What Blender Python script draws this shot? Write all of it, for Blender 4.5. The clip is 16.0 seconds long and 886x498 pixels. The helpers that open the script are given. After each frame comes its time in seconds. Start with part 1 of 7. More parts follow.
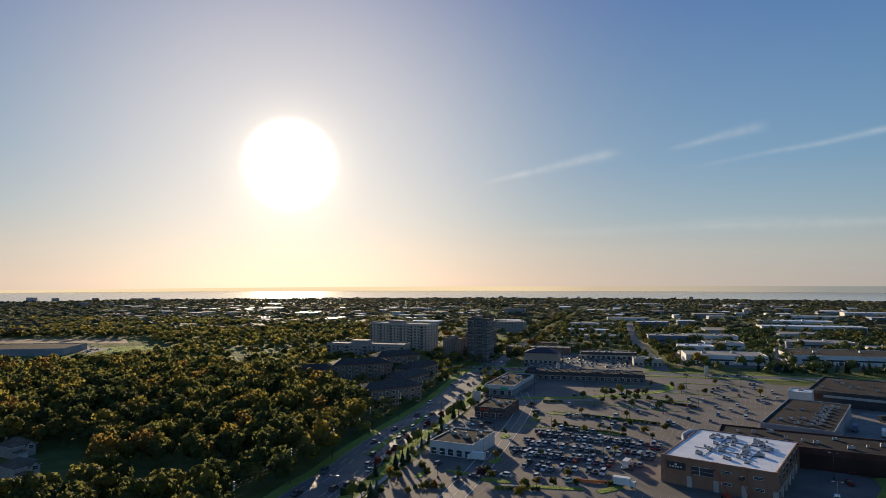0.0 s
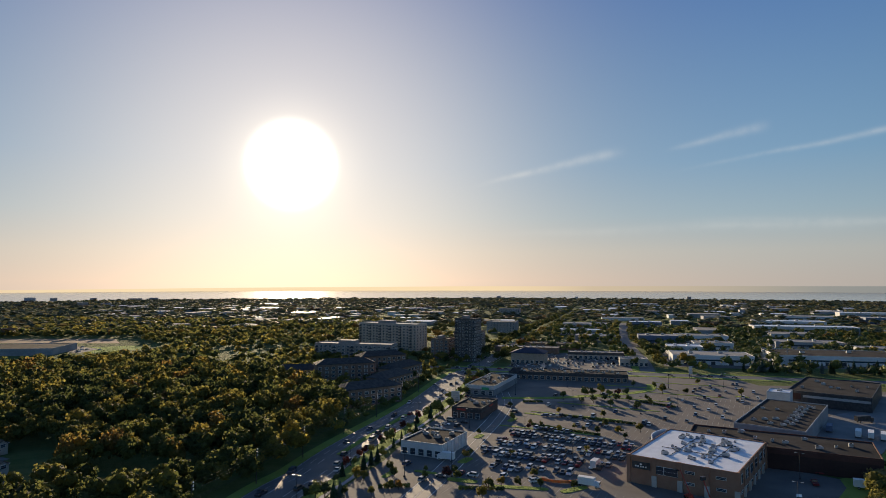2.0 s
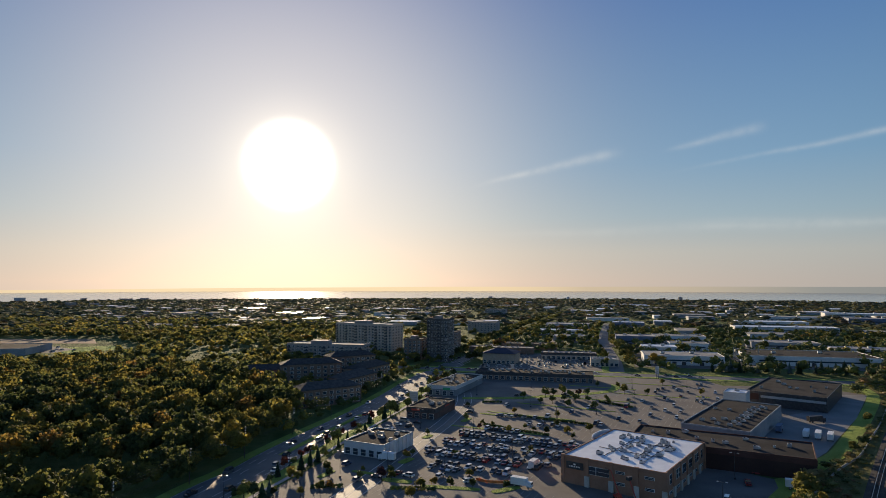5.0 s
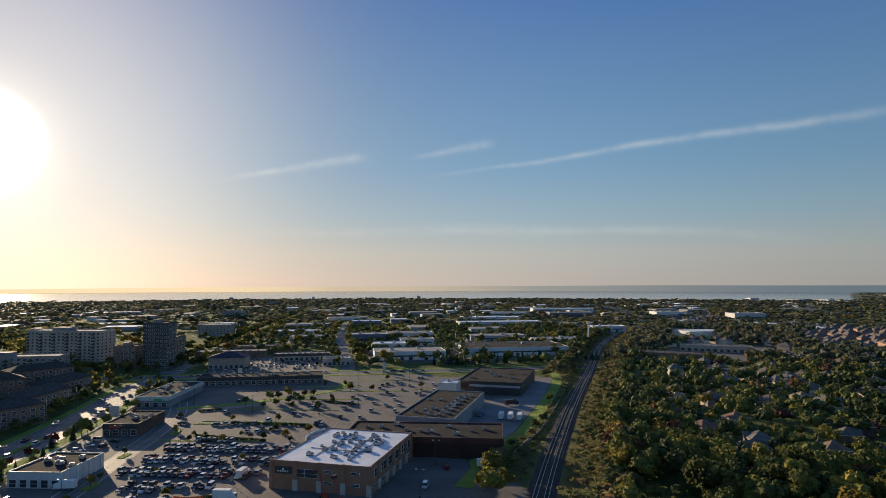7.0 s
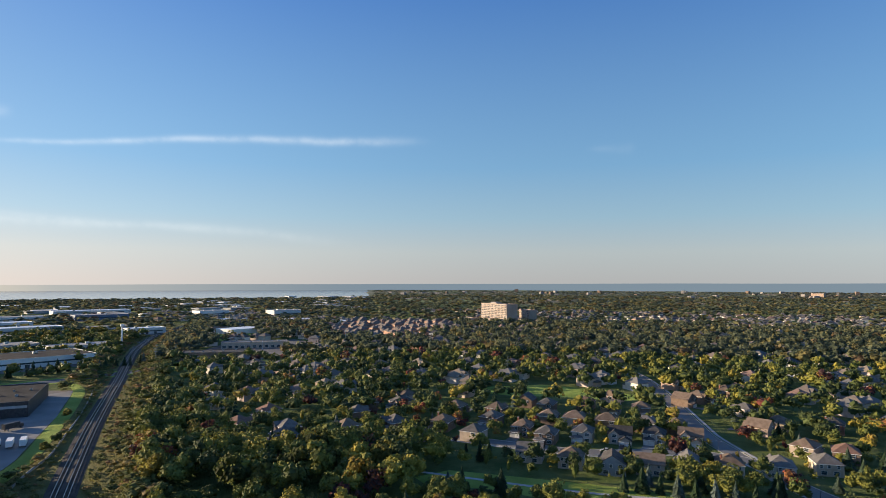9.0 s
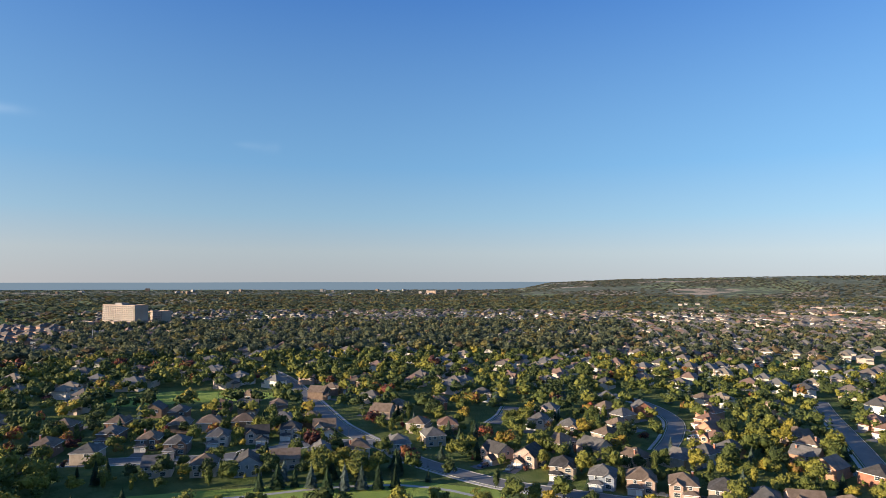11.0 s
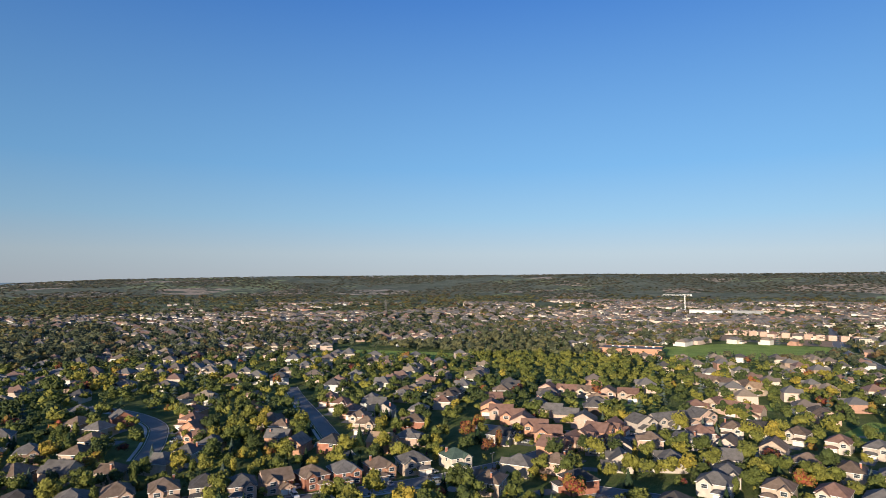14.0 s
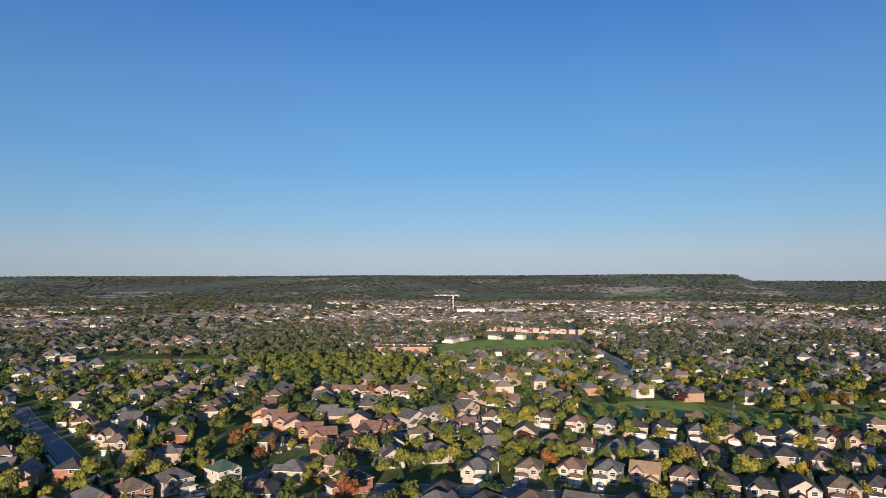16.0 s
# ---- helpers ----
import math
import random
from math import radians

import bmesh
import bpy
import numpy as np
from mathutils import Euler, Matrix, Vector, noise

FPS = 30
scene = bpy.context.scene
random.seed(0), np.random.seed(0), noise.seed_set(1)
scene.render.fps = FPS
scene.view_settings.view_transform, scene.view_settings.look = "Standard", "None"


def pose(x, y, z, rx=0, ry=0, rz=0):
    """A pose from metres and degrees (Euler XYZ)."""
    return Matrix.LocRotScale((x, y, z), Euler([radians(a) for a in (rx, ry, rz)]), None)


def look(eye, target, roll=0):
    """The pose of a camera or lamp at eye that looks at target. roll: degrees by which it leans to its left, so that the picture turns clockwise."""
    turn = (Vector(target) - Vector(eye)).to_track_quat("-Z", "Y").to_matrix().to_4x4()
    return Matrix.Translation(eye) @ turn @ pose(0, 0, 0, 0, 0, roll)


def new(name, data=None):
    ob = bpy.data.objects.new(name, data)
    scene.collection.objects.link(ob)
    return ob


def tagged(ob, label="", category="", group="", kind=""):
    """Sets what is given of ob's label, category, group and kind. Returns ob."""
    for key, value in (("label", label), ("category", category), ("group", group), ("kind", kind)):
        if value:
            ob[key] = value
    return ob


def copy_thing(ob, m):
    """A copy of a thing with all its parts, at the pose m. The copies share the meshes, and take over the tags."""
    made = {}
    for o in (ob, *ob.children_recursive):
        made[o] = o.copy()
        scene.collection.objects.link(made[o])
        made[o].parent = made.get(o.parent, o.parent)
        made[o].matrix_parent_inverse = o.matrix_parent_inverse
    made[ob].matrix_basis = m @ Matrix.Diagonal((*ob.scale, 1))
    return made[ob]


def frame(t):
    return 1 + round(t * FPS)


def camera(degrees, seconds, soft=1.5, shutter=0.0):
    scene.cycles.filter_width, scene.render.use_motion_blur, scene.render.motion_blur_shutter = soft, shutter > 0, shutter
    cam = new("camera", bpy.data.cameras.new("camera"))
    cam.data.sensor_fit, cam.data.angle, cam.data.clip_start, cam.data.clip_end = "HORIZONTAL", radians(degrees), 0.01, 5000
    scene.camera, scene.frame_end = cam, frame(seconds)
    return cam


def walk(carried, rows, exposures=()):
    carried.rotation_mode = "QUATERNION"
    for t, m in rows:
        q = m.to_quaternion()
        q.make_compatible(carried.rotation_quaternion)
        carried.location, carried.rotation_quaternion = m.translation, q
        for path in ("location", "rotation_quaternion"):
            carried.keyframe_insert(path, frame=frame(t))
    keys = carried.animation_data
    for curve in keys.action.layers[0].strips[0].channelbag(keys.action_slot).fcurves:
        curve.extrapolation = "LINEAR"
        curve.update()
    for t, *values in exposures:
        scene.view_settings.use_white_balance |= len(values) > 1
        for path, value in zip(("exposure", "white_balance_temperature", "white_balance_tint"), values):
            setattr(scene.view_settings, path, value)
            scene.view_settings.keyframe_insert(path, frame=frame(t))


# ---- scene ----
cam = camera(71.28, 16.0, 0.5)
PATH = [
    (0.0, 0.00, -0.00, 75.00, 92.94, -0.01, -0.00),
    (0.5, 3.15, -0.26, 75.02, 92.94, -0.00, 0.03),
    (1.0, 6.38, -0.44, 75.04, 92.94, -0.01, 0.05),
    (1.5, 9.72, -0.53, 75.07, 92.94, -0.01, 0.08),
    (2.0, 13.19, -0.50, 75.10, 92.94, -0.01, 0.11),
    (2.5, 16.79, -0.42, 75.09, 92.94, -0.02, 0.15),
    (3.0, 20.66, -0.39, 75.07, 92.94, -0.01, 0.20),
    (3.5, 24.59, -0.36, 75.01, 92.95, -0.05, 0.22),
    (6.0, 44.61, -0.24, 74.94, 93.00, -0.02, -1.32),
    (6.5, 48.00, 0.21, 74.82, 93.07, 0.03, -12.07),
    (7.0, 50.24, 1.02, 74.74, 92.99, 0.04, -23.08),
    (7.5, 51.82, 1.26, 74.60, 92.92, 0.07, -33.64),
    (8.0, 52.32, 1.28, 74.46, 92.87, -0.00, -44.22),
    (8.5, 52.61, 1.23, 74.48, 92.91, -0.11, -54.46),
    (9.0, 53.49, 1.57, 74.57, 92.93, -0.17, -63.39),
    (11.5, 53.98, 1.46, 74.65, 92.94, -0.18, -103.63),
    (12.0, 54.28, 1.31, 74.71, 92.95, -0.08, -111.68),
    (12.5, 54.19, 1.03, 74.72, 92.98, -0.12, -119.40),
    (13.0, 53.96, 0.91, 74.70, 93.01, -0.06, -126.55),
    (13.5, 53.91, 0.89, 74.65, 93.04, -0.07, -133.64),
    (14.0, 54.33, 0.48, 74.61, 93.04, -0.00, -140.39),
    (14.5, 54.63, -0.11, 74.54, 93.07, -0.01, -146.42),
    (15.0, 55.13, -0.49, 74.51, 93.09, 0.04, -152.33),
    (15.5, 55.24, -0.70, 74.48, 93.14, -0.01, -158.26),
    (16.0, 55.25, -0.65, 74.45, 93.15, 0.01, -160.80),
]
EXPOSURES = ((0, 0.20, 7550, 10), (6.0, 0.20, 7550, 10), (6.5, 0.16, 7550, 10), (7.0, 0.26, 7550, 10), (7.5, 0.88, 7500, 10), (8.0, 0.86, 7550, 10), (9.0, 0.88, 7220, 10), (10.2, 0.92, 6950, 10),
             (11.5, 0.87, 6680, 10), (12.5, 0.78, 6600, 10), (13.5, 0.60, 6540, 10), (14.5, 0.44, 6400, 10), (16.0, 0.30, 6280, 10))
walk(cam, [(r[0], pose(*r[1:])) for r in PATH], EXPOSURES)

SUN_EL, SUN_AZ = 10.4, -14.0   # degrees above the horizon, and clockwise from +y
e, a = radians(SUN_EL), radians(SUN_AZ)
SUN_DIR = Vector((math.sin(a) * math.cos(e), math.cos(a) * math.cos(e), math.sin(e)))


class Nodes:
    """Short hand for wiring shader nodes."""

    def __init__(self, tree):
        self.tree = tree

    def add(self, kind, **sockets):
        n = self.tree.nodes.new(kind)
        for key, value in sockets.items():
            self.put(n, key, value)
        return n

    def put(self, n, key, value):
        s = n.inputs[int(key[1:])] if key[0] == "i" and key[1:].isdigit() else n.inputs[key.replace("_", " ")]
        if isinstance(value, bpy.types.NodeSocket):
            self.tree.links.new(value, s)
        else:
            s.default_value = value

    def math(self, op, x, y=0.0, clamp=False):
        n = self.add("ShaderNodeMath", i0=x, i1=y)
        n.operation, n.use_clamp = op, clamp
        return n.outputs[0]

    def vec(self, op, x, y=(0, 0, 0)):
        n = self.add("ShaderNodeVectorMath", i0=x, i1=y)
        n.operation = op
        return n.outputs["Value"] if op in ("DOT_PRODUCT", "LENGTH") else n.outputs[0]

    def mix(self, f, x, y, blend='MIX'):
        n = self.tree.nodes.new("ShaderNodeMix")
        n.data_type, n.blend_type = 'RGBA', blend
        self.put(n, "i0", f), self.put(n, "i6", x), self.put(n, "i7", y)
        return n.outputs[2]

    def ramp(self, f, stops, constant=False):
        n = self.add("ShaderNodeValToRGB", i0=f)
        el = n.color_ramp.elements
        n.color_ramp.interpolation = 'CONSTANT' if constant else 'LINEAR'
        while len(el) < len(stops):
            el.new(0.5)
        for k, (at, c) in zip(el, stops):
            k.position = at
        for k, (at, c) in zip(el, stops):
            k.color = (*c, 1) if len(c) == 3 else c
        return n.outputs[0]

    def smooth(self, x, lo, hi):
        n = self.add("ShaderNodeMapRange", i0=x, i1=lo, i2=hi, i3=0.0, i4=1.0)
        n.interpolation_type = 'SMOOTHSTEP'
        return n.outputs[0]

    def noise(self, at, scale, detail=3.0, rough=0.55):
        n = self.add("ShaderNodeTexNoise", Vector=at, Scale=scale, Detail=detail, Roughness=rough)
        return n.outputs[0]


# ---- sky: clear blue evening, a glare round the low sun, a few old contrails ----
world = bpy.data.worlds.new("world")
scene.world = world
world.use_nodes = True
W = Nodes(world.node_tree)
bg = world.node_tree.nodes["Background"]
sky = W.add("ShaderNodeTexSky")
sky.sky_type, sky.sun_disc = 'NISHITA', False
sky.sun_elevation, sky.sun_rotation = radians(SUN_EL), radians(SUN_AZ)
sky.air_density, sky.dust_density, sky.ozone_density, sky.altitude = 1.0, 0.4, 2.0, 100
way = W.add("ShaderNodeTexCoord").outputs["Generated"]
cos_sun = W.vec('DOT_PRODUCT', way, SUN_DIR)
ang = W.math('ARCCOSINE', W.math('MINIMUM', cos_sun, 1.0))
up = W.math('MAXIMUM', W.add("ShaderNodeSeparateXYZ", i0=way).outputs[2], 0.0)


def fall(x, width, power=1.0):
    """1 at nought, fading out over the width (degrees, or the sine of a height)."""
    q = W.math('POWER', W.math('DIVIDE', x, width), power)
    return W.math('EXPONENT', W.math('MULTIPLY', q, -1.0))


def scaled(c, f):
    n = W.vec('SCALE', c)
    W.put(n.node, "Scale", f)
    return n


def times(x, k, plus=0.0):
    n = W.math('MULTIPLY_ADD', x, k)
    n.node.inputs[2].default_value = plus
    return n


# clear air: deep blue overhead, paler towards the horizon, brightest towards and away from the sun
clear = W.ramp(up, ((0.0, (.33, .375, .43)), (.045, (.34, .42, .49)), (.10, (.23, .40, .565)), (.18, (.142, .335, .588)), (.42, (.053, .18, .495)), (1.0, (.024, .09, .30))))
phase = times(W.math('MULTIPLY', cos_sun, cos_sun), 0.40, 0.61)
veil = times(fall(ang, radians(31), 2.0), -0.56, 1.0)
colour = scaled(scaled(clear, phase), veil)
colour = W.mix(1.0, colour, scaled(sky.outputs[0], 0.006), 'ADD')
# thin haze lit by the sun: a wide pale aureole, warmer and stronger near the horizon
low = times(fall(up, 0.16), 0.35, 0.80)
colour = W.mix(1.0, colour, scaled((1.0, .91, .83), times(W.math('MULTIPLY', fall(ang, radians(15.0)), low), 0.37)), 'ADD')
colour = W.mix(1.0, colour, scaled((.235, .130, .078), W.math('MULTIPLY', fall(up, 0.10), fall(ang, radians(46), 1.5))), 'ADD')
colour = W.mix(1.0, colour, scaled((.28, .252, .235), fall(ang, radians(20.0), 2.6)), 'ADD')
colour = W.mix(1.0, colour, scaled((.20, .18, .14), fall(ang, radians(5.0), 3.0)), 'ADD')
colour = W.mix(1.0, colour, scaled((2.2, 2.15, 2.05), fall(ang, radians(3.45), 6.0)), 'ADD')


def streak(d1, d2, width, gain, ragged=26.0):
    """A contrail along the great circle from d1 to d2."""
    d1, d2 = Vector(d1).normalized(), Vector(d2).normalized()
    n = d1.cross(d2).normalized()
    t = n.cross(d1)
    span = d1.angle(d2)
    wob = W.math('MULTIPLY', W.math('SUBTRACT', W.noise(way, 5.0, 2.0), 0.5), 0.02)
    across = W.math('ADD', W.vec('DOT_PRODUCT', way, n), wob)
    along = W.math('ARCTAN2', W.vec('DOT_PRODUCT', way, t), W.vec('DOT_PRODUCT', way, d1))
    u = W.math('DIVIDE', along, span)
    wide = W.math('MULTIPLY_ADD', u, width * 0.9)
    wide.node.inputs[2].default_value = width * 0.5
    q = W.math('DIVIDE', across, W.math('MAXIMUM', wide, 1e-4))
    body = W.math('EXPONENT', W.math('MULTIPLY', W.math('MULTIPLY', q, q), -1.0))
    ends = W.math('MULTIPLY', W.smooth(u, 0.0, 0.35), W.math('SUBTRACT', 1.0, W.smooth(u, 0.8, 1.0)))
    front = W.smooth(W.vec('DOT_PRODUCT', way, d1), 0.2, 0.4)
    fray = W.smooth(W.noise(way, ragged, 5.0, 0.6), 0.05, 0.75)
    m = W.math('MULTIPLY', W.math('MULTIPLY', body, ends), W.math('MULTIPLY', fray, front))
    return W.math('MULTIPLY', m, gain)


STREAKS = (
    ((0.0328, 0.9890, 0.1446), (0.2862, 0.9364, 0.2030), 0.0055, 2.2),
    ((0.3254, 0.9252, 0.1954), (0.4647, 0.8570, 0.2226), 0.0055, 1.5),
    ((0.3158, 0.9353, 0.1595), (0.8705, 0.4401, 0.2205), 0.0048, 1.9),
    ((0.9501, 0.2335, 0.2068), (0.9676, 0.1513, 0.2022), 0.0060, 0.25),
    ((0.02, 1.0, 0.072), (0.75, 1.0, 0.100), 0.0075, 0.75),
    ((0.34, 1.0, 0.082), (0.90, 0.86, 0.098), 0.0050, 0.55),
    ((0.42, 1.1, 0.108), (0.86, 0.58, 0.064), 0.0060, 0.6),
)
for d1, d2, width, gain in STREAKS:
    colour = W.mix(streak(d1, d2, width, gain * 0.115), colour, (.74, .77, .80, 1))
W.put(bg, "Color", colour)
bg.inputs["Strength"].default_value = 1.0

sun_data = bpy.data.lights.new("sun", 'SUN')
sun_data.energy, sun_data.angle, sun_data.color = 5.2, radians(0.6), (1.0, 0.84, 0.64)
sun = new("sun", sun_data)
sun.matrix_world = look((0, 0, 400), Vector((0, 0, 400)) - SUN_DIR)

# ---- materials ----
def surface(name, c1, c2, scale=0.5, rough=0.85, fine=8.0, bump=0.0, metal=0.0, vary=0.0, local=False, spec=0.3, deep=0.1):
    """Two-tone surface: blotches at one scale, grain at a finer one; vary: brightness change from object to object."""
    m = bpy.data.materials.new(name)
    m.use_nodes = True
    t = Nodes(m.node_tree)
    b = m.node_tree.nodes["Principled BSDF"]
    at = t.add("ShaderNodeTexCoord").outputs["Object"] if local else t.add("ShaderNodeNewGeometry").outputs["Position"]
    big = t.noise(at, scale, 4.0)
    grain = t.noise(at, fine, 3.0, 0.7)
    f = t.smooth(t.math('ADD', t.math('MULTIPLY', big, 0.65), t.math('MULTIPLY', grain, 0.35)), 0.33, 0.67)
    col = t.mix(f, (*c1, 1), (*c2, 1))
    if vary:
        r = t.add("ShaderNodeObjectInfo").outputs["Random"]
        k = t.math('MULTIPLY_ADD', r, 2 * vary)
        k.node.inputs[2].default_value = 1 - vary
        col = t.vec('SCALE', col)
        t.put(col.node, "Scale", k)
    t.put(b, "Base Color", col)
    b.inputs["Roughness"].default_value, b.inputs["Metallic"].default_value = rough, metal
    b.inputs["Specular IOR Level"].default_value = spec
    if bump:
        n = t.add("ShaderNodeBump", Strength=bump, Height=grain)
        n.inputs["Distance"].default_value = deep
        t.put(b, "Normal", n.outputs[0])
    return m


LEAF_STOPS = ((0.0, (.052, .072, .025)), (.28, (.102, .122, .030)), (.55, (.146, .156, .036)), (.80, (.228, .212, .040)),
              (.91, (.33, .25, .042)), (.945, (.22, .125, .040)), (.967, (.27, .065, .036)), (.983, (.055, .026, .026)))
# far leaves: autumn olive, with distance haze put in as paler, greyer colour
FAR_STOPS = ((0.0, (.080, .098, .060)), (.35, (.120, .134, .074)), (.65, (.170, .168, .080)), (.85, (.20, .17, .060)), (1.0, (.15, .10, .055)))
WOOD_STOPS = ((0.0, (.085, .105, .038)), (.35, (.155, .163, .050)), (.66, (.235, .210, .058)), (.88, (.33, .265, .062)), (1.0, (.28, .165, .052)))
PINE_STOPS = ((0.0, (.022, .042, .018)), (.6, (.035, .062, .024)), (1.0, (.11, .14, .12)))


def leaf(name, stops, stuff, glow_through=0.35, grain=1.1):
    """Leaf colour: one tint a tree, lighter and darker leaves within it, light coming through."""
    m = bpy.data.materials.new(name)
    m.use_nodes = True
    t = Nodes(m.node_tree)
    b, out = m.node_tree.nodes["Principled BSDF"], m.node_tree.nodes["Material Output"]
    if stuff:
        n = t.add("ShaderNodeAttribute")
        n.attribute_name = "tint"
        tint = n.outputs["Fac"]
    else:
        tint = t.add("ShaderNodeObjectInfo").outputs["Random"]
    isl = t.add("ShaderNodeNewGeometry").outputs["Random Per Island"]
    shift = t.math('MULTIPLY_ADD', isl, 0.07)
    shift.node.inputs[2].default_value = -0.035
    col = t.ramp(t.math('ADD', tint, shift, True), stops)
    k = t.math('MULTIPLY_ADD', isl, 0.44)
    k.node.inputs[2].default_value = 0.80
    spray = t.noise(t.add("ShaderNodeNewGeometry").outputs["Position"], grain, 3.0, 0.75)
    k = t.math('MULTIPLY', k, t.ramp(spray, ((.34, (.60, .60, .60)), (.5, (1, 1, 1)), (.68, (1.0, 1.0, 1.0)))))
    k = t.math('MULTIPLY', k, 1.02)
    col = t.vec('SCALE', col)
    t.put(col.node, "Scale", k)
    t.put(b, "Base Color", col)
    b.inputs["Roughness"].default_value, b.inputs["Specular IOR Level"].default_value = 0.7, 0.2
    n = t.add("ShaderNodeBump", Strength=0.5, Height=spray)
    n.inputs["Distance"].default_value = 0.8 / grain
    t.put(b, "Normal", n.outputs[0])
    tr = t.add("ShaderNodeBsdfTranslucent", Color=col)
    mx = t.add("ShaderNodeMixShader", i0=glow_through, i1=b.outputs[0], i2=tr.outputs[0])
    t.tree.links.new(mx.outputs[0], out.inputs[0])
    return m


def tinted_surface(name, stops, rough=0.85):
    """For joined far pieces: each takes its own colour from the tint stored with it."""
    m = bpy.data.materials.new(name)
    m.use_nodes = True
    t = Nodes(m.node_tree)
    b = m.node_tree.nodes["Principled BSDF"]
    n = t.add("ShaderNodeAttribute")
    n.attribute_name = "tint"
    col = t.ramp(n.outputs["Fac"], stops, True)
    grain = t.noise(t.add("ShaderNodeNewGeometry").outputs["Position"], 0.6, 4.0, 0.7)
    k = t.math('MULTIPLY_ADD', grain, 0.6)
    k.node.inputs[2].default_value = 0.7
    col = t.vec('SCALE', col)
    t.put(col.node, "Scale", k)
    t.put(b, "Base Color", col)
    b.inputs["Roughness"].default_value = rough
    return m


def car_paint():
    m = bpy.data.materials.new("car_paint")
    m.use_nodes = True
    t = Nodes(m.node_tree)
    b = m.node_tree.nodes["Principled BSDF"]
    r = t.add("ShaderNodeObjectInfo").outputs["Random"]
    col = t.ramp(r, ((0, (.70, .70, .69)), (.26, (.03, .03, .035)), (.48, (.28, .29, .30)), (.66, (.10, .11, .12)), (.78, (.05, .08, .16)), (.86, (.28, .03, .03)),
                     (.92, (.45, .42, .36)), (.96, (.12, .09, .06))), True)
    t.put(b, "Base Color", col)
    b.inputs["Roughness"].default_value, b.inputs["Metallic"].default_value = 0.28, 0.25
    b.inputs["Coat Weight"].default_value = 0.6
    return m


def glass_dark(name, c=(0.03, 0.035, 0.04), rough=0.12):
    m = bpy.data.materials.new(name)
    m.use_nodes = True
    b = m.node_tree.nodes["Principled BSDF"]
    b.inputs["Base Color"].default_value = (*c, 1)
    b.inputs["Roughness"].default_value, b.inputs["IOR"].default_value = rough, 1.5
    return m


def ground_material():
    """Lawn and scrub near by; beyond, woods, fields and stubble in large patches, their colours lightened to stand for
    haze.
    """
    m = bpy.data.materials.new("ground_cover")
    m.use_nodes = True
    t = Nodes(m.node_tree)
    b = m.node_tree.nodes["Principled BSDF"]
    at = t.add("ShaderNodeNewGeometry").outputs["Position"]
    lawn = t.mix(t.smooth(t.noise(at, 0.09, 5.0, 0.65), 0.35, 0.65), (.085, .125, .036, 1), (.15, .17, .060, 1))
    n = t.add("ShaderNodeTexVoronoi", Vector=at, Scale=0.0032)
    pick = t.add("ShaderNodeSeparateColor", i0=n.outputs["Color"]).outputs[0]
    field = t.ramp(pick, ((0, (.16, .175, .12)), (.46, (.25, .29, .14)), (.56, (.42, .33, .24)), (.66, (.165, .18, .125)), (.82, (.44, .36, .27)), (.91, (.23, .26, .14))), True)
    field = t.mix(t.smooth(t.noise(at, 0.009, 7.0, 0.75), 0.46, 0.56), field, (.115, .13, .088, 1))
    tuft = t.math('MULTIPLY_ADD', t.noise(at, 0.055, 5.0, 0.8), 1.5)
    tuft.node.inputs[2].default_value = 0.28
    field = t.vec('SCALE', field)
    t.put(field.node, "Scale", tuft)
    r = t.vec('LENGTH', t.vec('SUBTRACT', at, (54, 0, 0)))
    t.put(b, "Base Color", t.mix(t.smooth(r, 1500, 2600), lawn, field))
    n = t.add("ShaderNodeBump", Strength=1.0, Height=t.noise(at, 0.9, 3.0, 0.7))
    n.inputs["Distance"].default_value = 1.2
    t.put(b, "Normal", n.outputs[0])
    b.inputs["Roughness"].default_value, b.inputs["Specular IOR Level"].default_value = 0.95, 0.1
    return m


def lake_material():
    m = bpy.data.materials.new("lake_water")
    m.use_nodes = True
    t = Nodes(m.node_tree)
    b = m.node_tree.nodes["Principled BSDF"]
    at = t.add("ShaderNodeNewGeometry").outputs["Position"]
    b.inputs["Base Color"].default_value = (.27, .285, .285, 1)
    b.inputs["Roughness"].default_value, b.inputs["IOR"].default_value = 0.14, 1.33
    n = t.add("ShaderNodeBump", Strength=0.05, Height=t.noise(at, 0.02, 4.0, 0.6))
    n.inputs["Distance"].default_value = 4.0
    t.put(b, "Normal", n.outputs[0])
    return m


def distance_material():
    """The far shore as a plain glowing backdrop: forty kilometres of air haze, and warmth under the sun, are put into
    its colour.
    """
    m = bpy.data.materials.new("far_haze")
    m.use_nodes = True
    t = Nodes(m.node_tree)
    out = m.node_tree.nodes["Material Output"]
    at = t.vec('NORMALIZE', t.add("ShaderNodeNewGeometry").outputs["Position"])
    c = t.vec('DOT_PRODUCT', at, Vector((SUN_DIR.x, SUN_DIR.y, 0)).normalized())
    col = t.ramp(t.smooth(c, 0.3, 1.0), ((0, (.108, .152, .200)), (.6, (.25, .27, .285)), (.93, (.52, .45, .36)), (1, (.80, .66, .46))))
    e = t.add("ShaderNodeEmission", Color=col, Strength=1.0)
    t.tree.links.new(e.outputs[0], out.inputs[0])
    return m


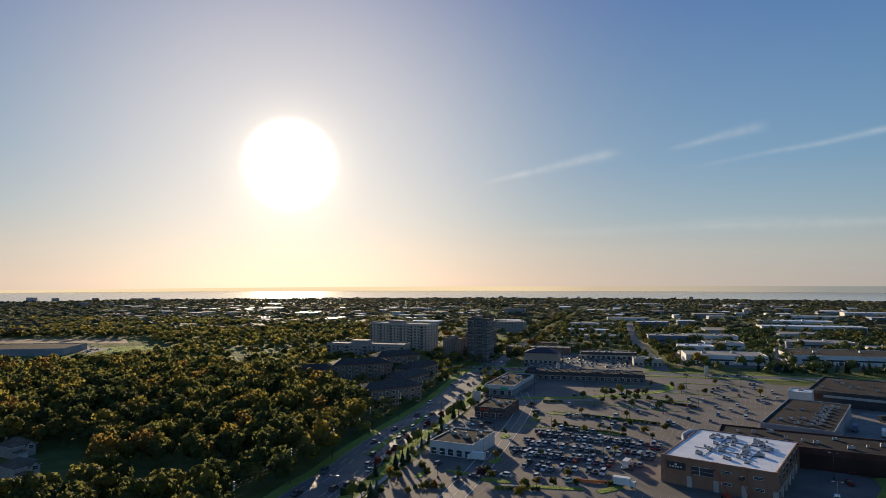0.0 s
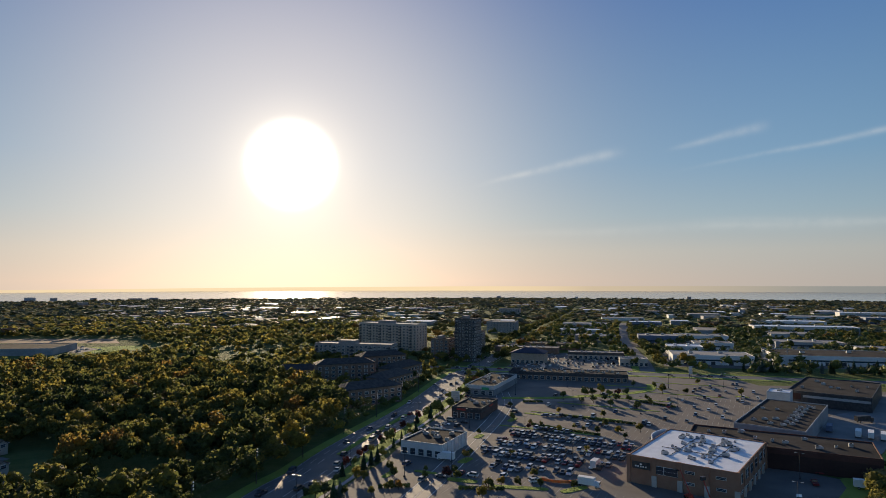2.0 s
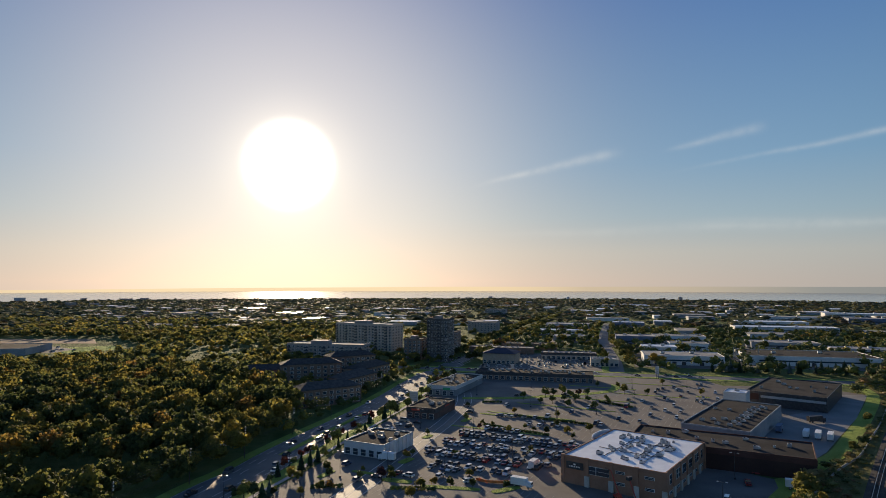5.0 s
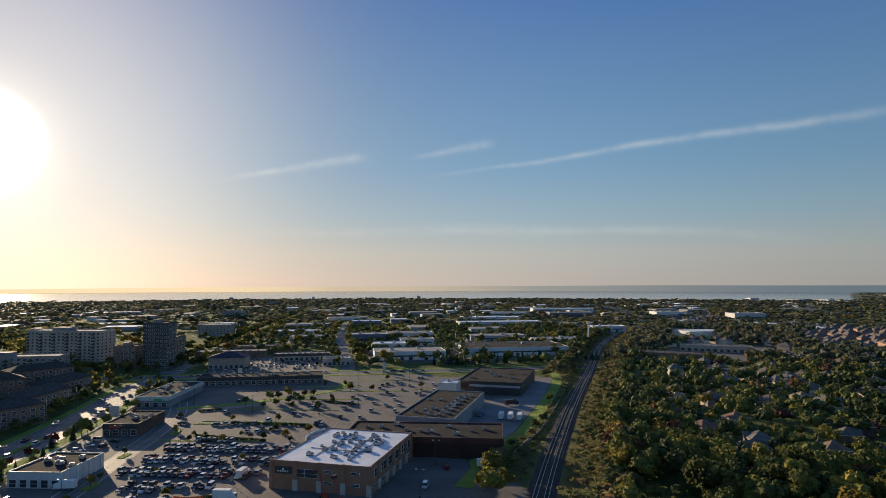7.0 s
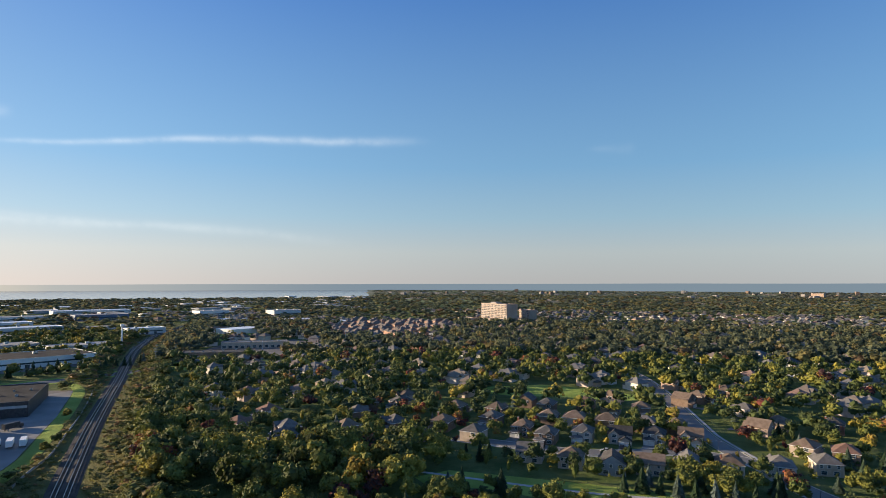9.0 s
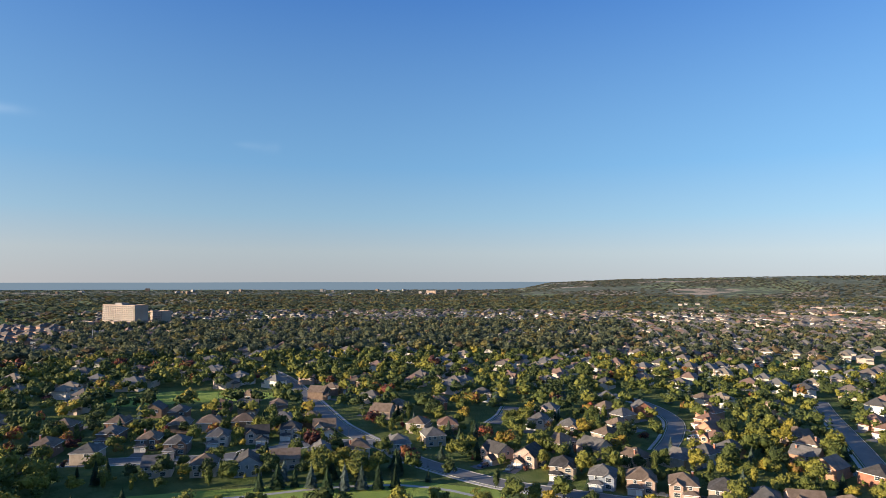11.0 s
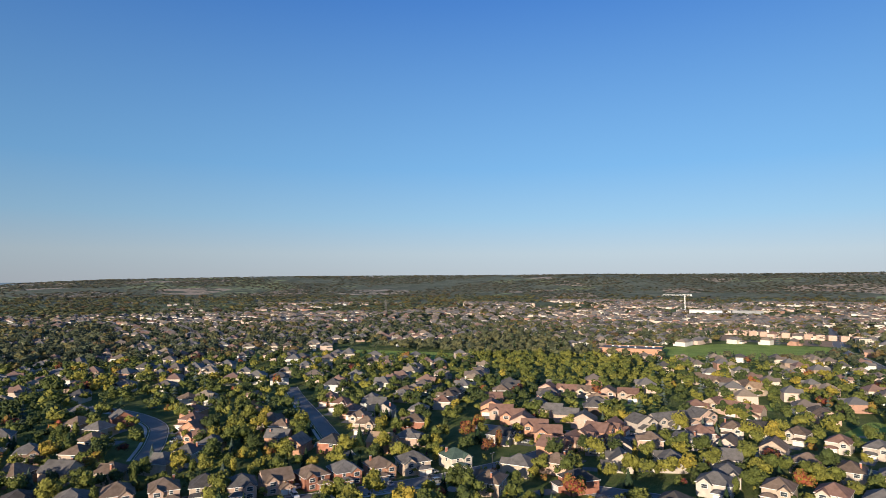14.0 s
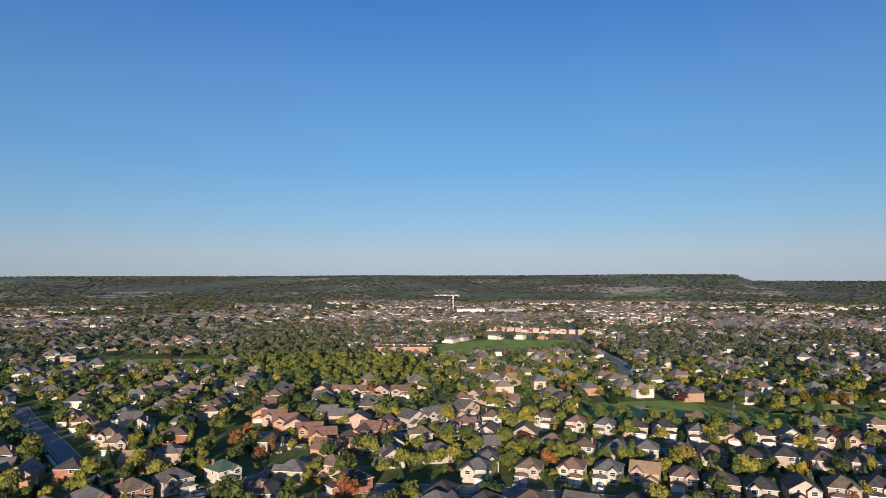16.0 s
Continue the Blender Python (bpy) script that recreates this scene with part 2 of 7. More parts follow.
GROUND, LAKE, HAZE = ground_material(), lake_material(), distance_material()
ASPHALT = surface("asphalt", (.115, .102, .090), (.180, .162, .144), 0.05, 0.85, 2.5)
ROAD = surface("road_asphalt", (.10, .096, .09), (.15, .145, .138), 0.08, 0.66, 3.0, spec=0.4)
STREET = surface("street_asphalt", (.14, .134, .125), (.20, .19, .178), 0.08, 0.75, 3.0)
CONCRETE = surface("concrete", (.34, .33, .31), (.46, .44, .41), 0.3, 0.9, 4.0)
BAYPAINT = surface("worn_bay_paint", (.22, .21, .19), (.42, .41, .39), 0.25, 0.85, 3.0)
PAINT = surface("road_paint", (.55, .55, .53), (.75, .75, .73), 0.8, 0.8, 5.0)
GRASS = surface("mown_grass", (.225, .305, .062), (.32, .40, .098), 0.06, 0.95, 2.2, 1.0, spec=0.1, deep=0.8)
VERGE = surface("rough_grass", (.13, .135, .045), (.21, .18, .07), 0.08, 0.95, 1.2, 1.0, spec=0.1, deep=1.2)
SAND = surface("sand", (.40, .31, .20), (.50, .40, .27), 0.2, 0.95, 3.0)
SOIL = surface("bare_soil", (.30, .19, .11), (.38, .25, .15), 0.05, 0.95, 1.0)
POND = glass_dark("pond_water", (.012, .014, .010), 0.06)
BALLAST = surface("ballast", (.045, .038, .033), (.080, .068, .058), 0.3, 0.95, 6.0, 0.5)
RAIL = surface("rail_steel", (.30, .27, .25), (.42, .40, .38), 1.0, 0.35, 9.0, metal=0.8)
TIMBER = surface("timber", (.06, .045, .035), (.12, .095, .075), 1.0, 0.9, 9.0)
BARK = surface("bark", (.055, .042, .032), (.10, .08, .06), 2.0, 0.95, 9.0)
LEAF, LEAF_S = leaf("leaves", LEAF_STOPS, False, 0.16), leaf("leaves_massed", LEAF_STOPS, True, 0.16)
WOODLEAF, WOODLEAF_S = leaf("wood_leaves", WOOD_STOPS, False, 0.68), leaf("wood_leaves_massed", WOOD_STOPS, True, 0.68)
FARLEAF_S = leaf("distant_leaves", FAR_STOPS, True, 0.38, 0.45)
SCRUB_STOPS = ((0.0, (.085, .110, .036)), (.45, (.20, .20, .060)), (.75, (.27, .225, .075)), (1.0, (.28, .16, .08)))
# escarpment leaves: autumn tones, greyed and lightened to carry the haze
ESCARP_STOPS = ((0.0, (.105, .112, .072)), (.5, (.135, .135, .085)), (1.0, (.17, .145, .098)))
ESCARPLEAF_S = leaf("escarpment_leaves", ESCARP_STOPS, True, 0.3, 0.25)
SCRUBLEAF_S = leaf("scrub_leaves", SCRUB_STOPS, True, 0.4, 1.6)
REDLEAF = leaf("red_leaves", ((0.0, (.10, .030, .022)), (.6, (.17, .040, .028)), (1.0, (.26, .07, .035))), False, 0.3)
PINE, PINE_S = leaf("needles", PINE_STOPS, False, 0.12), leaf("needles_massed", PINE_STOPS, True, 0.12)
CARPAINT, CARGLASS, TYRE = car_paint(), glass_dark("car_glass"), surface("tyre_rubber", (.015, .015, .015), (.03, .03, .03), 3, 0.9)
PANE = glass_dark("window_glass", (.045, .055, .065), 0.1)
FRAME = surface("window_frame_white", (.70, .70, .68), (.80, .80, .78), 2, 0.6)
DOORPAINT = surface("garage_door_paint", (.55, .54, .50), (.68, .66, .62), 1.0, 0.6, 6.0, vary=0.2)
WALLS = {
    "red-brown brick": surface("brick_red", (.27, .115, .075), (.37, .17, .115), 0.6, 0.9, 7.0, 0.3, vary=0.15),
    "orange brick": surface("brick_orange", (.40, .215, .135), (.50, .29, .195), 0.6, 0.9, 7.0, 0.3, vary=0.12),
    "pinkish brick": surface("brick_pink", (.39, .275, .215), (.50, .365, .295), 0.6, 0.9, 7.0, 0.3, vary=0.12),
    "tan brick": surface("brick_tan", (.36, .285, .22), (.47, .38, .30), 0.6, 0.9, 7.0, 0.3, vary=0.12),
    "white siding": surface("siding_white", (.40, .345, .295), (.51, .445, .385), 0.5, 0.7, 6.0, 0.1, vary=0.08),
    "cream stucco": surface("stucco_cream", (.47, .41, .335), (.58, .515, .43), 0.5, 0.9, 6.0, 0.2, vary=0.1),
    "blue-grey siding": surface("siding_grey", (.24, .27, .31), (.33, .36, .40), 0.5, 0.7, 6.0, 0.1, vary=0.15),
    "brown brick": surface("brick_brown", (.17, .115, .085), (.25, .175, .13), 0.6, 0.9, 7.0, 0.3, vary=0.15),
}
ROOFS = {
    "grey": surface("shingle_grey", (.098, .090, .083), (.165, .153, .142), 0.5, 0.9, 5.0, 0.4, vary=0.2),
    "dark": surface("shingle_dark", (.040, .036, .034), (.080, .074, .070), 0.5, 0.9, 5.0, 0.4, vary=0.2),
    "brown": surface("shingle_brown", (.12, .085, .06), (.20, .145, .11), 0.5, 0.9, 5.0, 0.4, vary=0.2),
    "terracotta": surface("shingle_terracotta", (.165, .092, .068), (.235, .138, .104), 0.5, 0.9, 5.0, 0.4, vary=0.15),
    "sandy": surface("shingle_sandy", (.25, .165, .10), (.34, .235, .15), 0.5, 0.9, 5.0, 0.4, vary=0.15),
    "green": surface("shingle_green", (.05, .085, .065), (.09, .13, .10), 0.5, 0.9, 5.0, 0.4),
}
ROOF_WHITE = surface("roof_membrane_white", (.66, .68, .71), (.80, .82, .84), 0.12, 0.45, 1.5, 0.1)
ROOF_DARK = surface("roof_gravel_dark", (.022, .022, .023), (.050, .049, .050), 0.10, 1.0, 2.0, 0.2, spec=0.08)
ROOF_GREY = surface("roof_gravel_grey", (.17, .17, .17), (.27, .27, .27), 0.06, 0.9, 1.0, vary=0.3)
METAL = surface("galvanised", (.36, .37, .38), (.50, .51, .52), 0.8, 0.45, 5.0, metal=0.6)
METAL_DARK = surface("dark_metal", (.05, .05, .055), (.09, .09, .095), 0.8, 0.5, 5.0, metal=0.5)
WHITE = surface("white_cladding", (.48, .48, .47), (.62, .62, .61), 0.05, 0.6, 0.8, vary=0.15)
GREYCLAD = surface("grey_cladding", (.24, .25, .26), (.36, .37, .38), 0.05, 0.7, 0.8, vary=0.3)
BLUECLAD = surface("blue_cladding", (.10, .14, .21), (.14, .18, .25), 0.05, 0.6, 0.8)
REDCLAD = surface("red_cladding", (.05, .022, .018), (.075, .035, .028), 0.1, 0.7, 1.0)
BROWNBAND = surface("brown_fascia", (.08, .032, .024), (.12, .05, .04), 0.2, 0.8, 2.0)
GYMBRICK = surface("gym_brick", (.30, .150, .092), (.38, .205, .135), 0.25, 0.9, 5.0, 0.3)
STONE = surface("pale_stone", (.42, .38, .33), (.54, .50, .44), 0.3, 0.85, 3.0)
APT_TAN = surface("apartment_tan", (.40, .34, .28), (.52, .45, .38), 0.15, 0.85, 2.0)
APT_GREY = surface("apartment_grey", (.24, .22, .20), (.34, .31, .29), 0.15, 0.85, 2.0)
TOWERWRAP = surface("tower_concrete", (.075, .070, .066), (.125, .115, .108), 0.15, 0.85, 2.0)
ORANGE = surface("orange_fence_mesh", (.60, .14, .04), (.75, .22, .07), 1.0, 0.8)
REDPAINT = surface("red_paint", (.40, .05, .03), (.50, .08, .05), 0.5, 0.5)
GREENSIGN = surface("green_sign", (.03, .35, .14), (.05, .45, .2), 0.5, 0.5)

# ---- building blocks ----
class Shape:
    """Collects faces, then becomes one mesh."""

    def __init__(self):
        self.v, self.f, self.m = [], [], []

    def face(self, pts, mi=0):
        k = len(self.v)
        self.v += [tuple(p) for p in pts]
        self.f.append(tuple(range(k, k + len(pts))))
        self.m.append(mi)

    def prism(self, pts, z0, z1, mi=0, top=None, bottom=False):
        n, k = len(pts), len(self.v)
        self.v += [(x, y, z0) for x, y in pts] + [(x, y, z1) for x, y in pts]
        for i in range(n):
            self.f.append((k + i, k + (i + 1) % n, k + n + (i + 1) % n, k + n + i))
            self.m.append(mi)
        self.f.append(tuple(range(k + n, k + 2 * n)))
        self.m.append(mi if top is None else top)
        if bottom:
            self.f.append(tuple(range(k + n - 1, k - 1, -1)))
            self.m.append(mi)

    def box(self, cx, cy, z0, sx, sy, sz, mi=0, top=None):
        x, y = sx / 2, sy / 2
        self.prism([(cx - x, cy - y), (cx + x, cy - y), (cx + x, cy + y), (cx - x, cy + y)], z0, z0 + sz, mi, top, True)

    def tube(self, p, q, r0, r1, n=6, mi=0):
        p, q = Vector(p), Vector(q)
        d = (q - p).normalized()
        s = d.orthogonal().normalized()
        t = d.cross(s)
        k = len(self.v)
        for c, r in ((p, r0), (q, r1)):
            self.v += [tuple(c + (s * math.cos(6.2832 * i / n) + t * math.sin(6.2832 * i / n)) * r) for i in range(n)]
        for i in range(n):
            self.f.append((k + i, k + (i + 1) % n, k + n + (i + 1) % n, k + n + i))
            self.m.append(mi)
        self.f += [tuple(range(k + n - 1, k - 1, -1)), tuple(range(k + n, k + 2 * n))]
        self.m += [mi, mi]

    def hip(self, cx, cy, w, d, z, h, over=0.45, thick=0.2, mi=0, edge=None):
        w, d = w / 2 + over, d / 2 + over
        e = [(cx - w, cy - d), (cx + w, cy - d), (cx + w, cy + d), (cx - w, cy + d)]
        self.prism(e, z - thick, z, mi if edge is None else edge, mi, True)
        a, b, c, g = [(x, y, z) for x, y in e]
        if w > d:
            r, s = (cx - w + d, cy, z + h), (cx + w - d, cy, z + h)
            self.face((a, b, s, r), mi), self.face((b, c, s), mi), self.face((c, g, r, s), mi), self.face((g, a, r), mi)
        else:
            r, s = (cx, cy - d + w, z + h), (cx, cy + d - w, z + h)
            self.face((a, b, r), mi), self.face((b, c, s, r), mi), self.face((c, g, s), mi), self.face((g, a, r, s), mi)

    def gable(self, cx, cy, w, d, z, h, along_x=True, over=0.45, thick=0.22, mi=0):
        """Two sloping slabs; the ridge runs along x or along y."""
        def p(u, v, q):
            return (cx + u, cy + v, q) if along_x else (cx + v, cy + u, q)
        l, s = (w / 2 + over, d / 2 + over) if along_x else (d / 2 + over, w / 2 + over)
        drop = z - h * over / (s - over)
        for k in (-1, 1):
            top = [p(-l, 0, z + h), p(l, 0, z + h), p(l, k * s, drop), p(-l, k * s, drop)]
            low = [(x, y, q - thick) for x, y, q in top]
            self.face(top, mi), self.face(low[::-1], mi)
            for i in range(4):
                j = (i + 1) % 4
                self.face((top[i], low[i], low[j], top[j]), mi)

    def gable_wall(self, cx, cy, w, z, h, side, along_x, mi=0):
        if along_x:
            self.face([(cx + side, cy - w / 2, z), (cx + side, cy + w / 2, z), (cx + side, cy, z + h)], mi)
        else:
            self.face([(cx - w / 2, cy + side, z), (cx + w / 2, cy + side, z), (cx, cy + side, z + h)], mi)

    def mesh(self, name, mats):
        d = bpy.data.meshes.new(name)
        d.from_pydata(self.v, [], self.f)
        for m in mats if isinstance(mats, (list, tuple)) else [mats]:
            d.materials.append(m)
        d.polygons.foreach_set("material_index", self.m)
        d.update()
        return d


def part(name, shape, mats, parent, label=""):
    """Links a shape, or a ready mesh, as one mesh object under a thing or a part."""
    ob = new(name, shape.mesh(name, mats) if isinstance(shape, Shape) else shape)
    ob.parent = parent
    return tagged(ob, label)


def thing(name, m, label, category, group=""):
    ob = new(name)
    ob.empty_display_size = 1.0
    ob.matrix_basis = m
    return tagged(ob, label, category, group)


def setting(name, shape, mats, label="", kind="structure"):
    return tagged(new(name, shape.mesh(name, mats)), label, kind=kind)


def soup(name, V, F, mats, tint=None, mi=None, label="", kind="stuff", category="", smooth=False):
    """One mesh out of many triangles."""
    d = bpy.data.meshes.new(name)
    d.vertices.add(len(V))
    d.vertices.foreach_set("co", np.ascontiguousarray(V, dtype=np.float32).ravel())
    d.loops.add(F.size)
    d.loops.foreach_set("vertex_index", np.ascontiguousarray(F, dtype=np.int32).ravel())
    d.polygons.add(len(F))
    d.polygons.foreach_set("loop_start", np.arange(0, F.size, 3, dtype=np.int32))
    for m in mats if isinstance(mats, (list, tuple)) else [mats]:
        d.materials.append(m)
    if mi is not None:
        d.polygons.foreach_set("material_index", np.ascontiguousarray(mi, dtype=np.int32))
    if not smooth:
        d.attributes.new("sharp_face", 'BOOLEAN', 'FACE').data.foreach_set("value", np.ones(len(F), bool))
    if tint is not None:
        d.attributes.new("tint", 'FLOAT', 'POINT').data.foreach_set("value", np.ascontiguousarray(tint, dtype=np.float32))
    d.update(calc_edges=True)
    d.validate()
    return tagged(new(name, d), label, category, kind=kind)


def scatter(tV, tF, pos, scale, turn):
    """The template set down once for every place."""
    n, k = len(pos), len(tV)
    c, s = np.cos(turn)[:, None], np.sin(turn)[:, None]
    S = np.asarray(scale, float)
    S = S[:, None] * np.ones(3) if S.ndim == 1 else S
    x, y, z = tV[:, 0] * S[:, :1], tV[:, 1] * S[:, 1:2], tV[:, 2] * S[:, 2:3]
    V = np.stack([x * c - y * s + pos[:, :1], x * s + y * c + pos[:, 1:2], z + pos[:, 2:3]], 2).reshape(-1, 3)
    F = (tF[None] + (np.arange(n) * k)[:, None, None]).reshape(-1, 3)
    return V, F


def inside(P, poly):
    P, q = np.asarray(P, float), np.asarray(poly, float)
    hit = np.zeros(len(P), bool)
    for (x1, y1), (x2, y2) in zip(q, np.roll(q, -1, 0)):
        if y1 != y2:
            hit ^= ((P[:, 1] < y1) != (P[:, 1] < y2)) & (P[:, 0] < (x2 - x1) * (P[:, 1] - y1) / (y2 - y1) + x1)
    return hit


def line_gap(P, line):
    """Distance of each place from a polyline."""
    P, best = np.asarray(P, float), None
    for a, b in zip(np.asarray(line[:-1], float), np.asarray(line[1:], float)):
        t = np.clip(((P - a) @ (b - a)) / ((b - a) @ (b - a)), 0, 1)
        g = np.hypot(*(P - a - t[:, None] * (b - a)).T)
        best = g if best is None else np.minimum(best, g)
    return best


def rounded(line, step=6.0):
    """A smooth curve through a few corner points (Catmull-Rom)."""
    p = [Vector(q) for q in line]
    p = [p[0] * 2 - p[1]] + p + [p[-1] * 2 - p[-2]]
    out = []
    for a, b, c, d in zip(p, p[1:], p[2:], p[3:]):
        n = max(2, int((c - b).length / step))
        for i in range(n):
            t = i / n
            out.append(0.5 * (2 * b + (c - a) * t + (2 * a - 5 * b + 4 * c - d) * t * t + (3 * b - a - 3 * c + d) * t ** 3))
    return out + [p[-2]]


def band(shape, line, lo, hi, z, mi=0, kerb=0.0, dash=0, skip=0):
    """A strip along a curve, from offset lo to hi to its right; a kerb gives it sides."""
    n = len(line)
    sides = []
    for i in range(n):
        d = (line[min(i + 1, n - 1)] - line[max(i - 1, 0)]).normalized()
        r = Vector((d.y, -d.x))
        sides.append((line[i] + r * lo, line[i] + r * hi))
    for i in range(n - 1):
        if dash and (i // dash) % 2:
            continue
        (a, b), (c, d) = sides[i], sides[i + 1]
        shape.face([(*a, z), (*b, z), (*d, z), (*c, z)], mi)
        if kerb:
            shape.face([(*a, z - kerb), (*a, z), (*c, z), (*c, z - kerb)], mi)
            shape.face([(*d, z - kerb), (*d, z), (*b, z), (*b, z - kerb)], mi)
    return shape


def sheet(name, poly, z, mat, label="", kerb=0.0):
    """A flat piece of ground; with a kerb it has sides."""
    s = Shape()
    if kerb:
        s.prism(poly, z - kerb, z)
    else:
        s.face([(x, y, z) for x, y in poly])
    d = s.mesh(name, mat)
    b = bmesh.new()
    b.from_mesh(d)
    bmesh.ops.triangulate(b, faces=b.faces[:])
    bmesh.ops.recalc_face_normals(b, faces=b.faces[:])
    b.to_mesh(d)
    b.free()
    return tagged(new(name, d), label, kind="structure")


def scattered(xmin, xmax, ymin, ymax, step, jitter=0.42):
    """Jittered places over a rectangle."""
    gx, gy = np.meshgrid(np.arange(xmin, xmax, step), np.arange(ymin, ymax, step))
    P = np.stack([gx.ravel(), gy.ravel()], 1)
    return P + rng.uniform(-jitter, jitter, P.shape) * step


rng = np.random.default_rng(11)
EYE = np.array((54.0, 0.0))


def bearing(P):
    return np.degrees(np.arctan2(P[:, 0] - EYE[0], P[:, 1] - EYE[1])) % 360


def reach(P):
    return np.hypot(P[:, 0] - EYE[0], P[:, 1] - EYE[1])

# ---- land: one sheet to the horizon, rising to the escarpment ----
CREST = ((0, 0), (60, 0), (99, 0), (103, 14), (105.5, 60), (112, 88), (122, 106), (138, 120), (152, 126), (170, 130), (184, 132), (186.0, 130), (187.2, 86), (215, 76), (260, 30), (300, 0), (360, 0))


def crest(b):
    x, y = zip(*CREST)
    return np.interp(b, x, y)


def height(P):
    b, r = bearing(P), reach(P)
    u = np.clip((r - 2750) / 2000, 0, 1)
    z = crest(b) * (0.30 * u + 0.70 * u ** 2 * (3 - 2 * u))
    z = z * (1 + 0.30 * np.sin(P[:, 0] * 0.0031 + P[:, 1] * 0.0012) * u * (1 - u) * 2)
    lake = ((b < 57) | (b > 296)) & (r > 2480)
    return np.where(lake, -7.0, z)


radii = np.concatenate([np.linspace(0.05, 600, 13), np.geomspace(660, 4880, 44)])
turns = np.radians(np.arange(0, 360, 1.5))
R_, T_ = np.meshgrid(radii, turns)
gp = np.stack([EYE[0] + (R_ * np.sin(T_)).ravel(), EYE[1] + (R_ * np.cos(T_)).ravel()], 1)
gz = height(gp) + np.where(reach(gp) > 3000, 1.0, 0.0) * rng.uniform(-1.5, 1.5, len(gp))
nr, nt = len(radii), len(turns)
ii, jj = np.meshgrid(np.arange(nt), np.arange(nr - 1), indexing="ij")
q0, q1, q2, q3 = ii * nr + jj, ((ii + 1) % nt) * nr + jj, ((ii + 1) % nt) * nr + jj + 1, ii * nr + jj + 1
gF = np.concatenate([np.stack([q0, q2, q1], 2).reshape(-1, 3), np.stack([q0, q3, q2], 2).reshape(-1, 3)])
soup("ground", np.column_stack([gp, gz]), gF, GROUND, label="grassy and wooded plain reaching the horizon", kind="structure", smooth=True)

s = Shape()
for k in range(-64, 58):
    b0, b1 = radians(k), radians(k + 1)
    s.face([(EYE[0] + r * math.sin(b), r * math.cos(b), -3.0) for r, b in ((2490, b0), (4880, b0), (4880, b1), (2490, b1))])
setting("lake", s, LAKE, "wide blue-grey lake glittering under the low sun")
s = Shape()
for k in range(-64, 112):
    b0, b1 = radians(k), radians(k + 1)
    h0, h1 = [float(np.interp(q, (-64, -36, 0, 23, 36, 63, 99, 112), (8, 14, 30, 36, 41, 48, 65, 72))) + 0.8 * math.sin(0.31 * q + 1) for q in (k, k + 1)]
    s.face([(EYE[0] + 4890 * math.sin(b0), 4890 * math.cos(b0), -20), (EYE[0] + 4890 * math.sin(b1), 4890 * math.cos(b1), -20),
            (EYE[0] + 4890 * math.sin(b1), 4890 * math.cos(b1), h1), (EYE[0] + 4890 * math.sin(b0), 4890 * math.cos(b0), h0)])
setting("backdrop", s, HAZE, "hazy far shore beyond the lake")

# ---- roads ----
ARTERIAL = rounded([(-58, 160), (-46, 219), (-38, 243), (-32, 270), (-23, 302), (-11, 340), (4, 395), (24, 485), (40, 535), (88, 701), (150, 909), (214, 1117), (330, 1500), (560, 2250)])
CROSS = rounded([(-60, 560), (40, 532), (100, 519), (180, 500), (250, 483), (330, 462), (420, 448)])
NORTH = rounded([(178, 500), (198, 579), (217, 673), (250, 820), (330, 1100)])
ACCESS = rounded([(2, 215), (8, 232), (16, 256), (28, 296), (40, 336), (50, 380), (52, 420)])
INNER = rounded([(50, 392), (80, 392), (103, 397), (149, 414), (168, 440), (178, 500)])
RES_A = rounded([(323, 130), (324, 83), (327, 66), (335, 50), (344, 36), (346, 10), (338, -2), (320, -10), (304, -22), (287, -38), (277, -52), (255, -92), (236, -123), (226, -143), (215, -165), (204, -195),
                 (197, -222), (194, -245), (182, -280), (172, -297)])
RES_B = rounded([(344, 6), (377, 22), (398, 29), (487, 57), (560, 85), (640, 130)])
RES_C = rounded([(455, -150), (419, -159), (378, -156), (345, -140), (318, -122)])
RES_D = rounded([(420, -272), (383, -250), (315, -213), (258, -180)])
RES_E = rounded([(419, -76), (395, -68), (376, -58)])
RES_F = rounded([(165, -206), (140, -213), (105, -221), (60, -225), (10, -225), (-40, -232), (-110, -240)])
RES_G = rounded([(172, -297), (120, -298), (80, -295), (30, -298), (-20, -302), (-90, -310)])
RES_H = rounded([(84, -492), (82, -506), (85, -560), (92, -605), (120, -700), (153, -803), (175, -934), (195, -1060), (215, -1198)])
RES_I = rounded([(250, -260), (205, -277), (172, -297)])
STREETS = [RES_A, RES_B, RES_C, RES_D, RES_E, RES_F, RES_G, RES_H, RES_I]
ROADS = [([p for p in ARTERIAL if p.y < 575], 13.0), ([p for p in ARTERIAL if p.y > 560], 8.0), (CROSS, 9.0), (NORTH, 7.0)] + [(q, 5.5) for q in STREETS]

s = band(Shape(), [p for p in ARTERIAL if p.y < 570], -10.5, 9.5, 0.10)
band(s, [p for p in ARTERIAL if p.y > 560], -6.0, 6.0, 0.104)
setting("road", s, ROAD, "worn grey asphalt main road with several lanes")
s = Shape()
for o in (-7.0, -3.6, 3.2, 6.4):
    band(s, ARTERIAL[:110], o - 0.09, o + 0.09, 0.125, dash=1)
for o in (-10.1, 9.1):
    band(s, ARTERIAL[:110], o - 0.08, o + 0.08, 0.125)
setting("road_marking", s, PAINT, "white painted lane lines on asphalt")
s = band(Shape(), [p for p in ARTERIAL if 268 < p.y < 352], -1.6, 1.2, 0.28, kerb=0.3)
setting("road_median", s, GRASS, "narrow mown grass median with concrete kerb")
